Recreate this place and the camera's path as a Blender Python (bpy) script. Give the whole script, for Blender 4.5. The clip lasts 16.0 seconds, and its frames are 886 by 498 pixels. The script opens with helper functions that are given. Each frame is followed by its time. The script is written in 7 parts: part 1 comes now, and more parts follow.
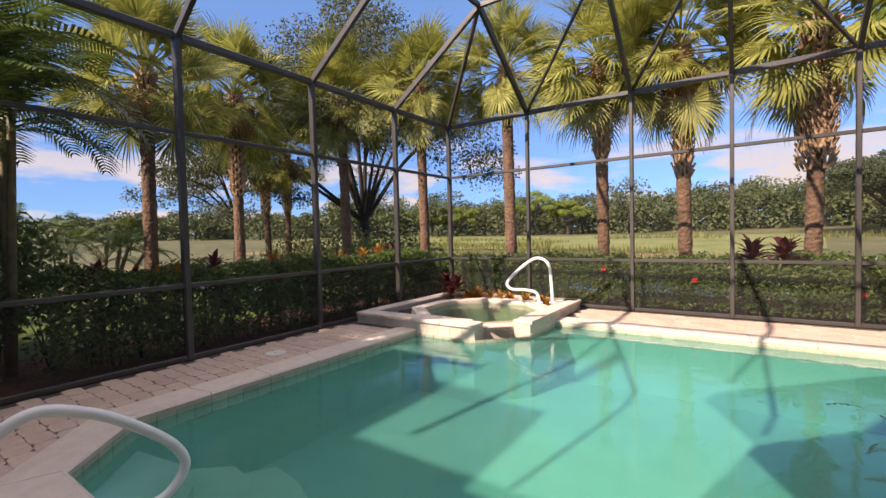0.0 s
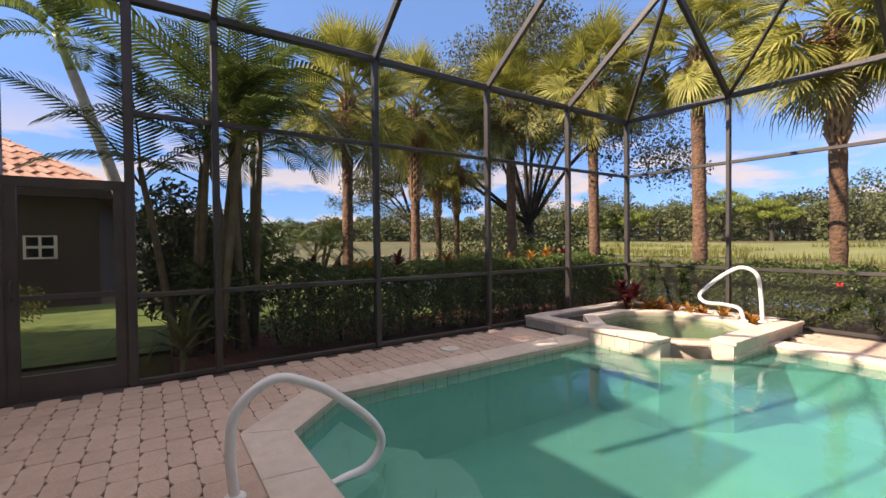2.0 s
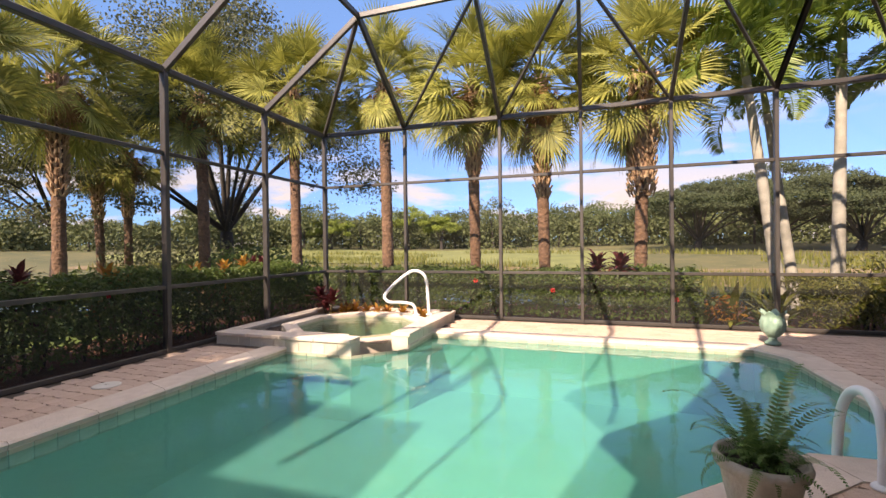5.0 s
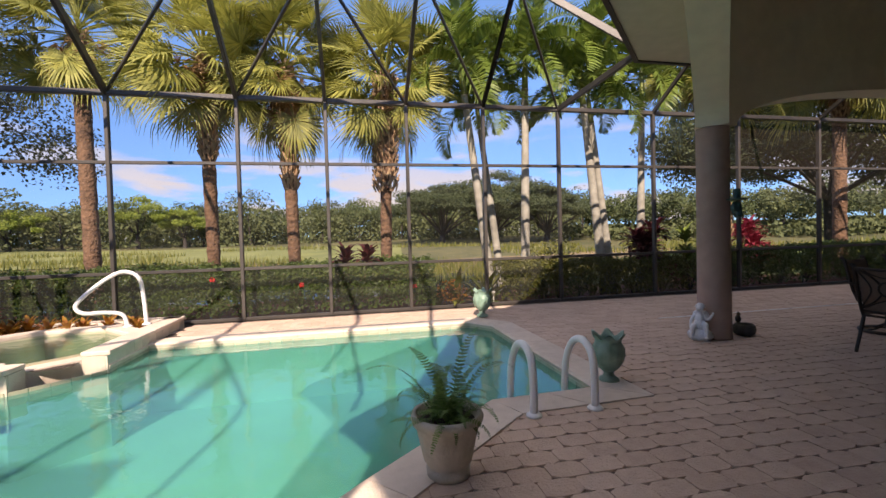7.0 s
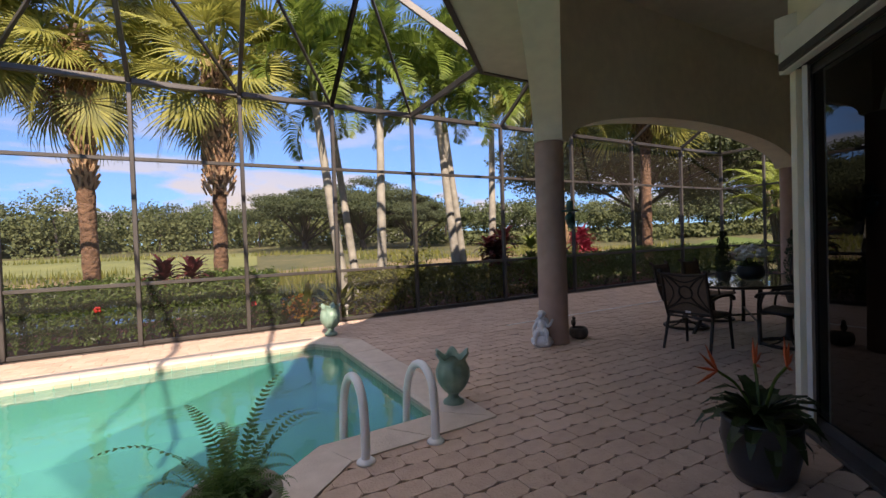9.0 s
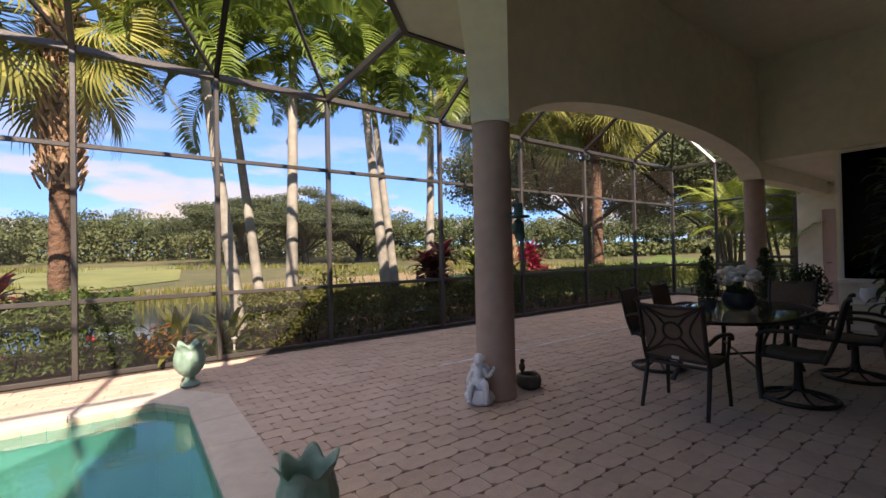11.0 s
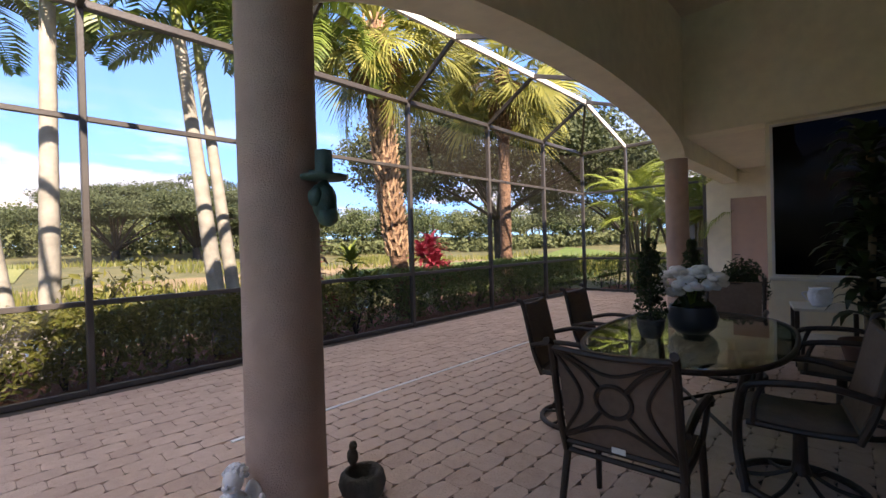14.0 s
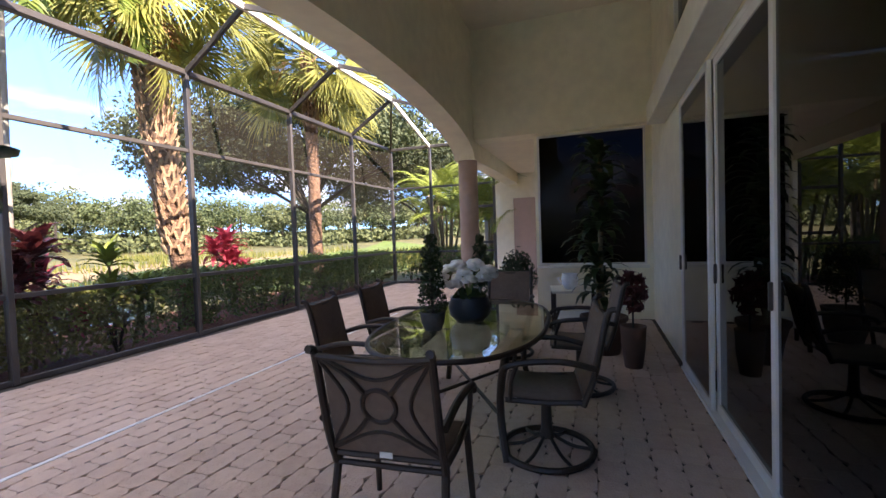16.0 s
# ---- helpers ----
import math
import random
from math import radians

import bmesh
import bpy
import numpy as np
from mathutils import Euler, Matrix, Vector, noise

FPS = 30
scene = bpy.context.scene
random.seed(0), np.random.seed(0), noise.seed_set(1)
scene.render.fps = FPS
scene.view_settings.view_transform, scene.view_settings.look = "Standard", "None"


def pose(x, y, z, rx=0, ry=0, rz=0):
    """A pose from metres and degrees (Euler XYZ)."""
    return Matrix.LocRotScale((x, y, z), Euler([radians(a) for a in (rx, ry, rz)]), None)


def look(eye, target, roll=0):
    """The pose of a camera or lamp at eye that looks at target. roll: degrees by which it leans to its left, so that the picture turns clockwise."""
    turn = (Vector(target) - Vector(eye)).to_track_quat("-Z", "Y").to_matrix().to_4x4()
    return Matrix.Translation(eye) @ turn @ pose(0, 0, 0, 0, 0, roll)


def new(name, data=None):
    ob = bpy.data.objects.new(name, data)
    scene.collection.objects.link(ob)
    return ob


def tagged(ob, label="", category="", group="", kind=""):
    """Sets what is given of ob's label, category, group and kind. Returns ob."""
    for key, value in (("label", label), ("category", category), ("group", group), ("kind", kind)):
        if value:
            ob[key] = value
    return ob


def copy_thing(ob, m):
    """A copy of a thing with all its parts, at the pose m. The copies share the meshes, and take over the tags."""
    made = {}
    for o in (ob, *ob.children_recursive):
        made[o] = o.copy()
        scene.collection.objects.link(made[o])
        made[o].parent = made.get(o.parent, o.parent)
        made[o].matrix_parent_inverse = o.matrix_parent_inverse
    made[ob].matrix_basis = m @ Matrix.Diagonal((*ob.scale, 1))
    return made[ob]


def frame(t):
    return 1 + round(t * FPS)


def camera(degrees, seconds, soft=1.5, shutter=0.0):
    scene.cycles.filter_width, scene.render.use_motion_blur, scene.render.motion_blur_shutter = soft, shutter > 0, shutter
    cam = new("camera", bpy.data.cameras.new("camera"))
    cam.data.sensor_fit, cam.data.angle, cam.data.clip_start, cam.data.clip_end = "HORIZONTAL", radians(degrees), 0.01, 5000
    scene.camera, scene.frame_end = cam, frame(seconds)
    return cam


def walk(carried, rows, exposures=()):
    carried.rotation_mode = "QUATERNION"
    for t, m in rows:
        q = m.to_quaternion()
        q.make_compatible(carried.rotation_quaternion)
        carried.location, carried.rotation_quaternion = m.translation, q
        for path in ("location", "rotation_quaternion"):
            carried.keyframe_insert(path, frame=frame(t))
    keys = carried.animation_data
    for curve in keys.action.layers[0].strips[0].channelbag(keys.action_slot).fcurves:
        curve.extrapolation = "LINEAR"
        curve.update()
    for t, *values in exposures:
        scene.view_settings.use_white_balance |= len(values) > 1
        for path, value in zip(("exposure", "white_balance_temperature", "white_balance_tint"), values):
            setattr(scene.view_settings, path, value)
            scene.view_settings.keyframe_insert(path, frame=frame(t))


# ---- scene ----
cam = camera(91.6, 16.0)
PATH = [
    (0, (1.036, 0.592, 1.458), (-0.106, 2.233, 1.393), -1.4),
    (0.5, (0.911, 0.55, 1.445), (-0.384, 2.073, 1.395), -1.2),
    (1, (0.882, 0.54, 1.44), (-0.559, 1.926, 1.396), -1.2),
    (1.5, (0.892, 0.537, 1.478), (-0.674, 1.78, 1.428), -0.9),
    (2, (0.845, 0.543, 1.436), (-0.81, 1.666, 1.402), -0.6),
    (2.5, (0.848, 0.543, 1.473), (-0.84, 1.615, 1.43), -0.4),
    (3, (0.88, 0.635, 1.474), (-0.789, 1.735, 1.427), 0.4),
    (3.5, (0.918, 0.59, 1.452), (-0.612, 1.877, 1.425), -0.0),
    (4, (0.863, 0.592, 1.408), (-0.402, 2.141, 1.393), -0.6),
    (4.5, (0.942, 0.614, 1.383), (-0.002, 2.377, 1.377), -1.1),
    (5, (0.974, 0.637, 1.427), (0.343, 2.535, 1.417), -0.7),
    (7.3, (1.298, 0.79, 1.354), (1.845, 2.712, 1.298), -1.8),
    (7.5, (1.300, 0.80, 1.354), (1.930, 2.698, 1.297), -1.9),
    (8, (1.373, 0.854, 1.347), (2.166, 2.689, 1.281), -2.0),
    (8.5, (1.475, 1.014, 1.292), (2.398, 2.788, 1.248), -2.5),
    (9, (1.715, 1.130, 1.405), (2.698, 2.871, 1.366), -2.0),
    (9.5, (2.002, 1.443, 1.367), (3.042, 3.152, 1.357), -2.0),
    (10, (2.282, 1.712, 1.384), (3.38, 3.383, 1.37), -2.3),
    (10.2, (2.386, 1.814, 1.366), (3.496, 3.478, 1.364), -2.0),
    (12.3, (3.887, 2.887, 1.447), (5.147, 4.441, 1.461), -0.8),
    (12.5, (4.023, 2.931, 1.432), (5.281, 4.487, 1.434), -0.6),
    (13, (4.317, 3.189, 1.404), (5.589, 4.732, 1.389), -1.0),
    (13.5, (4.598, 3.337, 1.412), (5.905, 4.851, 1.408), -0.9),
    (14, (4.794, 3.373, 1.397), (6.251, 4.743, 1.381), -1.6),
    (14.5, (4.883, 3.358, 1.372), (6.549, 4.464, 1.335), -1.9),
    (15, (4.908, 3.311, 1.373), (6.713, 4.171, 1.312), -2.0),
    (15.5, (4.952, 3.257, 1.373), (6.815, 3.983, 1.306), -2.0),
    (16, (5.072, 3.256, 1.404), (6.955, 3.929, 1.335), -2.0),
]
EXPOSURES = [(0, 1.38, 7600, 22), (1.5, 1.45, 7800, 22), (3, 1.58, 8000, 22), (4, 1.8, 8100, 22), (5, 1.65, 8100, 22), (7.5, 1.3, 7500, 21), (10, 1.42, 7500, 21), (12.5, 1.9, 7800, 21), (14, 2.15, 7500, 21), (16, 2.85, 7000, 22)]
walk(cam, [(t, look(eye, target, roll)) for t, eye, target, roll in PATH], EXPOSURES)

# ---- world and sun ----
SUN_WAY = Vector((0.37, 1.23, -1.0)).normalized()      # the way the light travels
elevation = math.asin(-SUN_WAY.z)
azimuth = math.atan2(-SUN_WAY.x, -SUN_WAY.y)            # clockwise from +y
world = bpy.data.worlds.new("sky")
scene.world = world
world.use_nodes = True
wn, wl = world.node_tree.nodes, world.node_tree.links
wn.clear()
sky = wn.new("ShaderNodeTexSky")
sky.sky_type, sky.sun_disc = "NISHITA", False
sky.sun_elevation, sky.sun_rotation = elevation, azimuth
sky.air_density, sky.dust_density, sky.ozone_density = 0.7, 0.0, 2.5
wcoord = wn.new("ShaderNodeTexCoord")
wsep = wn.new("ShaderNodeSeparateXYZ")
wl.new(wcoord.outputs["Generated"], wsep.inputs[0])
wmap = wn.new("ShaderNodeMapping")
wmap.inputs["Scale"].default_value = (2.2, 2.2, 9.0)
wl.new(wcoord.outputs["Generated"], wmap.inputs[0])
wnoise = wn.new("ShaderNodeTexNoise")
wnoise.inputs["Scale"].default_value, wnoise.inputs["Detail"].default_value = 1.9, 7.0
wl.new(wmap.outputs[0], wnoise.inputs["Vector"])
wramp = wn.new("ShaderNodeMapRange")
wramp.inputs[1].default_value, wramp.inputs[2].default_value = 0.48, 0.575
wl.new(wnoise.outputs[0], wramp.inputs[0])
wlow = wn.new("ShaderNodeMapRange")                     # clouds gather low over the horizon
wlow.inputs[1].default_value, wlow.inputs[2].default_value = 0.30, 0.10
wl.new(wsep.outputs["Z"], wlow.inputs[0])
wmul = wn.new("ShaderNodeMath")
wmul.operation = "MULTIPLY"
wl.new(wramp.outputs[0], wmul.inputs[0])
wl.new(wlow.outputs[0], wmul.inputs[1])
wmix = wn.new("ShaderNodeMixRGB")
wl.new(wmul.outputs[0], wmix.inputs[0])
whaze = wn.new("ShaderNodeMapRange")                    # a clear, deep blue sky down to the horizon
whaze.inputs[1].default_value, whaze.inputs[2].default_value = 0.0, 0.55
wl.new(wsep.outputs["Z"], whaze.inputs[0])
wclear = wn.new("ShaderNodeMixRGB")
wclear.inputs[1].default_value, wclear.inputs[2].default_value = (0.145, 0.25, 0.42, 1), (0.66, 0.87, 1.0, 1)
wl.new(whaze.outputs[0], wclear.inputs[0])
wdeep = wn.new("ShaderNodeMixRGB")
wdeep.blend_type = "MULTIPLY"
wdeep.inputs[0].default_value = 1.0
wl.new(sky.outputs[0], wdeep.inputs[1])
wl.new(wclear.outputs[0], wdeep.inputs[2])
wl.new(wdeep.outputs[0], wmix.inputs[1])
wmix.inputs[2].default_value = (2.25, 2.25, 2.4, 1)
whigh = wn.new("ShaderNodeMapRange")                    # bright broken cloud added overhead, out of view, to fill the open shade
whigh.inputs[1].default_value, whigh.inputs[2].default_value = 0.55, 0.80
wl.new(wsep.outputs["Z"], whigh.inputs[0])
wbroken = wn.new("ShaderNodeMapRange")
wbroken.inputs[1].default_value, wbroken.inputs[2].default_value = 0.40, 0.56
wl.new(wnoise.outputs[0], wbroken.inputs[0])
wover = wn.new("ShaderNodeMath")
wover.operation = "MULTIPLY"
wl.new(whigh.outputs[0], wover.inputs[0])
wl.new(wbroken.outputs[0], wover.inputs[1])
wtop = wn.new("ShaderNodeMixRGB")
wl.new(wover.outputs[0], wtop.inputs[0])
wl.new(wmix.outputs[0], wtop.inputs[1])
wtop.inputs[2].default_value = (4.6, 4.55, 4.6, 1)
wbg = wn.new("ShaderNodeBackground")
wbg.inputs["Strength"].default_value = 0.15
wl.new(wtop.outputs[0], wbg.inputs[0])
wout = wn.new("ShaderNodeOutputWorld")
wl.new(wbg.outputs[0], wout.inputs[0])
sun_data = bpy.data.lights.new("sun", "SUN")
sun_data.energy, sun_data.angle, sun_data.color = 3.8, radians(0.6), (1.0, 0.92, 0.80)
sun = new("sun", sun_data)
sun.matrix_world = look((-6, -20, 16), (-6 + SUN_WAY.x, -20 + SUN_WAY.y, 16 + SUN_WAY.z))


# ---- materials ----
def mat(name, colour, rough=0.7, metal=0.0, scale=8.0, vary=0.25, bump=0.0, bump_scale=40.0, colour2=None, island=0.0, spec=0.5, stains=0.0, obj_random=0.0):
    """A surface whose colour wanders at two scales, with fine relief."""
    m = bpy.data.materials.new(name)
    m.use_nodes = True
    n, l = m.node_tree.nodes, m.node_tree.links
    b = n["Principled BSDF"]
    b.inputs["Roughness"].default_value, b.inputs["Metallic"].default_value = rough, metal
    b.inputs["Specular IOR Level"].default_value = spec
    co = n.new("ShaderNodeTexCoord")
    n1 = n.new("ShaderNodeTexNoise")
    n1.inputs["Scale"].default_value, n1.inputs["Detail"].default_value = scale, 6
    l.new(co.outputs["Object"], n1.inputs["Vector"])
    n2 = n.new("ShaderNodeTexNoise")
    n2.inputs["Scale"].default_value, n2.inputs["Detail"].default_value = scale * 0.14, 3
    l.new(co.outputs["Object"], n2.inputs["Vector"])
    add = n.new("ShaderNodeMath")
    add.operation = "ADD"
    l.new(n1.outputs[0], add.inputs[0])
    l.new(n2.outputs[0], add.inputs[1])
    last = add.outputs[0]
    lo, hi = 0.62, 1.38
    if island or obj_random:
        src = n.new("ShaderNodeNewGeometry").outputs["Random Per Island"] if island else n.new("ShaderNodeObjectInfo").outputs["Random"]
        mm = n.new("ShaderNodeMath")
        mm.operation = "MULTIPLY_ADD"
        k = island or obj_random
        mm.inputs[1].default_value = k
        l.new(src, mm.inputs[0])
        l.new(last, mm.inputs[2])
        last = mm.outputs[0]
        hi += k
    mr = n.new("ShaderNodeMapRange")
    mr.inputs[1].default_value, mr.inputs[2].default_value = lo, hi
    l.new(last, mr.inputs[0])
    mix = n.new("ShaderNodeMixRGB")
    c2 = colour2 or tuple(min(1, c * (1 + vary)) for c in colour)
    c1 = colour if colour2 else tuple(c * (1 - vary) for c in colour)
    mix.inputs[1].default_value, mix.inputs[2].default_value = (*c1, 1), (*c2, 1)
    l.new(mr.outputs[0], mix.inputs[0])
    l.new(mix.outputs[0], b.inputs["Base Color"])
    if bump:
        n3 = n.new("ShaderNodeTexNoise")
        n3.inputs["Scale"].default_value, n3.inputs["Detail"].default_value = bump_scale, 5
        l.new(co.outputs["Object"], n3.inputs["Vector"])
        bp = n.new("ShaderNodeBump")
        bp.inputs["Strength"].default_value, bp.inputs["Distance"].default_value = bump, 0.06 if bump > 0.9 else 0.02
        l.new(n3.outputs[0], bp.inputs["Height"])
        l.new(bp.outputs[0], b.inputs["Normal"])
    return m


def leaf_mat(name, c1, c2, rough=0.45, through_light=0.35):
    """Leaves: each island its own tone, with light passing through the blade."""
    m = mat(name, c1, rough, colour2=c2, island=0.9, scale=3.0)
    n, l = m.node_tree.nodes, m.node_tree.links
    b = n["Principled BSDF"]
    tr = n.new("ShaderNodeBsdfTranslucent")
    src = b.inputs["Base Color"].links[0].from_socket
    l.new(src, tr.inputs[0])
    mx = n.new("ShaderNodeMixShader")
    mx.inputs[0].default_value = through_light
    l.new(b.outputs[0], mx.inputs[1])
    l.new(tr.outputs[0], mx.inputs[2])
    l.new(mx.outputs[0], n["Material Output"].inputs[0])
    return m


def screen_mat(name, cover, tint):
    """Woven insect screen, seen as a thin veil."""
    m = bpy.data.materials.new(name)
    m.use_nodes = True
    n, l = m.node_tree.nodes, m.node_tree.links
    n.clear()
    d = n.new("ShaderNodeBsdfDiffuse")
    d.inputs[0].default_value = (*tint, 1)
    t = n.new("ShaderNodeBsdfTransparent")
    co = n.new("ShaderNodeTexCoord")
    ns = n.new("ShaderNodeTexNoise")
    ns.inputs["Scale"].default_value = 1.3
    l.new(co.outputs["Object"], ns.inputs["Vector"])
    mr = n.new("ShaderNodeMapRange")
    mr.inputs[3].default_value, mr.inputs[4].default_value = cover * 0.75, cover * 1.25
    l.new(ns.outputs[0], mr.inputs[0])
    mx = n.new("ShaderNodeMixShader")
    l.new(mr.outputs[0], mx.inputs[0])
    l.new(t.outputs[0], mx.inputs[1])
    l.new(d.outputs[0], mx.inputs[2])
    o = n.new("ShaderNodeOutputMaterial")
    l.new(mx.outputs[0], o.inputs[0])
    return m


def gloss_share(n, l, base, normal=None):
    """How much a smooth surface mirrors, by the angle at which it is met, alike from either side."""
    lw = n.new("ShaderNodeLayerWeight")
    lw.inputs[0].default_value = 0.5
    if normal is not None:
        l.new(normal, lw.inputs["Normal"])
    p = n.new("ShaderNodeMath")
    p.operation = "POWER"
    p.inputs[1].default_value = 4.2
    l.new(lw.outputs["Facing"], p.inputs[0])
    q = n.new("ShaderNodeMath")
    q.operation = "MULTIPLY_ADD"
    q.inputs[1].default_value, q.inputs[2].default_value = 1 - base, base
    l.new(p.outputs[0], q.inputs[0])
    return q.outputs[0]


def water_mat(name, tint, ripple, scale, milk=0.0, milk_colour=(0.2, 0.5, 0.42)):
    """A rippled surface: gloss over tinted, slightly milky water."""
    m = bpy.data.materials.new(name)
    m.use_nodes = True
    n, l = m.node_tree.nodes, m.node_tree.links
    n.clear()
    g = n.new("ShaderNodeBsdfGlossy")
    g.inputs["Roughness"].default_value = 0.03
    t = n.new("ShaderNodeBsdfTransparent")
    t.inputs[0].default_value = (*tint, 1)
    co = n.new("ShaderNodeTexCoord")
    ns = n.new("ShaderNodeTexNoise")
    ns.inputs["Scale"].default_value, ns.inputs["Detail"].default_value, ns.inputs["Distortion"].default_value = scale, 3, 0.6
    l.new(co.outputs["Object"], ns.inputs["Vector"])
    bp = n.new("ShaderNodeBump")
    bp.inputs["Strength"].default_value, bp.inputs["Distance"].default_value = ripple, 0.02
    l.new(ns.outputs[0], bp.inputs["Height"])
    l.new(bp.outputs[0], g.inputs["Normal"])
    mx = n.new("ShaderNodeMixShader")
    l.new(gloss_share(n, l, 0.02, bp.outputs[0]), mx.inputs[0])
    cloud = n.new("ShaderNodeBsdfDiffuse")
    cloud.inputs[0].default_value = (*milk_colour, 1)
    turbid = n.new("ShaderNodeMixShader")
    turbid.inputs[0].default_value = milk
    l.new(t.outputs[0], turbid.inputs[1])
    l.new(cloud.outputs[0], turbid.inputs[2])
    l.new(turbid.outputs[0], mx.inputs[1])
    l.new(g.outputs[0], mx.inputs[2])
    o = n.new("ShaderNodeOutputMaterial")
    l.new(mx.outputs[0], o.inputs[0])
    return m


def glass_mat(name, tint, rough=0.0, mirror=0.045):
    m = bpy.data.materials.new(name)
    m.use_nodes = True
    n, l = m.node_tree.nodes, m.node_tree.links
    n.clear()
    g = n.new("ShaderNodeBsdfGlossy")
    g.inputs["Roughness"].default_value = rough
    t = n.new("ShaderNodeBsdfTransparent")
    t.inputs[0].default_value = (*tint, 1)
    mx = n.new("ShaderNodeMixShader")
    l.new(gloss_share(n, l, mirror), mx.inputs[0])
    l.new(t.outputs[0], mx.inputs[1])
    l.new(g.outputs[0], mx.inputs[2])
    o = n.new("ShaderNodeOutputMaterial")
    l.new(mx.outputs[0], o.inputs[0])
    return m


PAVER = mat("tumbled_paver", (0.43, 0.305, 0.238), 0.85, scale=14, colour2=(0.62, 0.465, 0.375), island=0.5, bump=0.5, bump_scale=55)
PAVER_PIECE = mat("tumbled_paver_piece", (0.43, 0.305, 0.238), 0.85, scale=14, colour2=(0.62, 0.465, 0.375), obj_random=0.5, bump=0.5, bump_scale=55)
JOINT = mat("joint_sand", (0.035, 0.028, 0.022), 0.95, scale=9, colour2=(0.13, 0.10, 0.085))
COPING = mat("cast_coping", (0.52, 0.43, 0.36), 0.8, scale=9, colour2=(0.68, 0.58, 0.50), bump=0.35, bump_scale=60)
BRONZE = mat("bronze_aluminium", (0.048, 0.043, 0.040), 0.42, 0.0, scale=4, vary=0.35, bump=0.1)
WHITE_ALU = mat("white_aluminium", (0.70, 0.69, 0.66), 0.4, scale=5, vary=0.12)
SCREEN = screen_mat("insect_screen", 0.14, (0.03, 0.03, 0.03))
SCREEN_LOW = screen_mat("insect_screen_low", 0.34, (0.035, 0.035, 0.035))
# extra dense in the door bay, to darken the house seen through it
SCREEN_DOOR = screen_mat("insect_screen_door", 0.52, (0.02, 0.02, 0.02))
SCREEN_VEIL = screen_mat("shade_mesh", 0.26, (0.04, 0.034, 0.03))
SCREEN_ROOF = screen_mat("roof_screen", 0.05, (0.04, 0.04, 0.04))
SPA_PLASTER = mat("spa_plaster", (0.40, 0.38, 0.28), 0.8, scale=4, vary=0.2, bump=0.2)
PLASTER = mat("pool_plaster", (0.26, 0.51, 0.42), 0.8, scale=2.5, vary=0.10, bump=0.15, bump_scale=30)
WATERLINE = mat("waterline_tile", (0.36, 0.36, 0.27), 0.4, scale=9, vary=0.3, obj_random=0.5)
WATER = water_mat("pool_water", (0.58, 0.94, 0.90), 0.25, 5.0, 0.40, (0.085, 0.325, 0.28))
SPA_WATER = water_mat("spa_water", (0.62, 0.80, 0.70), 0.4, 9.0, 0.06, (0.12, 0.26, 0.21))
POND = mat("pond_water", (0.02, 0.035, 0.045), 0.06, scale=1.5, vary=0.2, bump=0.08, bump_scale=3)
STUCCO = mat("cream_stucco", (0.84, 0.79, 0.62), 0.9, scale=6, vary=0.10, bump=0.5, bump_scale=120)
CEIL = mat("ceiling_paint", (0.78, 0.72, 0.58), 0.9, scale=5, vary=0.08, bump=0.3, bump_scale=90)
COLUMN = mat("column_stucco", (0.43, 0.31, 0.255), 0.9, scale=7, vary=0.14, bump=0.5, bump_scale=130)
TRIM = mat("white_trim", (0.72, 0.70, 0.63), 0.6, scale=6, vary=0.10)
FASCIA = mat("brown_fascia", (0.045, 0.032, 0.026), 0.5, scale=5, vary=0.3)
SOFFIT = mat("soffit", (0.55, 0.52, 0.42), 0.85, scale=6, vary=0.10)
ROOF_TILE = mat("clay_roof_tile", (0.28, 0.13, 0.085), 0.85, scale=5, colour2=(0.50, 0.31, 0.23), island=0.6, bump=0.3)
DARK_GLASS = glass_mat("tinted_glass", (0.07, 0.08, 0.08), 0.0, 0.03)
SCREENED_GLASS = glass_mat("screened_glass", (0.04, 0.04, 0.045), 0.12, 0.012)
TABLE_GLASS = glass_mat("table_glass", (0.72, 0.82, 0.74))
# near-black on walls, floor and ceiling: the room's dimness is in the colour
ROOM_DIMMED = mat("dimmed_room", (0.09, 0.08, 0.07), 0.9, scale=3, vary=0.3)
DOOR_PAINT = mat("door_paint", (0.48, 0.34, 0.28), 0.6, scale=6, vary=0.08)
RAIL_WHITE = mat("white_vinyl_rail", (0.80, 0.80, 0.80), 0.3, scale=10, vary=0.06)
PORCELAIN = mat("white_cast_stone", (0.72, 0.74, 0.78), 0.7, scale=14, vary=0.2, bump=0.4)
VERDIGRIS = mat("verdigris_glaze", (0.09, 0.18, 0.14), 0.45, scale=9, colour2=(0.30, 0.42, 0.34), bump=0.3)
VERDIGRIS_DARK = mat("dark_verdigris", (0.02, 0.05, 0.045), 0.5, scale=12, colour2=(0.06, 0.15, 0.13), bump=0.3)
STONE_POT = mat("weathered_stone_pot", (0.34, 0.31, 0.26), 0.9, scale=10, colour2=(0.55, 0.51, 0.44), bump=0.5)
GREY_STONE = mat("grey_stone", (0.08, 0.075, 0.065), 0.9, scale=14, vary=0.4, bump=0.5)
SOIL = mat("soil", (0.035, 0.024, 0.018), 1.0, scale=18, vary=0.5, bump=0.8)
MULCH = mat("red_mulch", (0.09, 0.035, 0.022), 1.0, scale=25, colour2=(0.20, 0.085, 0.05), bump=1.0, bump_scale=40)
LAWN = mat("lawn", (0.035, 0.07, 0.010), 0.95, scale=6, colour2=(0.12, 0.17, 0.026), bump=0.8, bump_scale=25)
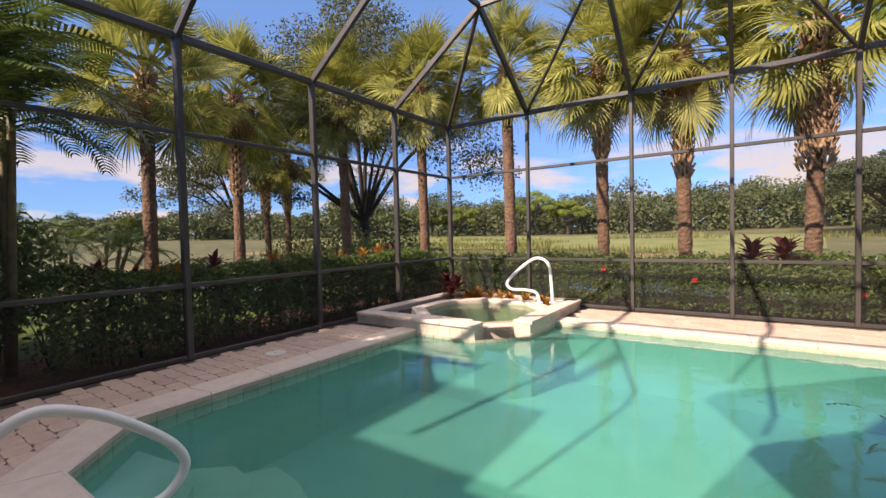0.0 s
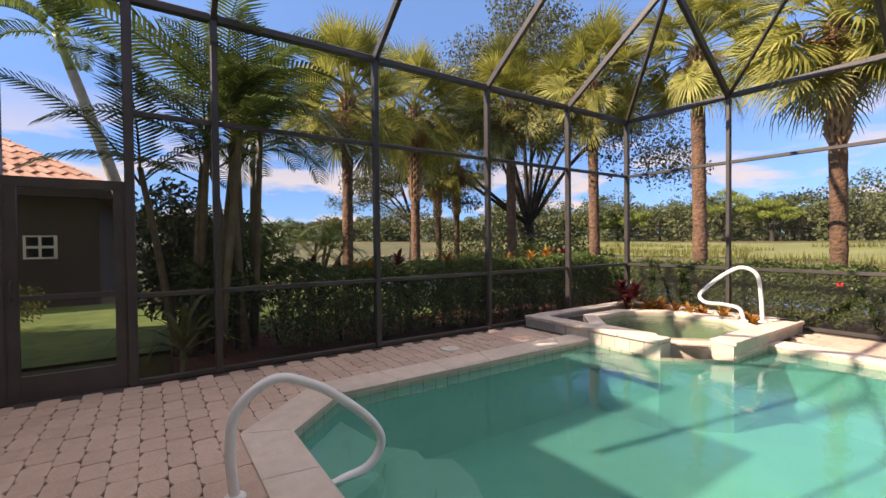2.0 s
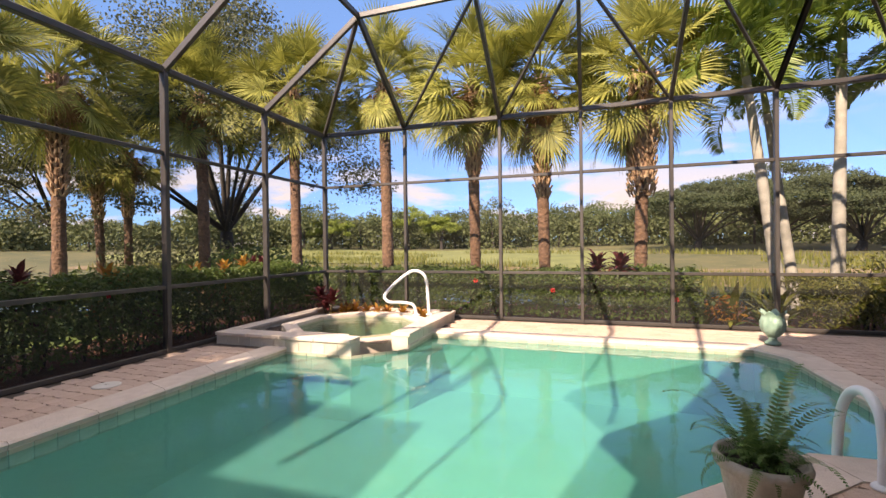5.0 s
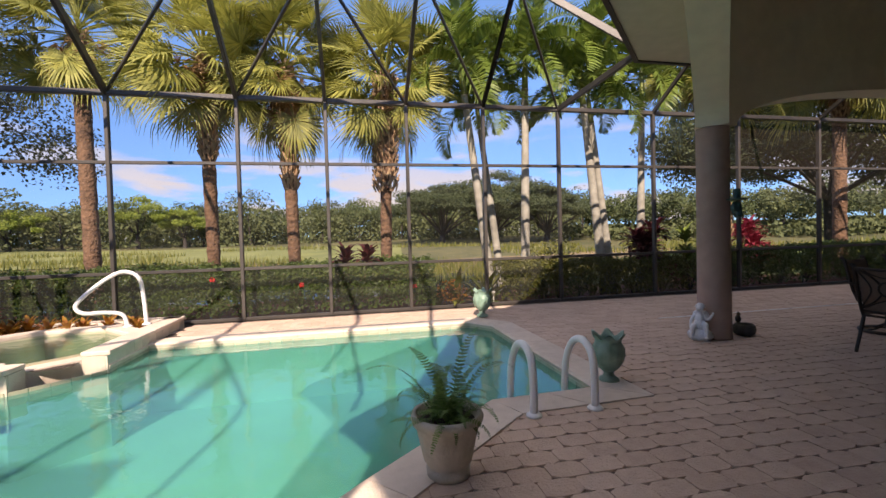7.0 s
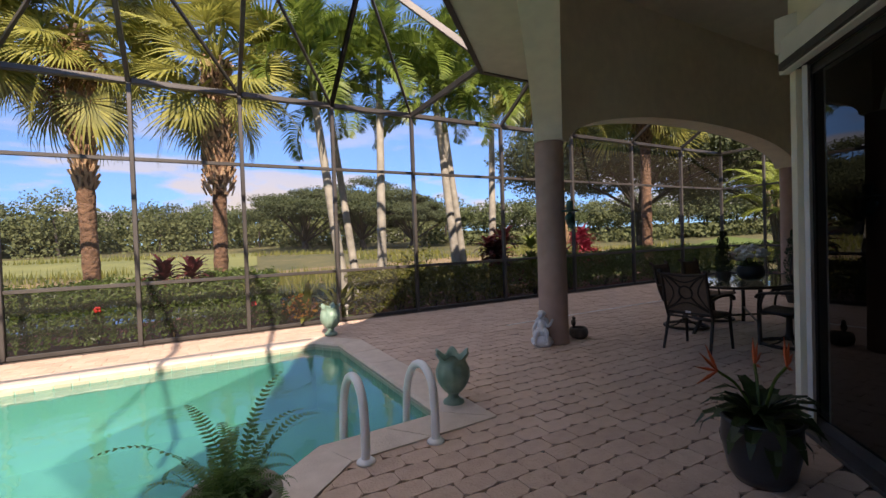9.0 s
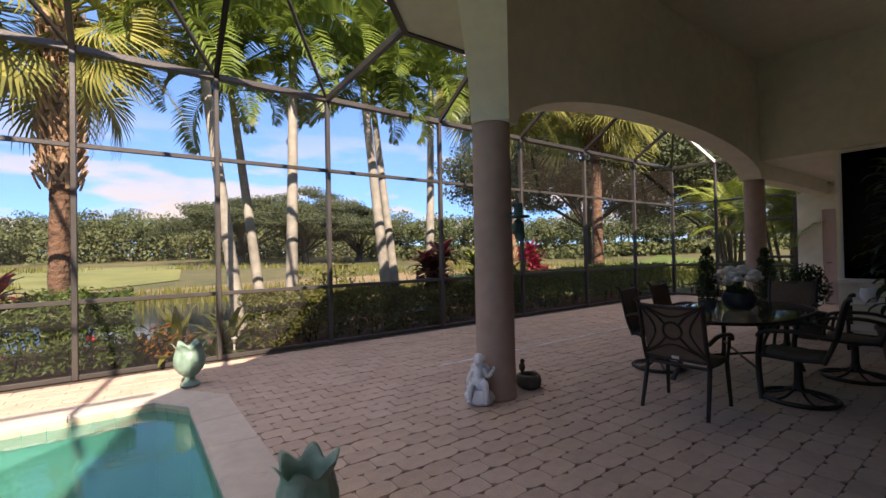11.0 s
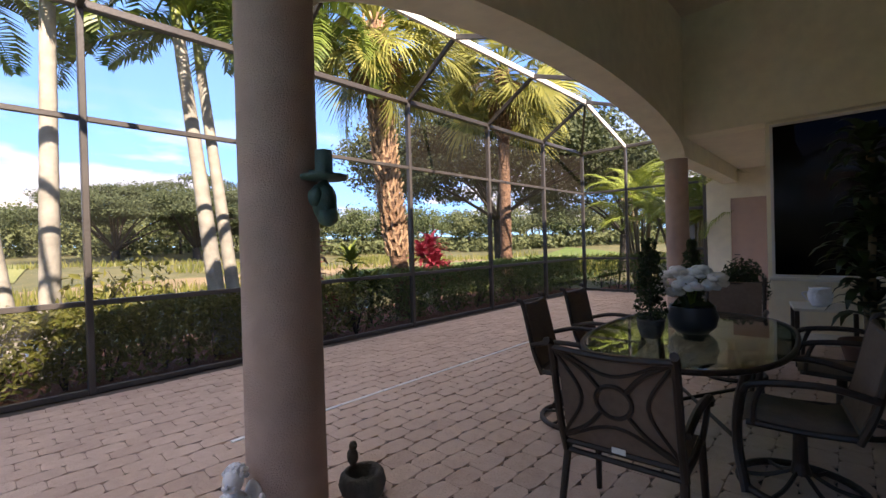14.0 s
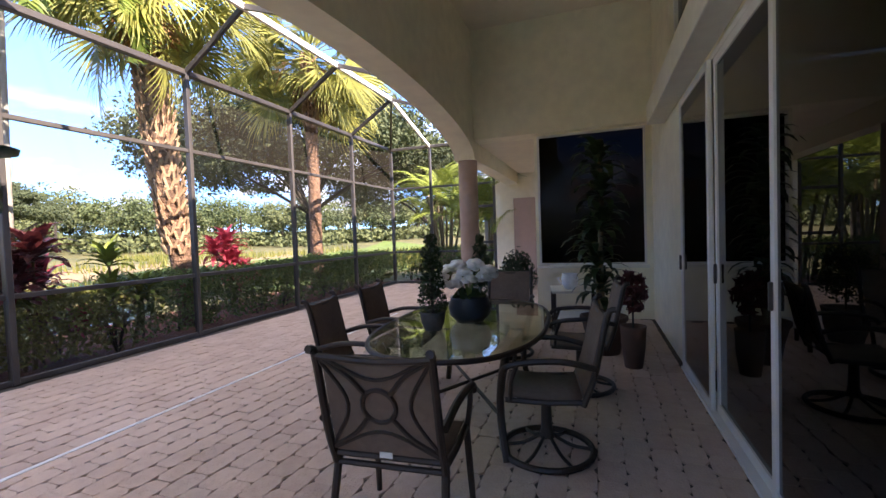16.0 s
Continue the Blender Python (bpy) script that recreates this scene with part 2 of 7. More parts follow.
GROUND = mat("golf_rough", (0.036, 0.048, 0.014), 0.95, scale=0.7, colour2=(0.14, 0.12, 0.045), bump=0.6, bump_scale=4)
BANK = mat("sandy_bank", (0.12, 0.09, 0.04), 0.95, scale=0.5, colour2=(0.26, 0.185, 0.10), bump=0.5, bump_scale=4)
FAIRWAY = mat("fairway", (0.085, 0.105, 0.026), 0.95, scale=0.4, colour2=(0.21, 0.215, 0.066), bump=0.3, bump_scale=5)
HEDGE_LEAF = leaf_mat("hedge_leaf", (0.03, 0.065, 0.014), (0.15, 0.215, 0.05))
HEDGE_GOLD = leaf_mat("golden_hedge_leaf", (0.06, 0.09, 0.015), (0.26, 0.24, 0.06))
CROTON = leaf_mat("croton_leaf", (0.25, 0.05, 0.02), (0.45, 0.28, 0.04))
RED_LEAF = leaf_mat("red_cordyline_leaf", (0.16, 0.012, 0.025), (0.46, 0.06, 0.10))
DARK_RED_LEAF = leaf_mat("dark_red_leaf", (0.05, 0.008, 0.012), (0.14, 0.03, 0.03))
FAN_LEAF = leaf_mat("fan_palm_leaf", (0.085, 0.105, 0.02), (0.44, 0.43, 0.10), 0.62)
DRY_LEAF = leaf_mat("dry_palm_leaf", (0.16, 0.085, 0.03), (0.36, 0.20, 0.08), 0.7, 0.2)
PIN_LEAF = leaf_mat("feather_palm_leaf", (0.04, 0.085, 0.014), (0.24, 0.32, 0.06), 0.4)
FERN_LEAF = leaf_mat("fern_leaf", (0.045, 0.11, 0.03), (0.16, 0.27, 0.075), 0.6)
OAK_LEAF = leaf_mat("oak_leaf", (0.04, 0.052, 0.022), (0.15, 0.16, 0.07), 0.6, 0.25)
ARECA_LEAF = leaf_mat("areca_leaf", (0.03, 0.06, 0.013), (0.15, 0.20, 0.045), 0.4, 0.3)
SAGE_LEAF = leaf_mat("sage_tree_leaf", (0.04, 0.06, 0.02), (0.11, 0.14, 0.05), 0.8, 0.2)
STEP_PLASTER = mat("step_plaster", (0.60, 0.64, 0.52), 0.8, scale=3, vary=0.1, bump=0.15, bump_scale=30)
FAR_LEAF = leaf_mat("far_tree_leaf", (0.05, 0.066, 0.024), (0.135, 0.155, 0.058), 0.8, 0.2)
FAR_LIME = leaf_mat("lime_tree_leaf", (0.10, 0.15, 0.02), (0.28, 0.33, 0.05), 0.7, 0.2)
FAR_DARK = leaf_mat("dark_spreading_tree_leaf", (0.03, 0.045, 0.018), (0.08, 0.10, 0.04), 0.8, 0.2)
SABAL_BARK = mat("sabal_bark", (0.05, 0.03, 0.022), 0.95, scale=11, colour2=(0.25, 0.145, 0.09), bump=1.0, bump_scale=16)
BOOT = mat("palm_boot", (0.20, 0.10, 0.05), 0.95, scale=9, colour2=(0.62, 0.44, 0.28), island=0.5, bump=0.6)
GREY_BARK = mat("grey_palm_bark", (0.20, 0.19, 0.165), 0.9, scale=6, colour2=(0.46, 0.44, 0.38), bump=0.5, bump_scale=10)
CROWNSHAFT = mat("green_crownshaft", (0.20, 0.24, 0.06), 0.4, scale=5, vary=0.25)
CANE = mat("areca_cane", (0.10, 0.075, 0.038), 0.7, scale=8, colour2=(0.27, 0.21, 0.11))
OAK_BARK = mat("oak_bark", (0.045, 0.038, 0.032), 0.95, scale=6, vary=0.4, bump=0.8)
CHAIR_METAL = mat("dark_cast_aluminium", (0.034, 0.024, 0.018), 0.45, 0.3, scale=12, vary=0.35)
SLING = mat("taupe_sling", (0.15, 0.107, 0.078), 0.85, scale=30, vary=0.2, bump=0.4, bump_scale=300)
WHITE_PETAL = mat("white_petal", (0.80, 0.78, 0.74), 0.6, scale=10, vary=0.06)
RED_PETAL = mat("red_petal", (0.55, 0.03, 0.02), 0.5, scale=10, vary=0.2)
ORANGE_PETAL = mat("orange_petal", (0.62, 0.11, 0.025), 0.5, scale=10, vary=0.2)
BLUE_POT = mat("blue_grey_glaze", (0.025, 0.032, 0.04), 0.3, scale=8, vary=0.3)
TERRACOTTA = mat("terracotta", (0.10, 0.055, 0.038), 0.85, scale=8, vary=0.2)
TOPIARY = leaf_mat("topiary_leaf", (0.012, 0.028, 0.010), (0.04, 0.07, 0.02))
# house wall darkened in its colour to stand in for shade under the eaves
WALL_SHADED = mat("shaded_house_wall", (0.075, 0.056, 0.044), 0.9, scale=4, vary=0.12, bump=0.3)
TAG = mat("white_tag", (0.75, 0.75, 0.72), 0.6, scale=10, vary=0.05)
SKIMMER = mat("skimmer_lid", (0.62, 0.60, 0.54), 0.5, scale=10, vary=0.08)
SPA_TILE = mat("spa_tile", (0.38, 0.36, 0.30), 0.55, scale=9, colour2=(0.62, 0.56, 0.48), obj_random=0.9, bump=0.2)


# ---- mesh tools ----
def mesh_object(name, bm, material, parent=None, label="", smooth=False):
    data = bpy.data.meshes.new(name)
    bm.normal_update()
    bm.to_mesh(data)
    bm.free()
    if material:
        data.materials.append(material)
    if smooth:
        data.polygons.foreach_set("use_smooth", [True] * len(data.polygons))
    ob = new(name, data)
    if parent:
        ob.parent = parent
    if label:
        ob["label"] = label
    return ob


def part(name, bm, material, parent, label="", smooth=False):
    return mesh_object(name, bm, material, parent, label, smooth)


def raw_mesh(name, verts, faces, material, smooth=False):
    data = bpy.data.meshes.new(name)
    data.from_pydata(verts, [], faces)
    data.update()
    data.materials.append(material)
    if smooth:
        data.polygons.foreach_set("use_smooth", [True] * len(data.polygons))
    return data


def place(name, data, parent=None, m=None, label=""):
    ob = new(name, data)
    if parent:
        ob.parent = parent
    if m is not None:
        ob.matrix_basis = m
    if label:
        ob["label"] = label
    return ob


def thing(name, label, category, at=(0, 0, 0), turn=0.0, group="", kind=""):
    e = new(name)
    e.matrix_basis = pose(*at, 0, 0, turn)
    return tagged(e, label, category, group, kind)


def add_box(bm, lo, hi, m=None, bevel=0.0):
    """A box from corner to corner."""
    c = [(a + b) / 2 for a, b in zip(lo, hi)]
    d = [b - a for a, b in zip(lo, hi)]
    mm = Matrix.Translation(c) @ Matrix.Diagonal((*d, 1))
    if m is not None:
        mm = m @ mm
    got = bmesh.ops.create_cube(bm, size=1, matrix=mm)
    if bevel:
        edges = list({e for v in got["verts"] for e in v.link_edges})
        bmesh.ops.bevel(bm, geom=edges, offset=bevel, segments=2, affect="EDGES", profile=0.5)
    return bm


def box_bm(lo, hi, m=None, bevel=0.0):
    return add_box(bmesh.new(), lo, hi, m, bevel)


def add_bar(bm, a, b, w, h, up=(0, 0, 1)):
    """A straight bar of width w and height h from a to b."""
    a, b = Vector(a), Vector(b)
    d = b - a
    z = d.normalized()
    x = z.cross(Vector(up))
    if x.length < 1e-4:
        x = Vector((1, 0, 0))
    x.normalize()
    y = x.cross(z)
    m = Matrix((x, y, z)).transposed().to_4x4()
    m.translation = (a + b) / 2
    bmesh.ops.create_cube(bm, size=1, matrix=m @ Matrix.Diagonal((w, h, d.length, 1)))
    return bm


def add_tube(bm, pts, radii, seg=10, caps=True):
    """A round tube along a line of points."""
    pts = [Vector(p) for p in pts]
    if not hasattr(radii, "__len__"):
        radii = [radii] * len(pts)
    rings = []
    side = None
    for i, p in enumerate(pts):
        d = (pts[min(i + 1, len(pts) - 1)] - pts[max(i - 1, 0)]).normalized()
        if side is None:
            side = d.orthogonal().normalized()
        side = (side - d * side.dot(d)).normalized()
        other = d.cross(side)
        rings.append([bm.verts.new(p + (side * math.cos(k * math.tau / seg) + other * math.sin(k * math.tau / seg)) * radii[i]) for k in range(seg)])
    for r0, r1 in zip(rings, rings[1:]):
        for k in range(seg):
            bm.faces.new((r0[k], r0[(k + 1) % seg], r1[(k + 1) % seg], r1[k]))
    if caps:
        bm.faces.new(list(reversed(rings[0])))
        bm.faces.new(rings[-1])
    return bm


def smooth_line(pts, n=8):
    """A rounded line through points (Catmull-Rom)."""
    p = [Vector(q) for q in pts]
    p = [2 * p[0] - p[1]] + p + [2 * p[-1] - p[-2]]
    out = []
    for i in range(1, len(p) - 2):
        for k in range(n):
            t = k / n
            a, b, c, d = p[i - 1], p[i], p[i + 1], p[i + 2]
            out.append(0.5 * ((2 * b) + (c - a) * t + (2 * a - 5 * b + 4 * c - d) * t * t + (3 * b - a - 3 * c + d) * t ** 3))
    out.append(p[-2])
    return out


def add_lathe(bm, profile, seg=24, ruffle=None):
    """A turned shape from (radius, height) pairs; ruffle(angle, radius, height) may shift a point."""
    rings = []
    for r, z in profile:
        ring = []
        for k in range(seg):
            a = k * math.tau / seg
            rr, zz = ruffle(a, r, z) if ruffle else (r, z)
            ring.append(bm.verts.new((rr * math.cos(a), rr * math.sin(a), zz)))
        rings.append(ring)
    for r0, r1 in zip(rings, rings[1:]):
        for k in range(seg):
            bm.faces.new((r0[k], r0[(k + 1) % seg], r1[(k + 1) % seg], r1[k]))
    if profile[0][0] > 0.001:
        bm.faces.new(list(reversed(rings[0])))
    if profile[-1][0] > 0.001:
        bm.faces.new(rings[-1])
    return bm


def add_prism(bm, poly, z0, z1):
    """A flat polygon pulled up from z0 to z1."""
    lo = [bm.verts.new((x, y, z0)) for x, y in poly]
    hi = [bm.verts.new((x, y, z1)) for x, y in poly]
    n = len(poly)
    bm.faces.new(list(reversed(lo)))
    bm.faces.new(hi)
    for i in range(n):
        bm.faces.new((lo[i], lo[(i + 1) % n], hi[(i + 1) % n], hi[i]))
    return bm


def add_blob(bm, at, r, squash=(1, 1, 1), rough=0.15, sub=2, seed=0):
    got = bmesh.ops.create_icosphere(bm, subdivisions=sub, radius=1)
    for v in got["verts"]:
        k = 1 + rough * noise.noise(v.co * 2.1 + Vector((seed, seed * 1.7, 0)))
        v.co = Vector(at) + Vector((v.co.x * squash[0], v.co.y * squash[1], v.co.z * squash[2])) * r * k
    return bm


def inside(poly, x, y):
    hit = False
    for (x0, y0), (x1, y1) in zip(poly, poly[1:] + poly[:1]):
        if (y0 > y) != (y1 > y) and x < (x1 - x0) * (y - y0) / (y1 - y0) + x0:
            hit = not hit
    return hit


def grow(poly, d):
    """The polygon (counter-clockwise) with its edges moved out by d."""
    out = []
    n = len(poly)
    for i in range(n):
        a, b, c = Vector(poly[i - 1]), Vector(poly[i]), Vector(poly[(i + 1) % n])
        e0, e1 = (b - a).normalized(), (c - b).normalized()
        n0, n1 = Vector((e0.y, -e0.x)), Vector((e1.y, -e1.x))
        v = (n0 + n1).normalized()
        out.append(tuple(b + v * (d / max(0.4, v.dot(n0)))))
    return out


# ---- plan ----
LEFT, BACK, END = -4.55, 8.945, 16.68
TOP, MID, RAIL = 3.92, 2.77, 0.915
BACK_POSTS = [-4.55, -2.60, -0.60, 0.90, 2.38, 3.90, 5.50, 7.715, 9.913, 12.204, 14.484, 16.68]
LEFT_POSTS = [7.06, 5.095, 3.11, 1.158, 0.378, -0.62, -2.30]
HOUSE_Y = 2.45
S45 = math.sqrt(0.5)
C1, C2 = (5.80, 5.42), (12.33, 5.34)
# inner edge of the pool's coping, counter-clockwise
POOL = [(-2.53, 1.41), (-0.52, 1.41), (1.32, 3.22), (2.38, 4.16), (3.36, 4.20), (3.36, 7.05), (3.10, 7.42), (-1.50, 7.42), (-1.50, 6.42), (-2.10, 5.80), (-3.14, 5.80), (-3.14, 2.02)]
WATER_Z = -0.088

# ---- ground and distance ----
def ground_height(x, y):
    d = math.hypot(x - 2, y - 3)
    z = -0.16
    if y > 11.5:
        z -= 0.55 * min(1, (y - 11.5) / 2.5)
    if x < -11 and y > 6:
        z -= 0.5 * min(1, (-11 - x) / 4) * min(1, (y - 6) / 3)
    z = max(z, -0.75)
    far = max(0.0, d - 30)
    z += min(3.4, far * 0.034) + 0.85 * noise.noise(Vector((x * 0.03, y * 0.03, 0))) * min(1, far / 20)
    return z


def build_ground():
    bm = bmesh.new()
    radii = [0, 8.1, 8.8, 13, 16, 19, 22, 26, 30, 35, 41, 48, 57, 68, 82, 100, 130, 180, 300, 700, 2500]
    seg = 96
    rings = []
    for r in radii[1:]:
        rings.append([bm.verts.new((2 + r * math.cos(k * math.tau / seg), 3 + r * math.sin(k * math.tau / seg), 0)) for k in range(seg)])
    mid = bm.verts.new((2, 3, 0))
    for k in range(seg):
        bm.faces.new((mid, rings[0][k], rings[0][(k + 1) % seg]))
    for r0, r1 in zip(rings, rings[1:]):
        for k in range(seg):
            bm.faces.new((r0[k], r1[k], r1[(k + 1) % seg], r0[(k + 1) % seg]))
    for v in bm.verts:
        v.co.z = ground_height(v.co.x, v.co.y) if math.hypot(v.co.x - 2, v.co.y - 3) > 8.4 else -2.2
    ob = mesh_object("ground", bm, GROUND, smooth=True)
    tagged(ob, "golf course rough of green and yellowed grass", "ground", kind="structure")


build_ground()


def sheet(name, pts, z, material, label, category, lift=0.0, follow=False):
    """A patch of ground cover on the ground."""
    bm = bmesh.new()
    vs = [bm.verts.new((x, y, (ground_height(x, y) + lift) if follow else z)) for x, y in pts]
    f = bm.faces.new(vs)
    if f.normal.z < 0:
        f.normal_flip()
    ob = mesh_object(name, bm, material)
    return tagged(ob, label, category, kind="structure")


def strip(name, inner, outer, n, material, label, category, lift):
    """A band of ground cover between two lines given as functions of s in 0..1."""
    bm = bmesh.new()
    rows = []
    for i in range(n + 1):
        s = i / n
        (x0, y0), (x1, y1) = inner(s), outer(s)
        rows.append([bm.verts.new((x0 + (x1 - x0) * k / 8, y0 + (y1 - y0) * k / 8, ground_height(x0 + (x1 - x0) * k / 8, y0 + (y1 - y0) * k / 8) + lift)) for k in range(9)])
    for a, b in zip(rows, rows[1:]):
        for k in range(8):
            bm.faces.new((a[k], b[k], b[k + 1], a[k + 1]))
    bmesh.ops.recalc_face_normals(bm, faces=bm.faces)
    ob = mesh_object(name, bm, material, smooth=True)
    return tagged(ob, label, category, kind="structure")


def wob(s, k, amp):
    return amp * noise.noise(Vector((s * 7.3 + k, k * 3.1, 0)))


sheet("pond", [(-40, 9), (-22, 7.5), (-13, 10.5), (-9, 16), (-4, 13.8), (2, 13.0), (8, 12.8), (13, 14), (15, 17), (12, 21), (4, 24), (-6, 25), (-14, 24), (-24, 30), (-44, 30)], -0.50, POND, "still dark pond behind the hedges", "pond")
strip("bank", lambda s: (-46 + 76 * s, 27 - 12 * s * s + wob(s, 1, 3)), lambda s: (-48 + 92 * s, 36 + wob(s, 2, 4)), 40, BANK, "sandy brown bank of the pond", "ground", 0.05)
strip("fairway", lambda s: (-60 + 66 * s, 40 + wob(s, 3, 5)), lambda s: (-75 + 84 * s, 70 + wob(s, 4, 8)), 40, FAIRWAY, "mown bright green golf fairway", "ground", 0.07)
strip("fairway_east", lambda s: (19 + 30 * s, 11 + 3 * s + wob(s, 7, 1)), lambda s: (19 + 46 * s, 30 + 3 * s + wob(s, 8, 3)), 24, LAWN, "mown green lawn running to the trees", "ground", 0.06)
strip("lawn", lambda s: (-6.6, -14 + 22 * s), lambda s: (-13.5, -14 + 26 * s), 24, LAWN, "green lawn beside the house", "lawn", 0.05)


def bed(name, x0, y0, x1, y1):
    bm = bmesh.new()
    bmesh.ops.create_grid(bm, x_segments=40, y_segments=10, size=0.5, matrix=Matrix.Translation(((x0 + x1) / 2, (y0 + y1) / 2, 0)) @ Matrix.Diagonal((x1 - x0, y1 - y0, 1, 1)))
    for v in bm.verts:
        v.co.z = -0.07 + 0.04 * noise.noise(v.co * 3.0)
    add_box(bm, (x0, y0, -0.9), (x1, y1, -0.16))
    ob = mesh_object(name, bm, MULCH, smooth=False)
    tagged(ob, "planting bed of red-brown bark mulch", "planting bed", kind="structure")


bed("mulch_bed", -7.6, 9.03, 17.5, 11.9)
bed("mulch_bed", -6.9, 0.75, -4.64, 9.02)
bed("mulch_bed", 16.78, 2.0, 19.5, 9.02)


# ---- pool ----
def pool_shell():
    t = tagged(new("swimming_pool"), "swimming pool with pale green plaster, full of water", "pool", kind="structure")
    bm = bmesh.new()
    top = [bm.verts.new((x, y, -0.06)) for x, y in POOL]
    low = [bm.verts.new((x, y, -0.95)) for x, y in POOL]
    n = len(POOL)
    for i in range(n):
        bm.faces.new((top[i], low[i], low[(i + 1) % n], top[(i + 1) % n]))
    f = bm.faces.new(low)
    bmesh.ops.triangulate(bm, faces=[f])
    part("basin", bm, PLASTER, t, "pale green plaster basin")
    # waterline tiles, one by one
    for (x0, y0), (x1, y1) in zip(POOL, POOL[1:] + POOL[:1]):
        length = math.hypot(x1 - x0, y1 - y0)
        cnt = max(1, round(length / 0.16))
        a = math.atan2(y1 - y0, x1 - x0)
        data = raw_mesh("tile", [(-length / cnt / 2 + 0.003, 0, -0.075), (length / cnt / 2 - 0.003, 0, -0.075), (length / cnt / 2 - 0.003, 0, 0.075), (-length / cnt / 2 + 0.003, 0, 0.075),
                                 (-length / cnt / 2 + 0.006, 0.008, -0.072), (length / cnt / 2 - 0.006, 0.008, -0.072), (length / cnt / 2 - 0.006, 0.008, 0.072), (-length / cnt / 2 + 0.006, 0.008, 0.072)],
                        [(4, 5, 6, 7), (0, 1, 5, 4), (1, 2, 6, 5), (2, 3, 7, 6), (3, 0, 4, 7)], WATERLINE)
        for i in range(cnt):
            s = (i + 0.5) / cnt
            place("tile", data, t, pose(x0 + (x1 - x0) * s, y0 + (y1 - y0) * s, -0.125, 0, 0, math.degrees(a)))
    # entry steps in the near corner
    for i in range(3):
        r = 1.5 - 0.4 * i
        z = -0.66 + 0.19 * i
        pts = [(-2.53, 1.42)] + [(-2.53 + r * math.cos(a), 1.42 + r * math.sin(a)) for a in [math.radians(q) for q in range(0, 91, 15)]] + [(-3.12, 2.02)]
        part("step", add_prism(bmesh.new(), pts, -0.94, z), STEP_PLASTER, t, "rounded entry step under water")
    surf = bmesh.new()
    f = surf.faces.new([surf.verts.new((x, y, WATER_Z)) for x, y in POOL])
    bmesh.ops.triangulate(surf, faces=[f])
    w = mesh_object("pool_water", surf, WATER)
    tagged(w, "slightly milky green pool water with slight ripples", "water", kind="structure")


pool_shell()


def coping_ring():
    """Cast coping stones laid along the pool's edge."""
    t = tagged(new("pool_coping"), "pale cast stone coping round the pool", "coping", kind="structure")
    outer = grow(POOL, 0.34)
    n = len(POOL)
    for i in range(n):
        a, b = Vector(POOL[i]), Vector(POOL[(i + 1) % n])
        oa, ob = Vector(outer[i]), Vector(outer[(i + 1) % n])
        if i in (8, 7 + 2, 9):          # the spa stands on these edges
            continue
        cnt = max(1, round((b - a).length / 0.62))
        for k in range(cnt):
            s0, s1 = k / cnt, (k + 1) / cnt
            q = [a.lerp(b, s0), a.lerp(b, s1), oa.lerp(ob, s1), oa.lerp(ob, s0)]
            d = (b - a).normalized() * 0.003
            q = [q[0] + d, q[1] - d, q[2] - d, q[3] + d]
            nrm = Vector((d.y, -d.x)).normalized() * 0.018
            bm = bmesh.new()
            z0, z1 = -0.06, 0.012
            lo = [bm.verts.new((*(p), z0)) for p in (q[0], q[1], q[2], q[3])]
            nose = [bm.verts.new((*(p - nrm), z1 - 0.02)) for p in (q[0], q[1])]
            hi = [bm.verts.new((*(p), z1)) for p in (q[0] + nrm * 0.4, q[1] + nrm * 0.4, q[2], q[3])]
            bm.faces.new(hi)
            bm.faces.new((nose[0], nose[1], hi[1], hi[0]))
            bm.faces.new((lo[0], lo[1], nose[1], nose[0]))
            bm.faces.new((lo[2], lo[3], hi[3], hi[2]))
            bm.faces.new((lo[1], lo[2], hi[2], hi[1], nose[1]))
            bm.faces.new((lo[3], lo[0], nose[0], hi[0], hi[3]))
            bmesh.ops.recalc_face_normals(bm, faces=bm.faces)
            part("coping_stone", bm, COPING, t)


coping_ring()


# ---- spa ----
SPA_Z = 0.17


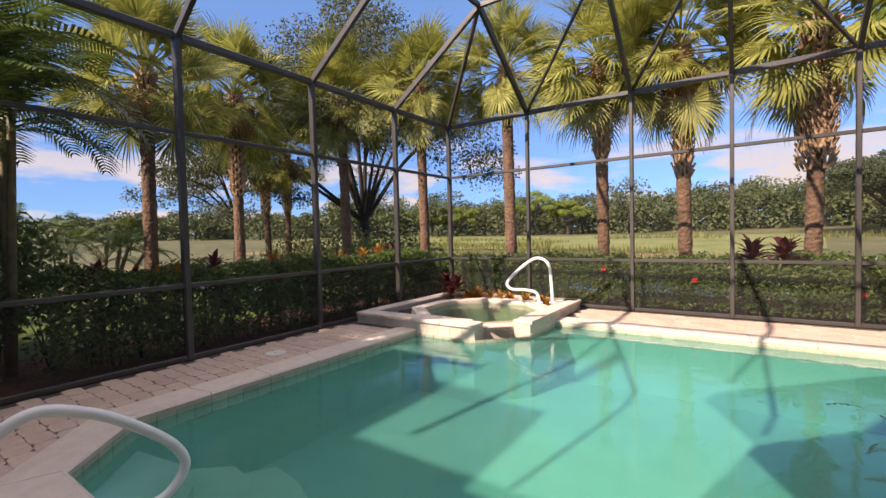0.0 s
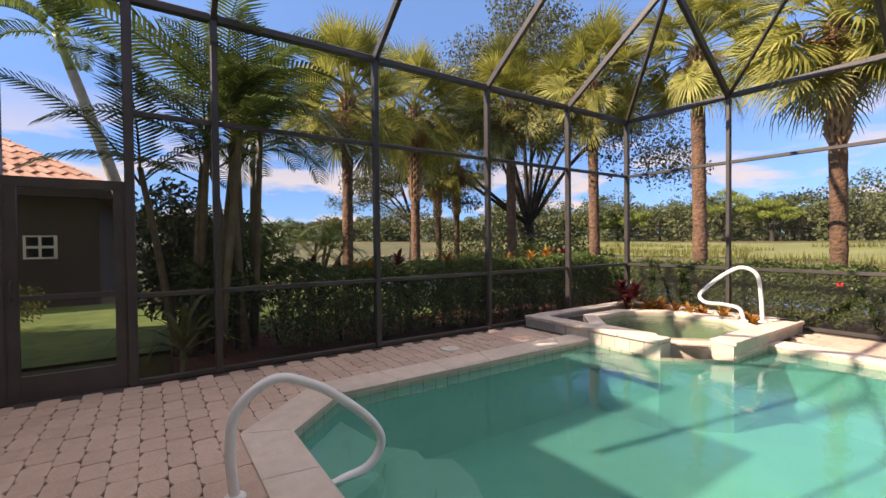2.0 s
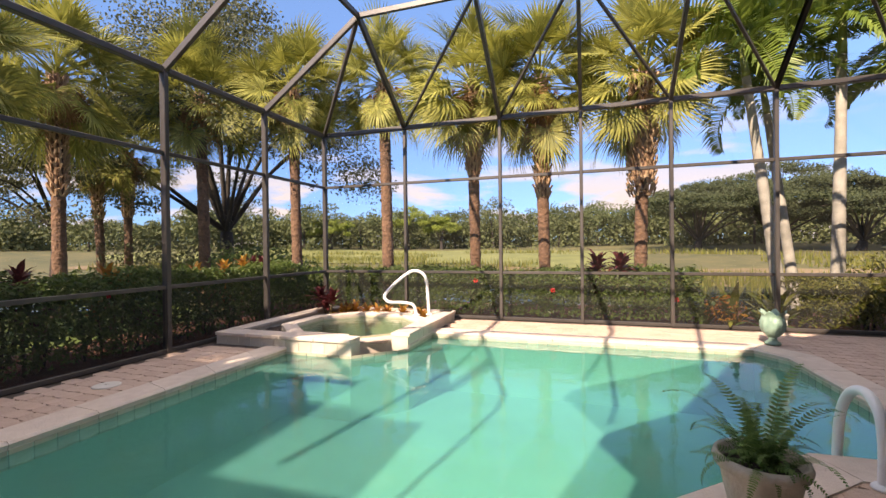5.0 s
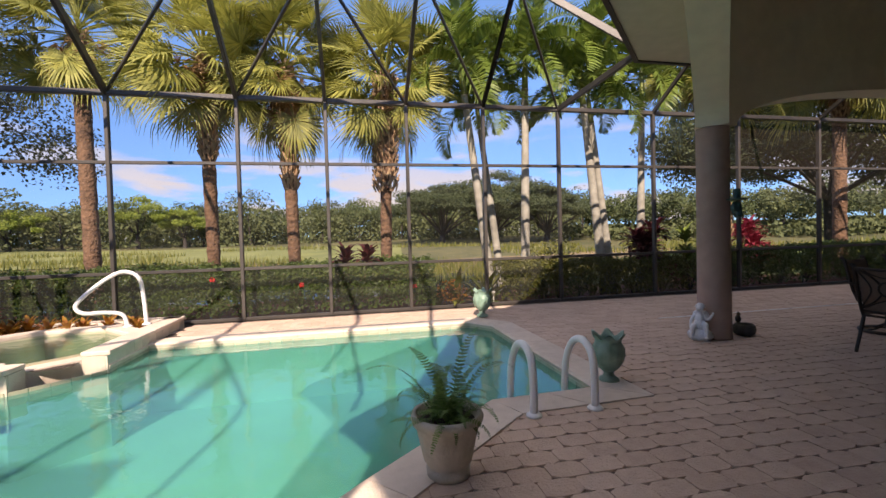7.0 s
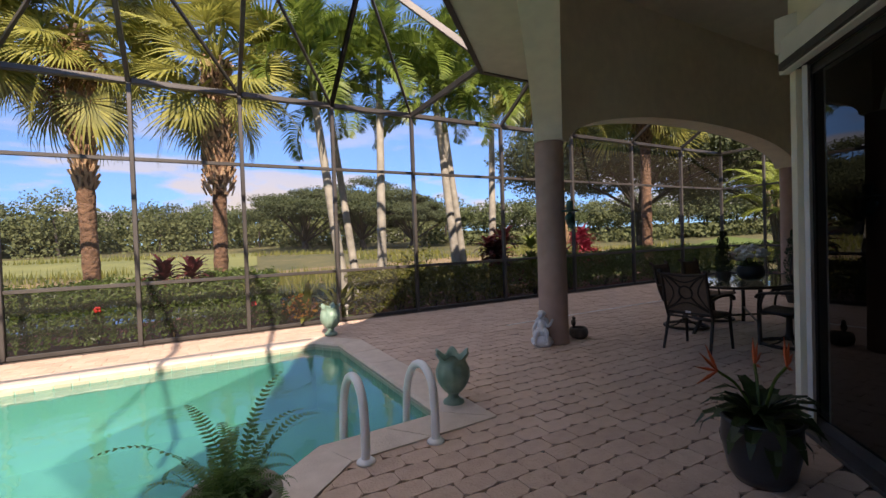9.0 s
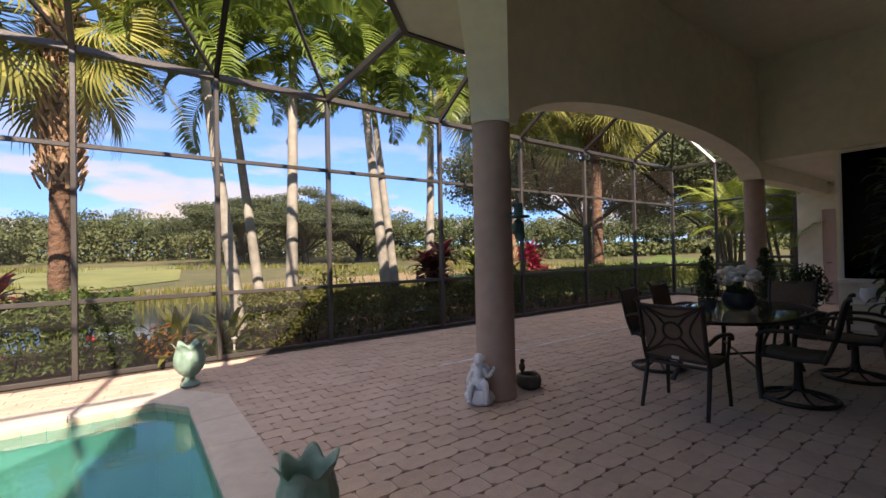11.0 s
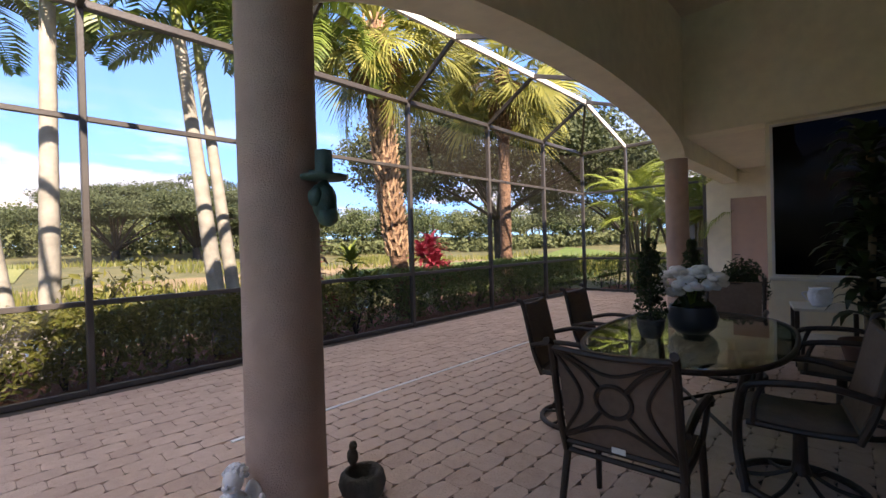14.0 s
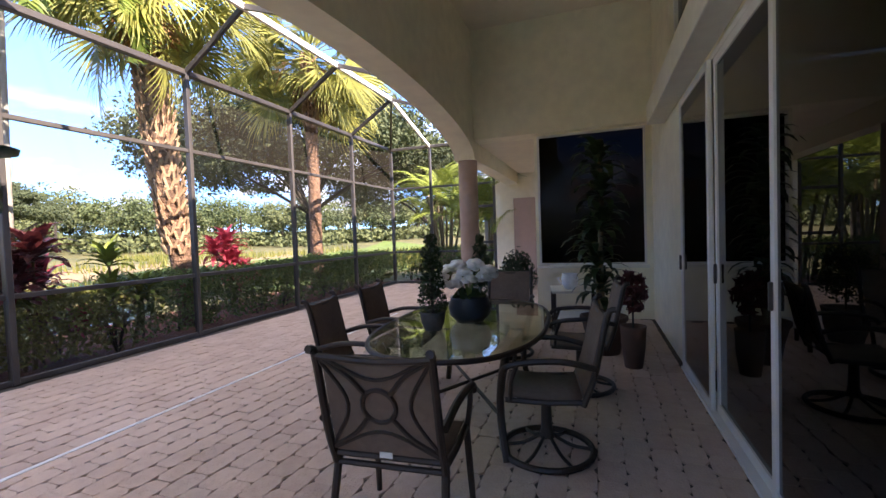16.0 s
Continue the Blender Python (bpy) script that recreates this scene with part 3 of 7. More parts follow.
def build_spa():
    t = tagged(new("spa"), "raised octagonal spa with pale stone coping and tiled walls", "spa")
    c = Vector((-2.72, 7.12))
    oct_in = [(c.x + 1.02 * math.cos(math.radians(22.5 + 45 * k)), c.y + 1.02 * math.sin(math.radians(22.5 + 45 * k))) for k in range(8)]
    oct_out = [(c.x + 1.27 * math.cos(math.radians(22.5 + 45 * k)), c.y + 1.27 * math.sin(math.radians(22.5 + 45 * k))) for k in range(8)]
    oct_mid = [(c.x + (x - c.x) * 1.03, c.y + (y - c.y) * 1.03) for x, y in oct_in]
    # tub
    bm = bmesh.new()
    top = [bm.verts.new((x, y, SPA_Z - 0.055)) for x, y in oct_in]
    low = [bm.verts.new((x, y, -0.8)) for x, y in oct_in]
    for i in range(8):
        bm.faces.new((top[i], low[i], low[(i + 1) % 8], top[(i + 1) % 8]))
    bm.faces.new(low)
    part("tub", bm, SPA_PLASTER, t, "pale plaster tub")
    seat_in = [(c.x + 0.6 * math.cos(math.radians(22.5 + 45 * k)), c.y + 0.6 * math.sin(math.radians(22.5 + 45 * k))) for k in range(8)]
    for k in range(8):
        q = [oct_in[k], oct_in[(k + 1) % 8], seat_in[(k + 1) % 8], seat_in[k]]
        part("seat", add_prism(bmesh.new(), q, -0.79, -0.33), SPA_PLASTER, t)
    # coping, one stone a side; the spillway side is cut low
    for k in range(8):
        q = [oct_in[k], oct_in[(k + 1) % 8], oct_out[(k + 1) % 8], oct_out[k]]
        if k == 6:
            part("spillway", add_prism(bmesh.new(), q, -0.4, SPA_Z - 0.085), COPING, t, "low stone spillway lip")
            continue
        bm = add_prism(bmesh.new(), q, SPA_Z - 0.06, SPA_Z)
        bmesh.ops.recalc_face_normals(bm, faces=bm.faces)
        bmesh.ops.bevel(bm, geom=list(bm.edges), offset=0.012, segments=2, affect="EDGES", profile=0.5)
        part("coping_stone", bm, COPING, t)
        part("tub_wall", add_prism(bmesh.new(), [oct_mid[k], oct_mid[(k + 1) % 8], oct_out[(k + 1) % 8], oct_out[k]], -0.3, SPA_Z - 0.062), SPA_TILE, t)
    water = bmesh.new()
    water.faces.new([water.verts.new((x, y, 0.088)) for x, y in oct_in])
    part("spa_water", water, SPA_WATER, t, "clear spa water")
    # outer walls with their own coping
    def wall_run(a, b, w, z0):
        a, b = Vector(a), Vector(b)
        d = (b - a)
        ang = math.degrees(math.atan2(d.y, d.x))
        m = pose(a.x, a.y, 0, 0, 0, ang)
        part("wall", box_bm((0, 0.02, z0), (d.length, w - 0.02, SPA_Z - 0.05), m), SPA_TILE, t, "tiled spa wall")
        cnt = max(1, round(d.length / 0.21))
        step = d.length / cnt
        data = raw_mesh("tile", [(0.003, 0, z0), (step - 0.003, 0, z0), (step - 0.003, 0, SPA_Z - 0.055), (0.003, 0, SPA_Z - 0.055), (0.003, 0.02, z0), (step - 0.003, 0.02, z0), (step - 0.003, 0.02, SPA_Z - 0.055), (0.003, 0.02, SPA_Z - 0.055)],
                        [(0, 1, 2, 3), (1, 5, 6, 2), (4, 0, 3, 7), (3, 2, 6, 7)], SPA_TILE)
        for i in range(cnt):
            place("tile", data, t, m @ pose(i * step, 0.0, 0))
        n = max(1, round(d.length / 0.6))
        for i in range(n):
            part("coping_stone", box_bm((d.length * i / n + 0.003, -0.03, SPA_Z - 0.05), (d.length * (i + 1) / n - 0.003, w, SPA_Z + 0.004), m, 0.012), COPING, t)
    wall_run((-4.42, 5.80), (-2.08, 5.80), 0.27, -0.45)
    wall_run((-1.50, 6.40), (-1.50, 8.75), 0.27, -0.45)
    wall_run((-4.42, 8.75), (-4.42, 6.08), 0.22, -0.1)
    wall_run((-1.50, 8.75), (-4.42, 8.75), 0.22, -0.1)
    soil = bmesh.new()
    bmesh.ops.create_grid(soil, x_segments=24, y_segments=24, size=0.5, matrix=Matrix.Translation((-2.98, 7.3, 0)) @ Matrix.Diagonal((2.4, 2.45, 1, 1)))
    keep = [v for v in soil.verts if inside(oct_in, v.co.x, v.co.y)]
    for v in soil.verts:
        v.co.z = 0.07 + 0.03 * noise.noise(v.co * 5)
    bmesh.ops.delete(soil, geom=keep, context="VERTS")
    part("planter_soil", soil, SOIL, t, "dark soil of the corner planter")


build_spa()


# ---- screen enclosure ----
def build_cage():
    t = thing("screen_enclosure", "dark bronze aluminium pool screen enclosure", "screen enclosure")
    def bar(name, a, b, w, h, up=(0, 0, 1), material=BRONZE, label=""):
        bm = add_bar(bmesh.new(), a, b, w, h, up)
        bmesh.ops.bevel(bm, geom=list(bm.edges), offset=min(w, h) * 0.12, segments=1, affect="EDGES")
        return part(name, bm, material, t, label)
    def panel(pts, material, name="screen_panel"):
        bm = bmesh.new()
        bm.faces.new([bm.verts.new(p) for p in pts])
        return part(name, bm, material, t, "fine black insect screen")
    # posts
    for i, x in enumerate(BACK_POSTS):
        bar("post", (x, BACK, 0), (x, BACK, TOP), 0.06 if i else 0.09, 0.09, (0, 1, 0))
    for i, y in enumerate(LEFT_POSTS):
        w = 0.15 if i == 5 else 0.085 if i >= 4 else 0.07
        bar("post", (LEFT, y, 0), (LEFT, y, TOP), w, 0.10, (1, 0, 0))
    for y in (7.71, 6.60, 5.87):
        bar("post", (END, y, 0), (END, y, TOP), 0.06, 0.09, (1, 0, 0))
    # rails between posts
    y_lines = [BACK] + LEFT_POSTS
    for z, w, h in ((TOP, 0.10, 0.085), (MID, 0.05, 0.055), (RAIL, 0.05, 0.055), (0.03, 0.05, 0.06)):
        for x0, x1 in zip(BACK_POSTS, BACK_POSTS[1:]):
            bar("rail", (x0 + 0.03, BACK, z), (x1 - 0.03, BACK, z), w, h)
        for y0, y1 in zip(y_lines, y_lines[1:]):
            if y0 == LEFT_POSTS[4] and z < TOP:
                continue
            bar("rail", (LEFT, y0 - 0.035, z), (LEFT, y1 + 0.035, z), w, h)
        for y0, y1 in zip((BACK, 7.71, 6.60), (7.71, 6.60, 5.87)):
            bar("rail", (END, y0 - 0.03, z), (END, y1 + 0.03, z), w, h)
    # wall screens
    for x0, x1 in zip(BACK_POSTS, BACK_POSTS[1:]):
        for z0, z1, m in ((0, RAIL, SCREEN_LOW), (RAIL, MID, SCREEN), (MID, TOP, SCREEN_VEIL if x0 > 9 else SCREEN)):
            panel([(x0, BACK, z0), (x1, BACK, z0), (x1, BACK, z1), (x0, BACK, z1)], m)
    for y0, y1 in zip(y_lines, y_lines[1:]):
        door = y0 == LEFT_POSTS[4]
        for z0, z1, m in ((0, RAIL, SCREEN_LOW), (RAIL, 2.03, SCREEN_DOOR), (2.03, TOP, SCREEN)) if door else ((0, RAIL, SCREEN_LOW), (RAIL, MID, SCREEN), (MID, TOP, SCREEN)):
            panel([(LEFT, y0, z0), (LEFT, y1, z0), (LEFT, y1, z1), (LEFT, y0, z1)], m)
    for y0, y1 in zip((BACK, 7.71, 6.60), (7.71, 6.60, 5.87)):
        panel([(END, y0, 0), (END, y1, 0), (END, y1, TOP), (END, y0, TOP)], SCREEN)
    # pool roof: sloped band, then flat to the house
    RZ, RY, RX = 5.30, 7.05, -2.60
    FLAT_END = {-2.60: -1.9, -0.60: 0.6, 0.90: 2.0, 2.38: 3.4, 3.90: 4.9}
    for x in BACK_POSTS[1:6]:
        bar("rafter", (x, BACK, TOP), (x, RY, RZ), 0.06, 0.13 if x in (-2.60, -0.60) else 0.10)
        bar("rafter", (x, RY, RZ), (x, FLAT_END[x] + 1.0, RZ), 0.05, 0.10)
        bar("rafter", (x, FLAT_END[x] + 1.0, RZ), (x, FLAT_END[x], 4.02), 0.05, 0.10)
    for y in LEFT_POSTS[:5]:
        if y != LEFT_POSTS[3]:
            bar("rafter", (LEFT, y, TOP), (RX, y, RZ), 0.06, 0.10)
    bar("rafter", (LEFT, LEFT_POSTS[3], TOP), (RX, LEFT_POSTS[3], RZ), 0.06, 0.10)
    bar("hip_rafter", (LEFT, BACK, TOP), (RX, RY, RZ), 0.06, 0.10)
    bar("purlin", (RX, RY, RZ), (3.9, RY, RZ), 0.06, 0.09)
    bar("purlin", (RX, RY, RZ), (RX, -0.9, RZ), 0.06, 0.09)
    for y in (5.095, 3.11, 1.158):
        bar("purlin", (RX, y, RZ), (min(3.9, y), y, RZ), 0.05, 0.07)
    bar("purlin", (3.9, RY, RZ), (3.9, BACK, TOP), 0.06, 0.10)
    bar("rafter", (3.9, RY, RZ), (5.45, 6.30, 4.02), 0.05, 0.10)
    # bracing across the sloped bays
    bar("brace", (-2.60, BACK, TOP), (-0.60, RY, RZ), 0.04, 0.05)
    bar("brace", (-0.60, BACK, TOP), (0.90, RY, RZ), 0.04, 0.05)
    bar("brace", (2.38, BACK, TOP), (0.90, RY, RZ), 0.04, 0.05)
    bar("brace", (3.90, BACK, TOP), (2.38, RY, RZ), 0.04, 0.05)
    bar("brace", (5.50, BACK, TOP), (3.90, RY, RZ), 0.04, 0.05)
    bar("brace", (LEFT, 7.06, TOP), (RX, RY, RZ), 0.05, 0.08)
    for x0, x1 in zip(BACK_POSTS[1:5], BACK_POSTS[2:6]):
        panel([(x0, BACK, TOP), (x1, BACK, TOP), (x1, RY, RZ), (x0, RY, RZ)], SCREEN_ROOF, "roof_screen")
    panel([(LEFT, BACK, TOP), (-2.60, BACK, TOP), (RX, RY, RZ)], SCREEN_ROOF, "roof_screen")
    panel([(LEFT, BACK, TOP), (RX, RY, RZ), (RX, -0.6, RZ), (LEFT, -0.6, TOP)], SCREEN_ROOF, "roof_screen")
    # eave of the corner and the lanai's sloped band
    bar("rafter", (5.50, BACK, TOP), (5.46, 6.28, 3.98), 0.06, 0.10)
    RY2, RZ2 = 7.80, 4.65
    for x in BACK_POSTS[7:11]:
        bar("rafter", (x, BACK, TOP), (x, RY2, RZ2), 0.05, 0.08)
        bar("rafter", (x, RY2, RZ2), (x, 6.3, 4.15), 0.05, 0.08)
    bar("ridge_beam", (7.715, RY2, RZ2), (14.484, RY2, RZ2), 0.06, 0.10, material=WHITE_ALU, label="pale aluminium beam")
    bar("ridge_beam", (14.484, RY2, RZ2), (END, 7.71, TOP), 0.06, 0.10, material=WHITE_ALU, label="pale aluminium beam")
    bar("ridge_beam", (5.50, 6.40, 4.05), (7.715, RY2, RZ2), 0.06, 0.10, material=WHITE_ALU, label="pale aluminium beam")
    bar("hip_rafter", (END, BACK, TOP), (14.484, RY2, RZ2), 0.05, 0.08)
    for x0, x1 in zip(BACK_POSTS[7:10], BACK_POSTS[8:11]):
        panel([(x0, BACK, TOP), (x1, BACK, TOP), (x1, RY2, RZ2), (x0, RY2, RZ2)], SCREEN_LOW if x0 > 9 else SCREEN_ROOF, "roof_screen")
    # screen door in the left wall
    y0, y1 = LEFT_POSTS[5] + 0.075, LEFT_POSTS[4] - 0.045
    d = part("screen_door", box_bm((LEFT - 0.03, y0, 1.98), (LEFT + 0.03, y1, 2.07)), BRONZE, t, "dark bronze framed screen door, shut")
    part("door_stile", box_bm((LEFT - 0.025, y0, 0.02), (LEFT + 0.025, y0 + 0.09, 1.98)), BRONZE, d)
    part("door_stile", box_bm((LEFT - 0.025, y1 - 0.09, 0.02), (LEFT + 0.025, y1, 1.98)), BRONZE, d)
    part("kick_plate", box_bm((LEFT - 0.02, y0 + 0.09, 0.02), (LEFT + 0.02, y1 - 0.09, 0.24)), BRONZE, d)
    part("door_rail", box_bm((LEFT - 0.02, y0 + 0.09, 0.93), (LEFT + 0.02, y1 - 0.09, 0.98)), BRONZE, d)
    part("door_handle", add_tube(bmesh.new(), smooth_line([(LEFT + 0.03, y0 + 0.05, 0.95), (LEFT + 0.08, y0 + 0.05, 0.98), (LEFT + 0.08, y0 + 0.05, 1.10), (LEFT + 0.03, y0 + 0.05, 1.13)], 4), 0.009, 8), BRONZE, d)
    # gate frame of the far end, by the house
    bar("rail", (END, 6.56, 2.14), (END, 5.91, 2.14), 0.05, 0.07)
    bar("rail", (END, 6.56, 1.15), (END, 5.91, 1.15), 0.05, 0.07)


build_cage()


# ---- house ----
def build_column(at, top, wide=1.0):
    t = tagged(new("column"), "round stucco column of the lanai", "column", group="lanai columns", kind="structure")
    t.matrix_basis = pose(at[0], at[1], 0)
    bm = add_lathe(bmesh.new(), [(0.20, 0.0), (0.195, 0.02), (0.19, 0.4), (0.187, 1.3), (0.185, top - 0.02), (0.188, top)], 40)
    for v in bm.verts:
        v.co.x, v.co.y = v.co.x * wide, v.co.y * wide
    part("shaft", bm, COLUMN, t, "pinkish beige stucco shaft", True)
    return t


def arch_wall(name, p0, p1, spring, rise, foot0, foot1, top, thick, label):
    """A wall on an arch from p0 to p1; its feet are solid for foot0 and foot1 metres."""
    p0, p1 = Vector(p0), Vector(p1)
    d = (p1 - p0)
    n = 48
    length = d.length
    half = (length - foot0 - foot1) / 2
    mid = foot0 + half
    prof = [(-0.09 if foot0 else 0, spring), (foot0, spring)]
    for k in range(1, n):
        s = -math.cos(math.pi * k / n)
        prof.append((mid + half * s, spring + rise * math.sqrt(1 - s * s)))
    prof += [(length - foot1, spring), (length + (0.09 if foot1 else 0), spring)]
    bm = bmesh.new()
    for side in (-1, 1):
        for (s0, z0), (s1, z1) in zip(prof, prof[1:]):
            if s1 - s0 < 1e-5:
                continue
            vs = [bm.verts.new((s, side * thick / 2, z)) for s, z in ((s0, z0), (s1, z1), (s1, top), (s0, top))]
            bm.faces.new(vs if side < 0 else list(reversed(vs)))
    for (s0, z0), (s1, z1) in zip(prof, prof[1:]):
        vs = [bm.verts.new(q) for q in ((s0, -thick / 2, z0), (s0, thick / 2, z0), (s1, thick / 2, z1), (s1, -thick / 2, z1))]
        bm.faces.new(vs)
    for s, f in ((prof[0][0], 1), (prof[-1][0], -1)):
        vs = [bm.verts.new(q) for q in ((s, -thick / 2, spring), (s, -thick / 2, top), (s, thick / 2, top), (s, thick / 2, spring))]
        bm.faces.new(vs if f > 0 else list(reversed(vs)))
    bmesh.ops.remove_doubles(bm, verts=bm.verts, dist=0.0005)
    bmesh.ops.recalc_face_normals(bm, faces=bm.faces)
    ob = mesh_object(name, bm, STUCCO)
    ob.matrix_basis = pose(p0.x, p0.y, 0, 0, 0, math.degrees(math.atan2(d.y, d.x)))
    return tagged(ob, label, "wall", kind="structure")


CEIL_Z = 4.75
C0 = (C1[0] - 8.4 * S45, C1[1] - 8.4 * S45)
for c in (C1, C2, C0):
    build_column(c, 2.65, 0.88 if c == C2 else 1.0)
arch_wall("wall_arch_north", C1, C2, 2.65, 0.55, 0.19, 0.19, CEIL_Z, 0.36, "cream stucco wall on a wide arch")
arch_wall("wall_arch_diagonal", C0, C1, 2.652, 0.95, 0.19, 0.19, CEIL_Z - 0.002, 0.358, "cream stucco wall on a wide arch")
arch_wall("wall_arch_east", (C2[0] + 0.02, C2[1]), (END - 0.1, C2[1]), 2.654, 0.02, 0.19, 0.19, 3.9, 0.30, "cream stucco beam over the walkway")


def wall_boxes(name, boxes, material, label, m=None):
    bm = bmesh.new()
    for lo, hi in boxes:
        add_box(bm, lo, hi, m)
    return tagged(mesh_object(name, bm, material), label, "wall", kind="structure")


SL0, SL1, SLT = 5.34, 9.80, 2.64      # sliding doors
CL0, CL1, CLB, CLT = 5.9, 10.55, 3.40, 4.40   # clerestory
wall_boxes("wall_south", [((SL1, HOUSE_Y - 0.25, 0), (12.25, HOUSE_Y, CLB)), ((SL0, HOUSE_Y - 0.25, SLT), (SL1, HOUSE_Y, CLB)),
                          ((SL0, HOUSE_Y - 0.25, CLB), (CL0, HOUSE_Y, CEIL_Z)), ((CL0, HOUSE_Y - 0.25, CLT), (CL1, HOUSE_Y, CEIL_Z)), ((CL1, HOUSE_Y - 0.25, CLB), (12.25, HOUSE_Y, CEIL_Z))],
           STUCCO, "cream stucco house wall with sliding doors")
# projecting band over the doors
tagged(mesh_object("trim_band", box_bm((5.35, HOUSE_Y + 0.002, SLT + 0.01), (10.95, HOUSE_Y + 0.20, SLT + 0.26), bevel=0.01), TRIM), "white stucco band over the sliding doors", "trim", kind="structure")


def sliding_door(name, x0, x1, y, z1, panels, m=None, metal=WHITE_ALU):
    t = tagged(new(name), "tall sliding glass doors in white frames, shut", "sliding door", kind="structure")
    if m is not None:
        t.matrix_basis = m
    part("sill", box_bm((x0, y - 0.10, 0.002), (x1, y + 0.05, 0.03), bevel=0.004), metal, t)
    part("head", box_bm((x0, y - 0.16, z1 - 0.05), (x1, y - 0.002, z1 - 0.002)), metal, t)
    w = (x1 - x0) / panels
    for i in range(panels):
        a, b = x0 + i * w, x0 + (i + 1) * w
        yy = y + 0.035 - 0.02 * (i % 3)
        p = part("panel_frame", add_box(add_box(add_box(add_box(bmesh.new(), (a, yy - 0.03, 0.03), (a + 0.055, yy, z1 - 0.05)), (b - 0.055, yy - 0.03, 0.03), (b, yy, z1 - 0.05)), (a + 0.055, yy - 0.03, 0.03), (b - 0.055, yy, 0.10)), (a + 0.055, yy - 0.03, z1 - 0.11), (b - 0.055, yy, z1 - 0.05)), metal, t, "white aluminium frame")
        part("pane", box_bm((a + 0.05, yy - 0.018, 0.09), (b - 0.05, yy - 0.012, z1 - 0.10)), DARK_GLASS, p, "dark tinted glass")
        part("handle", box_bm((b - 0.040, yy, 0.98), (b - 0.022, yy + 0.02, 1.12), bevel=0.005), BRONZE, p, "dark pull handle")
    return t


sliding_door("door_1", SL0, SL1, HOUSE_Y, SLT, 4)
cw = tagged(new("window_1"), "dark clerestory window over the doors", "window", kind="structure")
part("frame", add_box(add_box(add_box(add_box(add_box(bmesh.new(), (CL0, HOUSE_Y - 0.14, CLB), (CL1, HOUSE_Y - 0.05, CLB + 0.05)), (CL0, HOUSE_Y - 0.14, CLT - 0.05), (CL1, HOUSE_Y - 0.05, CLT)), (CL0, HOUSE_Y - 0.14, CLB + 0.05), (CL0 + 0.05, HOUSE_Y - 0.05, CLT - 0.05)), (CL1 - 0.05, HOUSE_Y - 0.14, CLB + 0.05), (CL1, HOUSE_Y - 0.05, CLT - 0.05)), (8.2, HOUSE_Y - 0.14, CLB + 0.05), (8.25, HOUSE_Y - 0.05, CLT - 0.05)), WHITE_ALU, cw)
for a, b in ((CL0 + 0.05, 8.2), (8.25, CL1 - 0.05)):
    part("pane", box_bm((a, HOUSE_Y - 0.10, CLB + 0.05), (b, HOUSE_Y - 0.09, CLT - 0.05)), DARK_GLASS, cw)
# room behind the doors, coloured dark all round so that it reads as dim
wall_boxes("wall_room", [((2.0, -4.0, 0), (16.5, -3.8, CEIL_Z)), ((16.3, -3.8, 0), (16.5, HOUSE_Y - 0.26, CEIL_Z)), ((2.0, -3.8, -0.1), (16.3, HOUSE_Y - 0.26, -0.03)), ((1.8, -4.0, CEIL_Z + 0.13), (16.5, HOUSE_Y, CEIL_Z + 0.2)), ((1.8, -4.0, 0), (2.0, -1.1, CEIL_Z + 0.13))], ROOM_DIMMED, "room behind the glass doors, its dimness put into the colour")

# diagonal house wall with doors
DM = pose(5.40, 2.56, 0, 0, 0, 225)
wall_boxes("wall_diagonal", [((-0.05, 0.0, 2.56), (6.3, 0.25, 3.2)), ((0, 0.0, 4.2), (6.3, 0.25, CEIL_Z)), ((4.2, 0.0, 0), (6.3, 0.25, 2.56)), ((5.6, 0.0, 3.2), (6.3, 0.25, 4.2)), ((-0.04, 0.0, 0), (0.035, 0.07, 2.56))], STUCCO, "cream stucco house wall", DM)
tagged(mesh_object("trim_band", box_bm((-0.04, -0.07, 2.50), (5.0, -0.002, 2.74), DM, 0.01), TRIM), "white stucco band over the sliding doors", "trim", kind="structure")
sliding_door("door_2", 0.035, 4.2, 0.06, 2.56, 3, DM, BRONZE)
dw = tagged(mesh_object("window_2", box_bm((0.0, 0.12, 3.2), (5.6, 0.13, 4.2), DM), DARK_GLASS), "dark clerestory window", "window", kind="structure")
# wing out of view, added and sized to shade the pool's left side
wall_boxes("wall_unseen_wing", [((-10.0, -7.0, -0.1), (-3.85, -2.66, 6.0))], STUCCO, "unseen stucco wing, sized to shade the left of the pool")
# wall and eave out of view, set where their shadow falls on deck and pool
wall_boxes("wall_west", [((-7.5, -2.65, -0.1), (2.0, -2.4, 3.78)), ((-7.5, -2.65, 3.78), (0.0, -2.06, 3.94))], STUCCO, "cream stucco house wall")

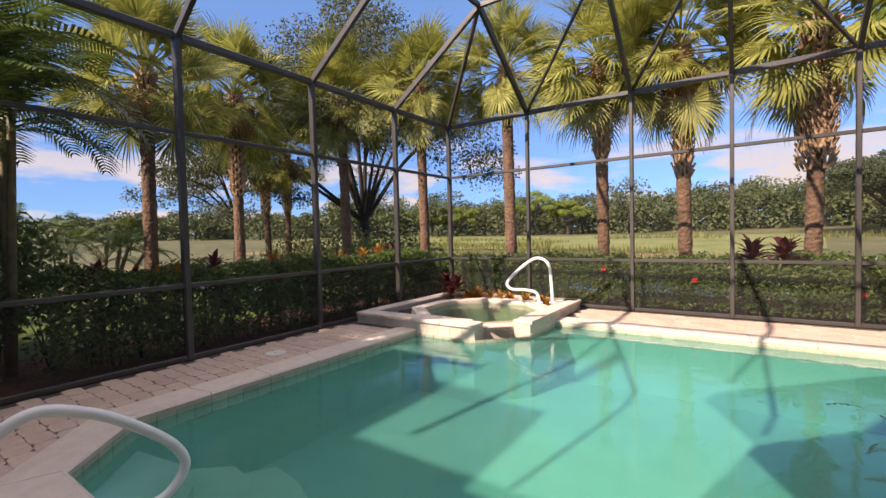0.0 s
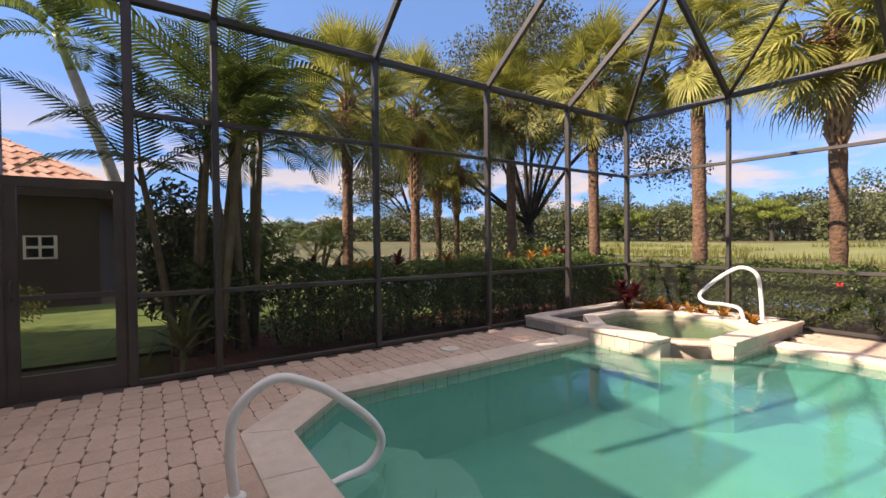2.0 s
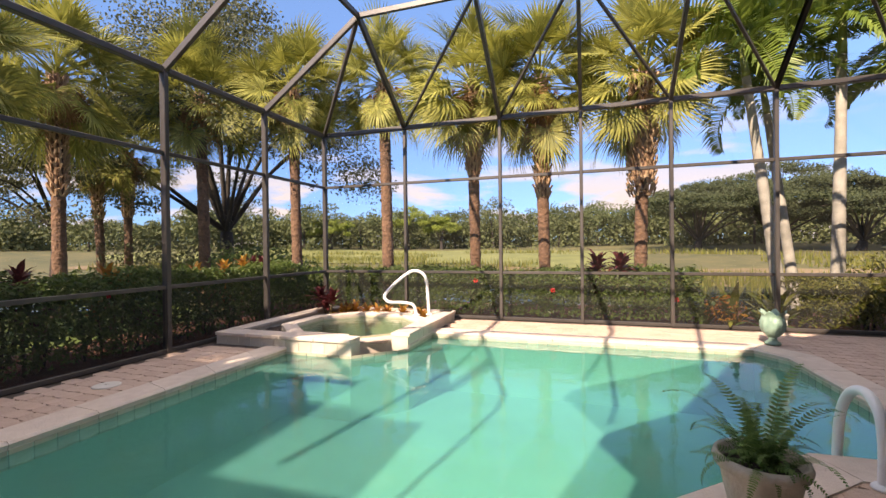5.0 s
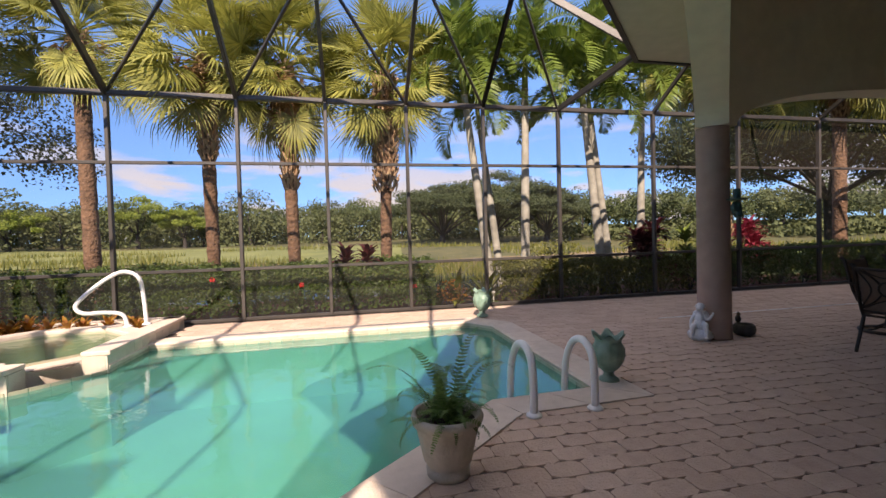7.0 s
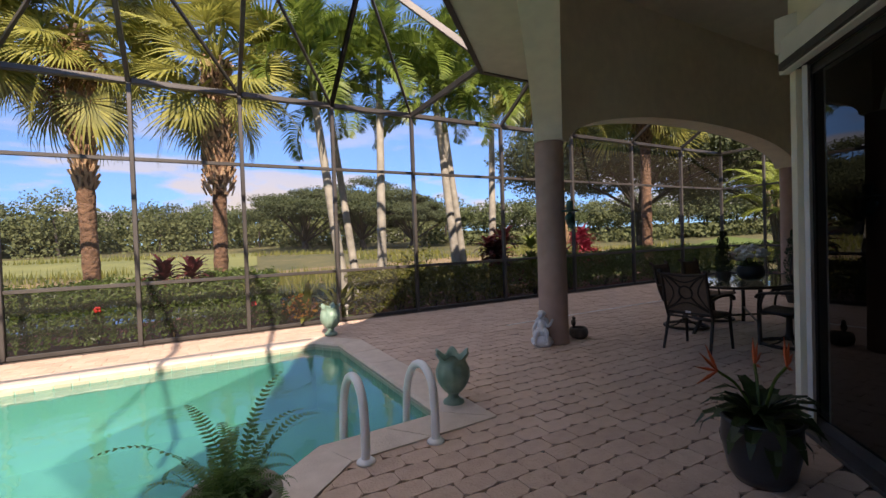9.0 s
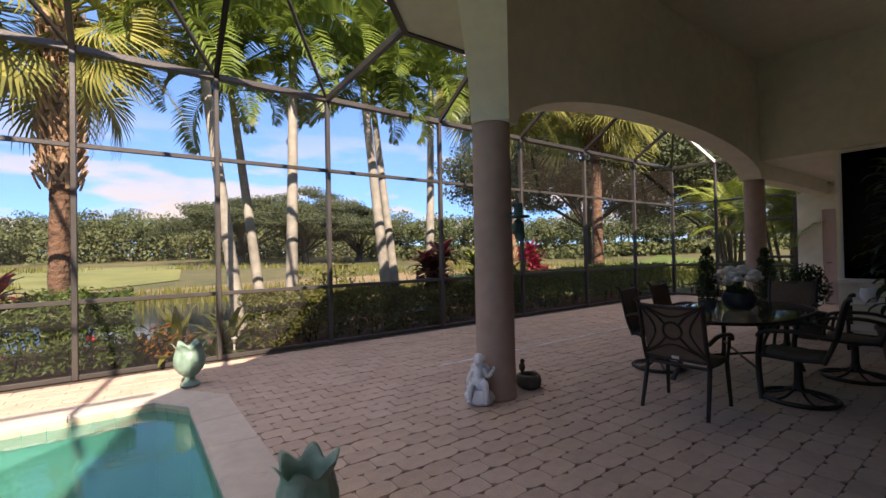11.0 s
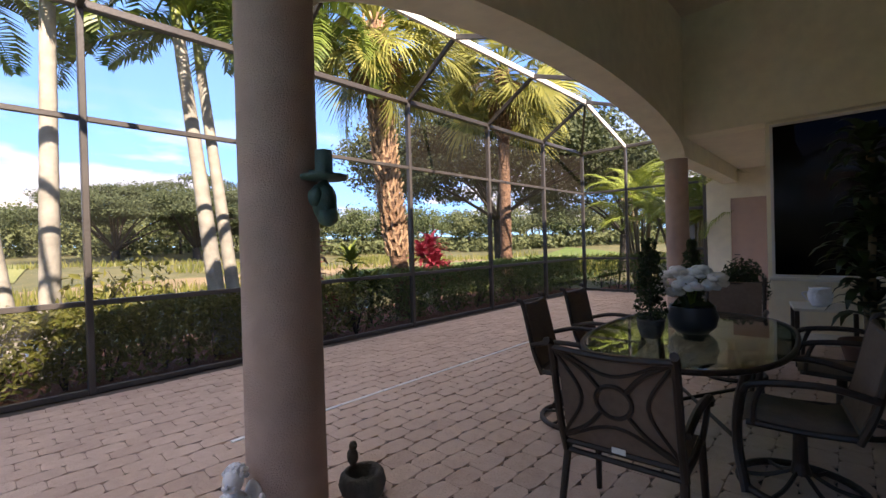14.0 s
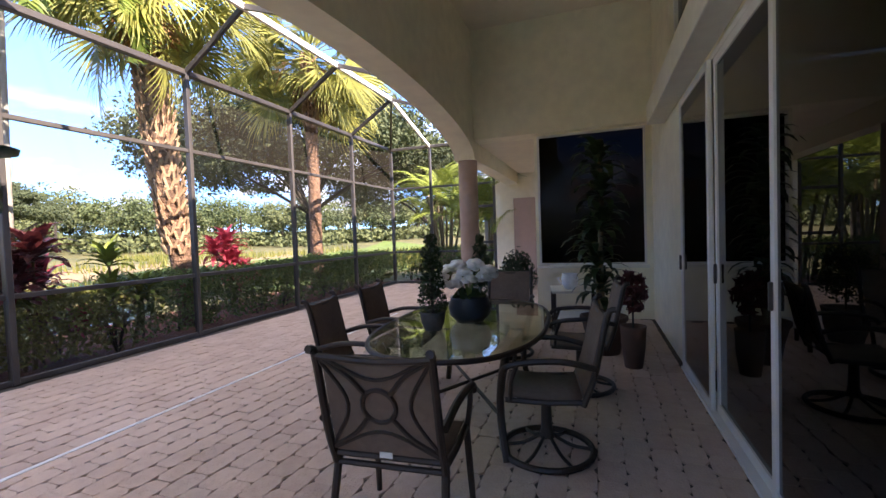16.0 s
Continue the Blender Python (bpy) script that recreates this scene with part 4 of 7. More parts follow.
# block with the picture window, and the end wall with its door
WX = 12.25
WY0, WY1, WZ0, WZ1 = 2.54, 4.14, 0.84, 2.93
wall_boxes("wall_window", [((WX, HOUSE_Y, 0), (WX + 0.2, WY0, 2.95)), ((WX, WY0, 0), (WX + 0.2, WY1, WZ0)), ((WX, WY1, 0), (WX + 0.2, WY1 + 0.05, 2.95)), ((WX, WY0, WZ1), (WX + 0.2, WY1, 2.95)), ((WX + 0.2, WY1 - 0.15, 0), (END, WY1 + 0.05, 2.95))], STUCCO, "cream stucco wall round the picture window")
pw = tagged(new("window_3"), "large dark picture window in a slim frame", "window", kind="structure")
part("frame", add_box(add_box(add_box(add_box(bmesh.new(), (WX - 0.01, WY0, WZ0), (WX + 0.08, WY1, WZ0 + 0.03)), (WX - 0.01, WY0, WZ1 - 0.03), (WX + 0.08, WY1, WZ1 - 0.001)), (WX - 0.01, WY0, WZ0 + 0.03), (WX + 0.08, WY0 + 0.03, WZ1 - 0.03)), (WX - 0.01, WY1 - 0.03, WZ0 + 0.03), (WX + 0.08, WY1, WZ1 - 0.03)), WHITE_ALU, pw)
part("pane", box_bm((WX + 0.03, WY0 + 0.03, WZ0 + 0.03), (WX + 0.04, WY1 - 0.03, WZ1 - 0.03)), SCREENED_GLASS, pw, "dark screened glass")
part("window_sill", box_bm((WX - 0.05, WY0 - 0.03, WZ0 - 0.05), (WX - 0.001, WY1 + 0.03, WZ0 - 0.002), bevel=0.006), TRIM, pw)
wall_boxes("wall_header", [((WX - 0.15, HOUSE_Y + 0.001, 2.952), (WX + 0.25, C2[1] - 0.182, CEIL_Z))], STUCCO, "cream stucco header over the walkway")
DY0, DY1, DZ = 4.48, 5.34, 2.30
wall_boxes("wall_end", [((END - 0.06, 4.18, 0), (END + 0.2, DY0, 3.9)), ((END - 0.06, DY0, DZ), (END + 0.2, DY1, 3.9)), ((END - 0.06, DY1, 0), (END + 0.2, 5.82, 3.9))], STUCCO, "cream stucco end wall")
ed = tagged(mesh_object("door_3", box_bm((END - 0.03, DY0, 0.01), (END + 0.03, DY1, DZ), bevel=0.004), DOOR_PAINT), "pinkish beige panelled door, shut", "door", kind="structure")
for z0, z1 in ((0.2, 0.95), (1.1, 2.05)):
    part("door_panel", box_bm((END - 0.042, DY0 + 0.12, z0), (END - 0.031, DY1 - 0.12, z1), bevel=0.004), DOOR_PAINT, ed)
part("door_handle", add_tube(bmesh.new(), [(END - 0.03, DY1 - 0.07, 1.0), (END - 0.09, DY1 - 0.07, 1.0), (END - 0.09, DY1 - 0.17, 1.0)], 0.011, 8), BRONZE, ed, "dark lever handle")

# ceilings, eaves and roof
tagged(mesh_object("ceiling", add_prism(bmesh.new(), [(C0[0] + 0.1, C0[1] - 0.1), (1.0, -2.4), (5.7, 2.3), (12.3, 2.3), (12.3, 5.45), (5.83, 5.45)], CEIL_Z + 0.001, CEIL_Z + 0.12), CEIL), "plain painted lanai ceiling", "ceiling", kind="structure")
tagged(mesh_object("ceiling", box_bm((WX + 0.252, 4.1, 2.954), (END + 0.2, C2[1] - 0.17, 3.05)), CEIL), "low painted ceiling of the walkway", "ceiling", kind="structure")
EAVE = 3.80
EC = (5.36, 6.27)


def eaves():
    t = tagged(new("roof"), "tiled house roof with brown fascia and cream soffit", "roof", kind="structure")
    far = (C0[0] + (EC[0] - C1[0]) - 0.1, C0[1] + (EC[1] - C1[1]) - 0.1)
    soff = [EC, (END + 0.9, EC[1]), (END + 0.9, 5.25), (C1[0] + 0.05, 5.25), (C0[0] - 0.05, C0[1] - 0.3), far]
    part("soffit", add_prism(bmesh.new(), list(reversed(soff)), EAVE + 0.02, EAVE + 0.06), SOFFIT, t, "cream boarded soffit")
    part("fascia", add_bar(bmesh.new(), (EC[0] - 0.02, EC[1], EAVE + 0.12), (END + 0.9, EC[1], EAVE + 0.12), 0.06, 0.24), FASCIA, t, "dark brown fascia")
    part("fascia", add_bar(bmesh.new(), (*EC, EAVE + 0.12), (*far, EAVE + 0.12), 0.06, 0.24), FASCIA, t, "dark brown fascia")
    ridge_z = 8.4
    bm = bmesh.new()
    a = bm.verts.new((EC[0], EC[1] + 0.05, EAVE + 0.25))
    b = bm.verts.new((END + 1, EC[1] + 0.05, EAVE + 0.25))
    c = bm.verts.new((END + 1, 0.5, ridge_z))
    d = bm.verts.new((7.9, 0.5, ridge_z))
    e = bm.verts.new((far[0], far[1], EAVE + 0.25))
    f = bm.verts.new((4.0, -3.4, ridge_z))
    g = bm.verts.new((END + 1, -6, ridge_z))
    h = bm.verts.new((4.0, -6, ridge_z))
    bm.faces.new((a, d, c, b))
    bm.faces.new((a, e, f, d))
    bm.faces.new((d, f, h, g, c))
    i = bm.verts.new((1.0, -6, EAVE + 0.25))
    bm.faces.new((e, i, h, f))
    part("roof_plane", bm, ROOF_TILE, t, "clay tile roof")
    wing = bmesh.new()
    eave = [wing.verts.new((x, y, 6.0)) for x, y in ((-10.4, -7.4), (-3.7, -7.4), (-3.7, -2.5), (-10.4, -2.5))]
    r0, r1 = wing.verts.new((-8.2, -5.0, 7.0)), wing.verts.new((-6.0, -5.0, 7.0))
    for face in ((eave[0], eave[1], r1, r0), (eave[1], eave[2], r1), (eave[2], eave[3], r0, r1), (eave[3], eave[0], r0), tuple(reversed(eave))):
        wing.faces.new(face)
    part("wing_roof", wing, ROOF_TILE, t, "clay tile hip roof over the unseen wing")


eaves()
# ---- plants: builders ----
def leaf_cloud(points, size, rng, spread=0.5, narrow=0.45, verts=None, faces=None):
    """Folded leaf blades at points: ((x, y, z), facing) pairs; facing may be None."""
    verts = [] if verts is None else verts
    faces = [] if faces is None else faces
    for p, face in points:
        s = size * rng.uniform(0.65, 1.3)
        d = Vector((rng.gauss(0, 1), rng.gauss(0, 1), rng.gauss(0, 1)))
        if face is not None:
            d = d * spread + Vector(face)
        d.normalize()
        a = d.orthogonal().normalized()
        a = (Matrix.Rotation(rng.uniform(0, math.tau), 3, d) @ a)
        b = d.cross(a)
        p = Vector(p)
        n = len(verts)
        verts += [tuple(p - a * s * 0.5), tuple(p + b * s * narrow * 0.5 + d * s * 0.08), tuple(p + a * s * 0.5 - d * s * 0.12), tuple(p - b * s * narrow * 0.5 + d * s * 0.08)]
        faces += [(n, n + 1, n + 2), (n, n + 2, n + 3)]
    return verts, faces


def leaf_mass(points, facing, size, seed, spread=0.8, narrow=0.6):
    """The same folded blades for many points at once; points and facing are arrays of rows."""
    rng = np.random.default_rng(seed)
    n = len(points)
    size = size * rng.uniform(0.65, 1.3, (n, 1))
    d = rng.normal(size=(n, 3)) * spread + facing
    d /= np.linalg.norm(d, axis=1, keepdims=True) + 1e-9
    a = np.cross(d, rng.normal(size=(n, 3)))
    a /= np.linalg.norm(a, axis=1, keepdims=True) + 1e-9
    b = np.cross(d, a) * narrow
    v = np.stack([points - a * size * 0.5, points + b * size * 0.5 + d * size * 0.08, points + a * size * 0.5 - d * size * 0.12, points - b * size * 0.5 + d * size * 0.08], 1).reshape(-1, 3)
    k = np.arange(n)[:, None] * 4
    f = np.concatenate([k + [0, 1, 2], k + [0, 2, 3]], 1).reshape(-1, 3)
    return v.tolist(), f.tolist()


def hedge(x0, y0, x1, y1, height, count, material, label, seed, face, size=0.075, bumpy=0.16):
    """A clipped hedge of small leaves on bare stems."""
    rng = random.Random(seed)
    t = thing("hedge", label, "hedge", ((x0 + x1) / 2, (y0 + y1) / 2, -0.08))
    cx, cy = (x0 + x1) / 2, (y0 + y1) / 2
    along_x = x1 - x0 > y1 - y0
    pts = []
    for _ in range(count):
        u, v = rng.random(), rng.random()
        x, y = x0 + (x1 - x0) * u, y0 + (y1 - y0) * v
        h = height * (1 + bumpy * noise.noise(Vector((x * 1.1, y * 1.1, seed))) + 0.5 * bumpy * noise.noise(Vector((x * 4, y * 4, seed))))
        k = rng.random()
        if k < 0.40:         # top
            z = h + rng.gauss(0, 0.04)
            f = (rng.gauss(0, 0.4), rng.gauss(0, 0.4), 1)
        elif k < 0.88:       # the sides
            z = h * (0.12 + 0.88 * rng.random() ** 0.75)
            inn = abs(rng.gauss(0, 0.07)) - 0.05 + 0.06 * noise.noise(Vector((x * 3, y * 3, z * 3)))
            near = rng.random() < 0.75
            if along_x:
                y = (y0 + inn) if (face < 0) == near else (y1 - inn)
                f = (rng.gauss(0, 0.4), (-1 if (face < 0) == near else 1), 0.5)
            else:
                x = (x1 - inn) if (face > 0) == near else (x0 + inn)
                f = ((1 if (face > 0) == near else -1), rng.gauss(0, 0.4), 0.5)
        else:
            z = h * rng.uniform(0.1, 0.95)
            f = None
        pts.append(((x - cx, y - cy, z), f))
    v, f = leaf_cloud(pts, size, rng)
    place("foliage", raw_mesh("foliage", v, f, material), t)["kind"] = "stuff"
    bm = bmesh.new()
    length = max(x1 - x0, y1 - y0)
    for i in range(int(length / 0.35)):
        s = (i + rng.random()) / int(length / 0.35)
        bx, by = (x0 + (x1 - x0) * s - cx, rng.uniform(-0.2, 0.2)) if along_x else (rng.uniform(-0.2, 0.2), y0 + (y1 - y0) * s - cy)
        for _ in range(3):
            tip = (bx + rng.uniform(-0.2, 0.2), by + rng.uniform(-0.2, 0.2), height * rng.uniform(0.6, 0.95))
            add_tube(bm, [(bx, by, -0.02), ((bx + tip[0]) / 2 + rng.uniform(-.04, .04), (by + tip[1]) / 2, height * 0.4), tip], [0.012, 0.009, 0.004], 5, False)
    part("stems", bm, OAK_BARK, t, "bare brown stems")
    return t


def fan_frond(seed, petiole, radius, blades, droop, material):
    """A costate fan leaf: stalk, then blades that radiate and hang at the tips."""
    rng = random.Random(seed)
    v, f = [], []
    def strip_between(a, b, wa, wb, side):
        n = len(v)
        v.extend([tuple(a - side * wa), tuple(a + side * wa), tuple(b + side * wb), tuple(b - side * wb)])
        f.append((n, n + 1, n + 2, n + 3))
    p, steps = Vector((0, 0, 0)), 5
    ang = 0.0
    pts = [p.copy()]
    for i in range(steps):
        ang -= droop * 0.10
        p = p + Vector((math.cos(ang), 0, math.sin(ang))) * petiole / steps
        pts.append(p.copy())
    for a, b in zip(pts, pts[1:]):
        strip_between(a, b, 0.022, 0.016, Vector((0, 1, 0)))
        strip_between(a, b, 0.016, 0.012, Vector((0, 0, 1)))
    fwd = Vector((math.cos(ang), 0, math.sin(ang)))
    up = Vector((-math.sin(ang), 0, math.cos(ang)))
    side = Vector((0, 1, 0))
    for i in range(blades):
        a = radians(-128 + 256 * i / (blades - 1) + rng.uniform(-2, 2))
        ln = radius * (1.0 - 0.30 * abs(a) / 2.2) * rng.uniform(0.88, 1.08)
        d = fwd * math.cos(a) + side * math.sin(a) + up * (0.30 * abs(math.sin(a)))
        d.normalize()
        w = d.cross(up).normalized()
        start = p + fwd * (0.10 * max(0, math.cos(a)))
        q0, q1 = start, start + d * ln * 0.5
        hang = Vector((0, 0, -1)) * (0.05 + 0.22 * droop) * ln * rng.uniform(0.5, 1.2)
        q2 = q1 + d * ln * 0.32 + hang * 0.35
        q3 = q2 + d * ln * 0.16 + hang * 0.55
        wd = 0.027 * radius
        strip_between(q0, q1, 0.004, wd, w)
        strip_between(q1, q2, wd, wd * 0.45, w)
        strip_between(q2, q3, wd * 0.45, 0.002, w)
    return raw_mesh("frond", v, f, material)


def feather_frond(seed, length, pairs, leaflet, arch, material, lift=0.6, width=0.016):
    """A feather leaf: arching midrib with a row of leaflets on either side."""
    rng = random.Random(seed)
    v, f = [], []
    def strip_between(a, b, wa, wb, side):
        n = len(v)
        v.extend([tuple(a - side * wa), tuple(a + side * wa), tuple(b + side * wb), tuple(b - side * wb)])
        f.append((n, n + 1, n + 2, n + 3))
    ang, p = 0.0, Vector((0, 0, 0))
    n = 14
    line, dirs = [p.copy()], [Vector((1, 0, 0))]
    for i in range(n):
        ang -= arch / n * (0.4 + 1.2 * i / n)
        d = Vector((math.cos(ang), 0, math.sin(ang)))
        p = p + d * length / n
        line.append(p.copy())
        dirs.append(d)
    for i, (a, b) in enumerate(zip(line, line[1:])):
        w = 0.02 * (1 - i / n) + 0.003
        strip_between(a, b, w, w * 0.92, Vector((0, 1, 0)))
        strip_between(a, b, w * 0.7, w * 0.65, Vector((-dirs[i].z, 0, dirs[i].x)))
    for k in range(pairs):
        s = 0.14 + 0.86 * (k + 0.5) / pairs
        i = min(n - 1, int(s * n))
        base = line[i].lerp(line[i + 1], s * n - i)
        d = dirs[i]
        up = Vector((-d.z, 0, d.x))
        ln = leaflet * math.sin(math.pi * min(1, 0.12 + 0.86 * s)) ** 0.6 * rng.uniform(0.85, 1.1)
        for sd in (-1, 1):
            out = (d * 0.55 + Vector((0, sd, 0)) * 0.9 + up * lift * rng.uniform(0.6, 1.2)).normalized()
            w = out.cross(up).normalized()
            q1 = base + out * ln * 0.5
            q2 = q1 + (out * 0.42 + Vector((0, 0, -0.38))) * ln
            strip_between(base, q1, width * 0.5, width, w)
            strip_between(q1, q2, width, 0.002, w)
    return raw_mesh("frond", v, f, material)


FAN = [fan_frond(k, 0.88, 0.68, 38, dr, FAN_LEAF) for k, dr in enumerate((0.45, 0.85, 1.35))]
FAN_DRY = [fan_frond(9, 0.5, 0.6, 28, 1.9, DRY_LEAF)]
FEATHER = [feather_frond(k, 2.1, 46, 0.54, ar, PIN_LEAF, 0.75, 0.024) for k, ar in enumerate((1.2, 1.7, 2.3))]
ARECA = [feather_frond(20 + k, 2.2, 32, 0.52, ar, ARECA_LEAF, 0.12, 0.019) for k, ar in enumerate((1.1, 1.7))]


# brighter copies for the end clumps; their sunlight is put into the leaf colour
ARECA_SUNNY = [feather_frond(30 + k, 2.2, 32, 0.52, ar, FAR_LIME, 0.12, 0.019) for k, ar in enumerate((1.1, 1.7))]


def trunk_line(base, top, bend, n=12):
    b, t = Vector(base), Vector(top)
    return [b.lerp(t, i / n) + Vector(bend) * math.sin(math.pi * i / n) for i in range(n + 1)]


def sabal_palm(base, crown, seed, radius=0.15, scale=1.0, fronds=58, boots=0.45, bend=(0, 0, 0), fat=1.0, dry=7):
    """A cabbage palm: rough trunk, old leaf boots, a round crown of fan leaves."""
    rng = random.Random(seed)
    t = thing("palm_tree", "cabbage palm with a rough trunk and fan leaves", "palm tree", (base[0], base[1], -0.1), group="cabbage palms")
    top = (crown[0] - base[0], crown[1] - base[1], crown[2] + 0.1)
    line = trunk_line((0, 0, 0), top, bend)
    rad = [radius * (1.25 if i == 0 else 1.0 + 0.12 * noise.noise(Vector((i * 1.3, seed, 0)))) * (fat if i / 12 > 1 - boots else 1) for i in range(13)]
    part("trunk", add_tube(bmesh.new(), smooth_line(line, 3), [rad[min(12, i // 3)] * (1 + 0.06 * math.sin(i * 2.3) + 0.05 * noise.noise(Vector((i * 1.7, seed * 2.0, 1)))) for i in range(37)], 16), SABAL_BARK, t, "rough grey-brown trunk", True)
    bm = bmesh.new()
    height = top[2]
    z = height * (1 - boots)
    k = 0
    while z < height - 0.05:
        s = z / height
        i = min(11, int(s * 12))
        c = line[i].lerp(line[i + 1], s * 12 - i)
        for j in range(6):
            a = k * 0.52 + j * math.tau / 6
            o = Vector((math.cos(a), math.sin(a), 0))
            side = Vector((-math.sin(a), math.cos(a), 0))
            r = radius * fat
            for sd in (-1, 1):        # each stub is split like a wishbone
                add_bar(bm, c + o * r * 0.95 + side * sd * 0.015, c + o * (r + 0.03 + 0.05 * rng.random()) + side * sd * rng.uniform(0.06, 0.10) + Vector((0, 0, rng.uniform(0.15, 0.22))), 0.042, 0.022, tuple(o))
        z += 0.11
        k += 1
    part("boots", bm, BOOT, t, "criss-cross of old leaf stubs")
    for i in range(fronds):
        s = i / fronds
        az = i * 137.5 + rng.uniform(-15, 15)
        el = 88 - 122 * s ** 0.95 + rng.uniform(-16, 16)
        m = Matrix.Translation((top[0], top[1], top[2] + 0.15 - 0.45 * s)) @ Matrix.Rotation(radians(az), 4, "Z") @ Matrix.Rotation(radians(-el), 4, "Y") @ Matrix.Rotation(rng.uniform(-1.1, 1.1), 4, "X") @ Matrix.Scale(scale * rng.uniform(0.78, 1.18), 4)
        place("frond", FAN[rng.randrange(3) if s < 0.6 else 2], t, m)
    for i in range(dry + 5):
        m = Matrix.Translation((top[0], top[1], top[2] - 0.05 - 0.3 * (i % 3) / 2)) @ Matrix.Rotation(radians(i * 137.5 + rng.uniform(-20, 20)), 4, "Z") @ Matrix.Rotation(radians(rng.uniform(-5, 65)), 4, "Y") @ Matrix.Scale(scale * rng.uniform(0.7, 1.0), 4)
        place("dry_frond", FAN_DRY[0], t, m, "dry brown hanging leaf")
    return t


def feather_palm(base, crown, seed, radius=0.10, scale=1.0, fronds=16, bend=(0, 0, 0), shaft=True):
    rng = random.Random(seed)
    t = thing("palm_tree", "slender grey-trunked palm with feather leaves", "palm tree", (base[0], base[1], -0.1), group="feather palms")
    top = (crown[0] - base[0], crown[1] - base[1], crown[2] + 0.1)
    line = smooth_line(trunk_line((0, 0, 0), top, bend), 4)
    n = len(line)
    cut = int(n * 0.86)
    part("trunk", add_tube(bmesh.new(), line[:cut + 1], [radius * (1.3 - 0.55 * i / n) * (1 + 0.035 * (i % 2)) for i in range(cut + 1)], 12), GREY_BARK, t, "smooth ringed grey trunk", True)
    part("crownshaft", add_tube(bmesh.new(), line[cut:], [radius * (0.85 - 0.25 * i / (n - cut)) for i in range(n - cut)], 12), CROWNSHAFT, t, "smooth green crownshaft", True)
    for i in range(fronds):
        s = i / fronds
        m = Matrix.Translation((top[0], top[1], top[2] - 0.1 * s)) @ Matrix.Rotation(radians(i * 137.5 + rng.uniform(-12, 12)), 4, "Z") @ Matrix.Rotation(radians(-(78 - 80 * s + rng.uniform(-8, 8))), 4, "Y") @ Matrix.Rotation(rng.uniform(-0.5, 0.5), 4, "X") @ Matrix.Scale(scale * rng.uniform(0.85, 1.1), 4)
        place("frond", FEATHER[rng.randrange(3)], t, m)
    return t


def areca_clump(at, seed, canes=9, height=3.4, leaf=1.0, fronds=None):
    rng = random.Random(seed)
    t = thing("areca_palm", "clump of areca palms with ringed canes", "palm", (at[0], at[1], -0.1), group="areca palms")
    for i in range(canes):
        a = rng.uniform(0, math.tau)
        r = rng.uniform(0.05, 0.5)
        h = height * rng.uniform(0.72, 1.08)
        b = Vector((r * math.cos(a), r * math.sin(a), 0))
        tip = b + Vector((math.cos(a) * rng.uniform(0.1, 0.7), math.sin(a) * rng.uniform(0.1, 0.7), h))
        part("cane", add_tube(bmesh.new(), smooth_line([b, b.lerp(tip, 0.5) + Vector((0, 0, 0.1)), tip], 6), [0.055 - 0.0016 * k for k in range(13)], 8), CANE, t, "", True)
        for k in range(4):
            m = Matrix.Translation(tip - Vector((0, 0, 0.25 * rng.random()))) @ Matrix.Rotation(radians(k * 137.5 + rng.uniform(-20, 20)), 4, "Z") @ Matrix.Rotation(radians(-rng.uniform(18, 78)), 4, "Y") @ Matrix.Rotation(rng.uniform(-0.5, 0.5), 4, "X") @ Matrix.Scale(leaf * rng.uniform(0.65, 1.0), 4)
            place("frond", (fronds or ARECA)[k % 2], t, m)
    return t


def broadleaf(base, height, spread, seed, leaf, bark, label, leaves=5000, size=0.16, flat=0.6, trunk_h=0.3, radius=0.25, name="tree", clumps=40, layer=0.6):
    """A tree: trunk, forking limbs, and leaves gathered in uneven clumps at the tips."""
    rng = random.Random(seed)
    t = thing(name, label, "tree", (base[0], base[1], ground_height(base[0], base[1]) - 0.1))
    bm = bmesh.new()
    fork = Vector((rng.uniform(-.2, .2), rng.uniform(-.2, .2), height * trunk_h))
    add_tube(bm, [(0, 0, 0), fork * 0.5 + Vector((0.05, 0, 0)), fork], [radius * 1.25, radius, radius * 0.85], 10, False)
    tips = []
    for i in range(clumps):
        a = i * 2.39996 + rng.uniform(-0.3, 0.3)
        rr = spread * math.sqrt((i + 0.5) / clumps) * rng.uniform(0.8, 1.08)
        zz = height * (1 - flat * 0.55 * (rr / spread) ** 2) * rng.uniform(0.62 + 0.1 * flat, 1.0)
        zz = max(zz, height * trunk_h * 1.05)
        tip = Vector((rr * math.cos(a), rr * math.sin(a), zz))
        tips.append(tip)
        if i % 5 == 0:
            midp = fork.lerp(tip, 0.5) + Vector((rng.uniform(-.3, .3), rng.uniform(-.3, .3), 0.1 * height * rng.random()))
            add_tube(bm, smooth_line([fork, midp, tip], 4), [radius * 0.34 * (1 - k / 9.0) + 0.008 for k in range(9)], 6, False)
    part("trunk", bm, bark, t, "dark trunk and limbs", True)
    per = leaves // clumps
    g = np.random.default_rng(seed)
    d = g.normal(size=(clumps, per, 3)) * [1, 1, 0.62]
    d /= np.linalg.norm(d, axis=2, keepdims=True)
    d *= spread * g.uniform(0.18, 0.32, (clumps, 1, 1)) * g.random((clumps, per, 1)) ** 0.45
    pts = np.array([tuple(p) for p in tips])[:, None, :] + d * [1, 1, layer]
    v, f = leaf_mass(pts.reshape(-1, 3), (d * [0.5, 0.5, 0] + [0, 0, 0.6]).reshape(-1, 3), size, seed)
    place("crown", raw_mesh("crown", v, f, leaf), t)["kind"] = "stuff"
    return t


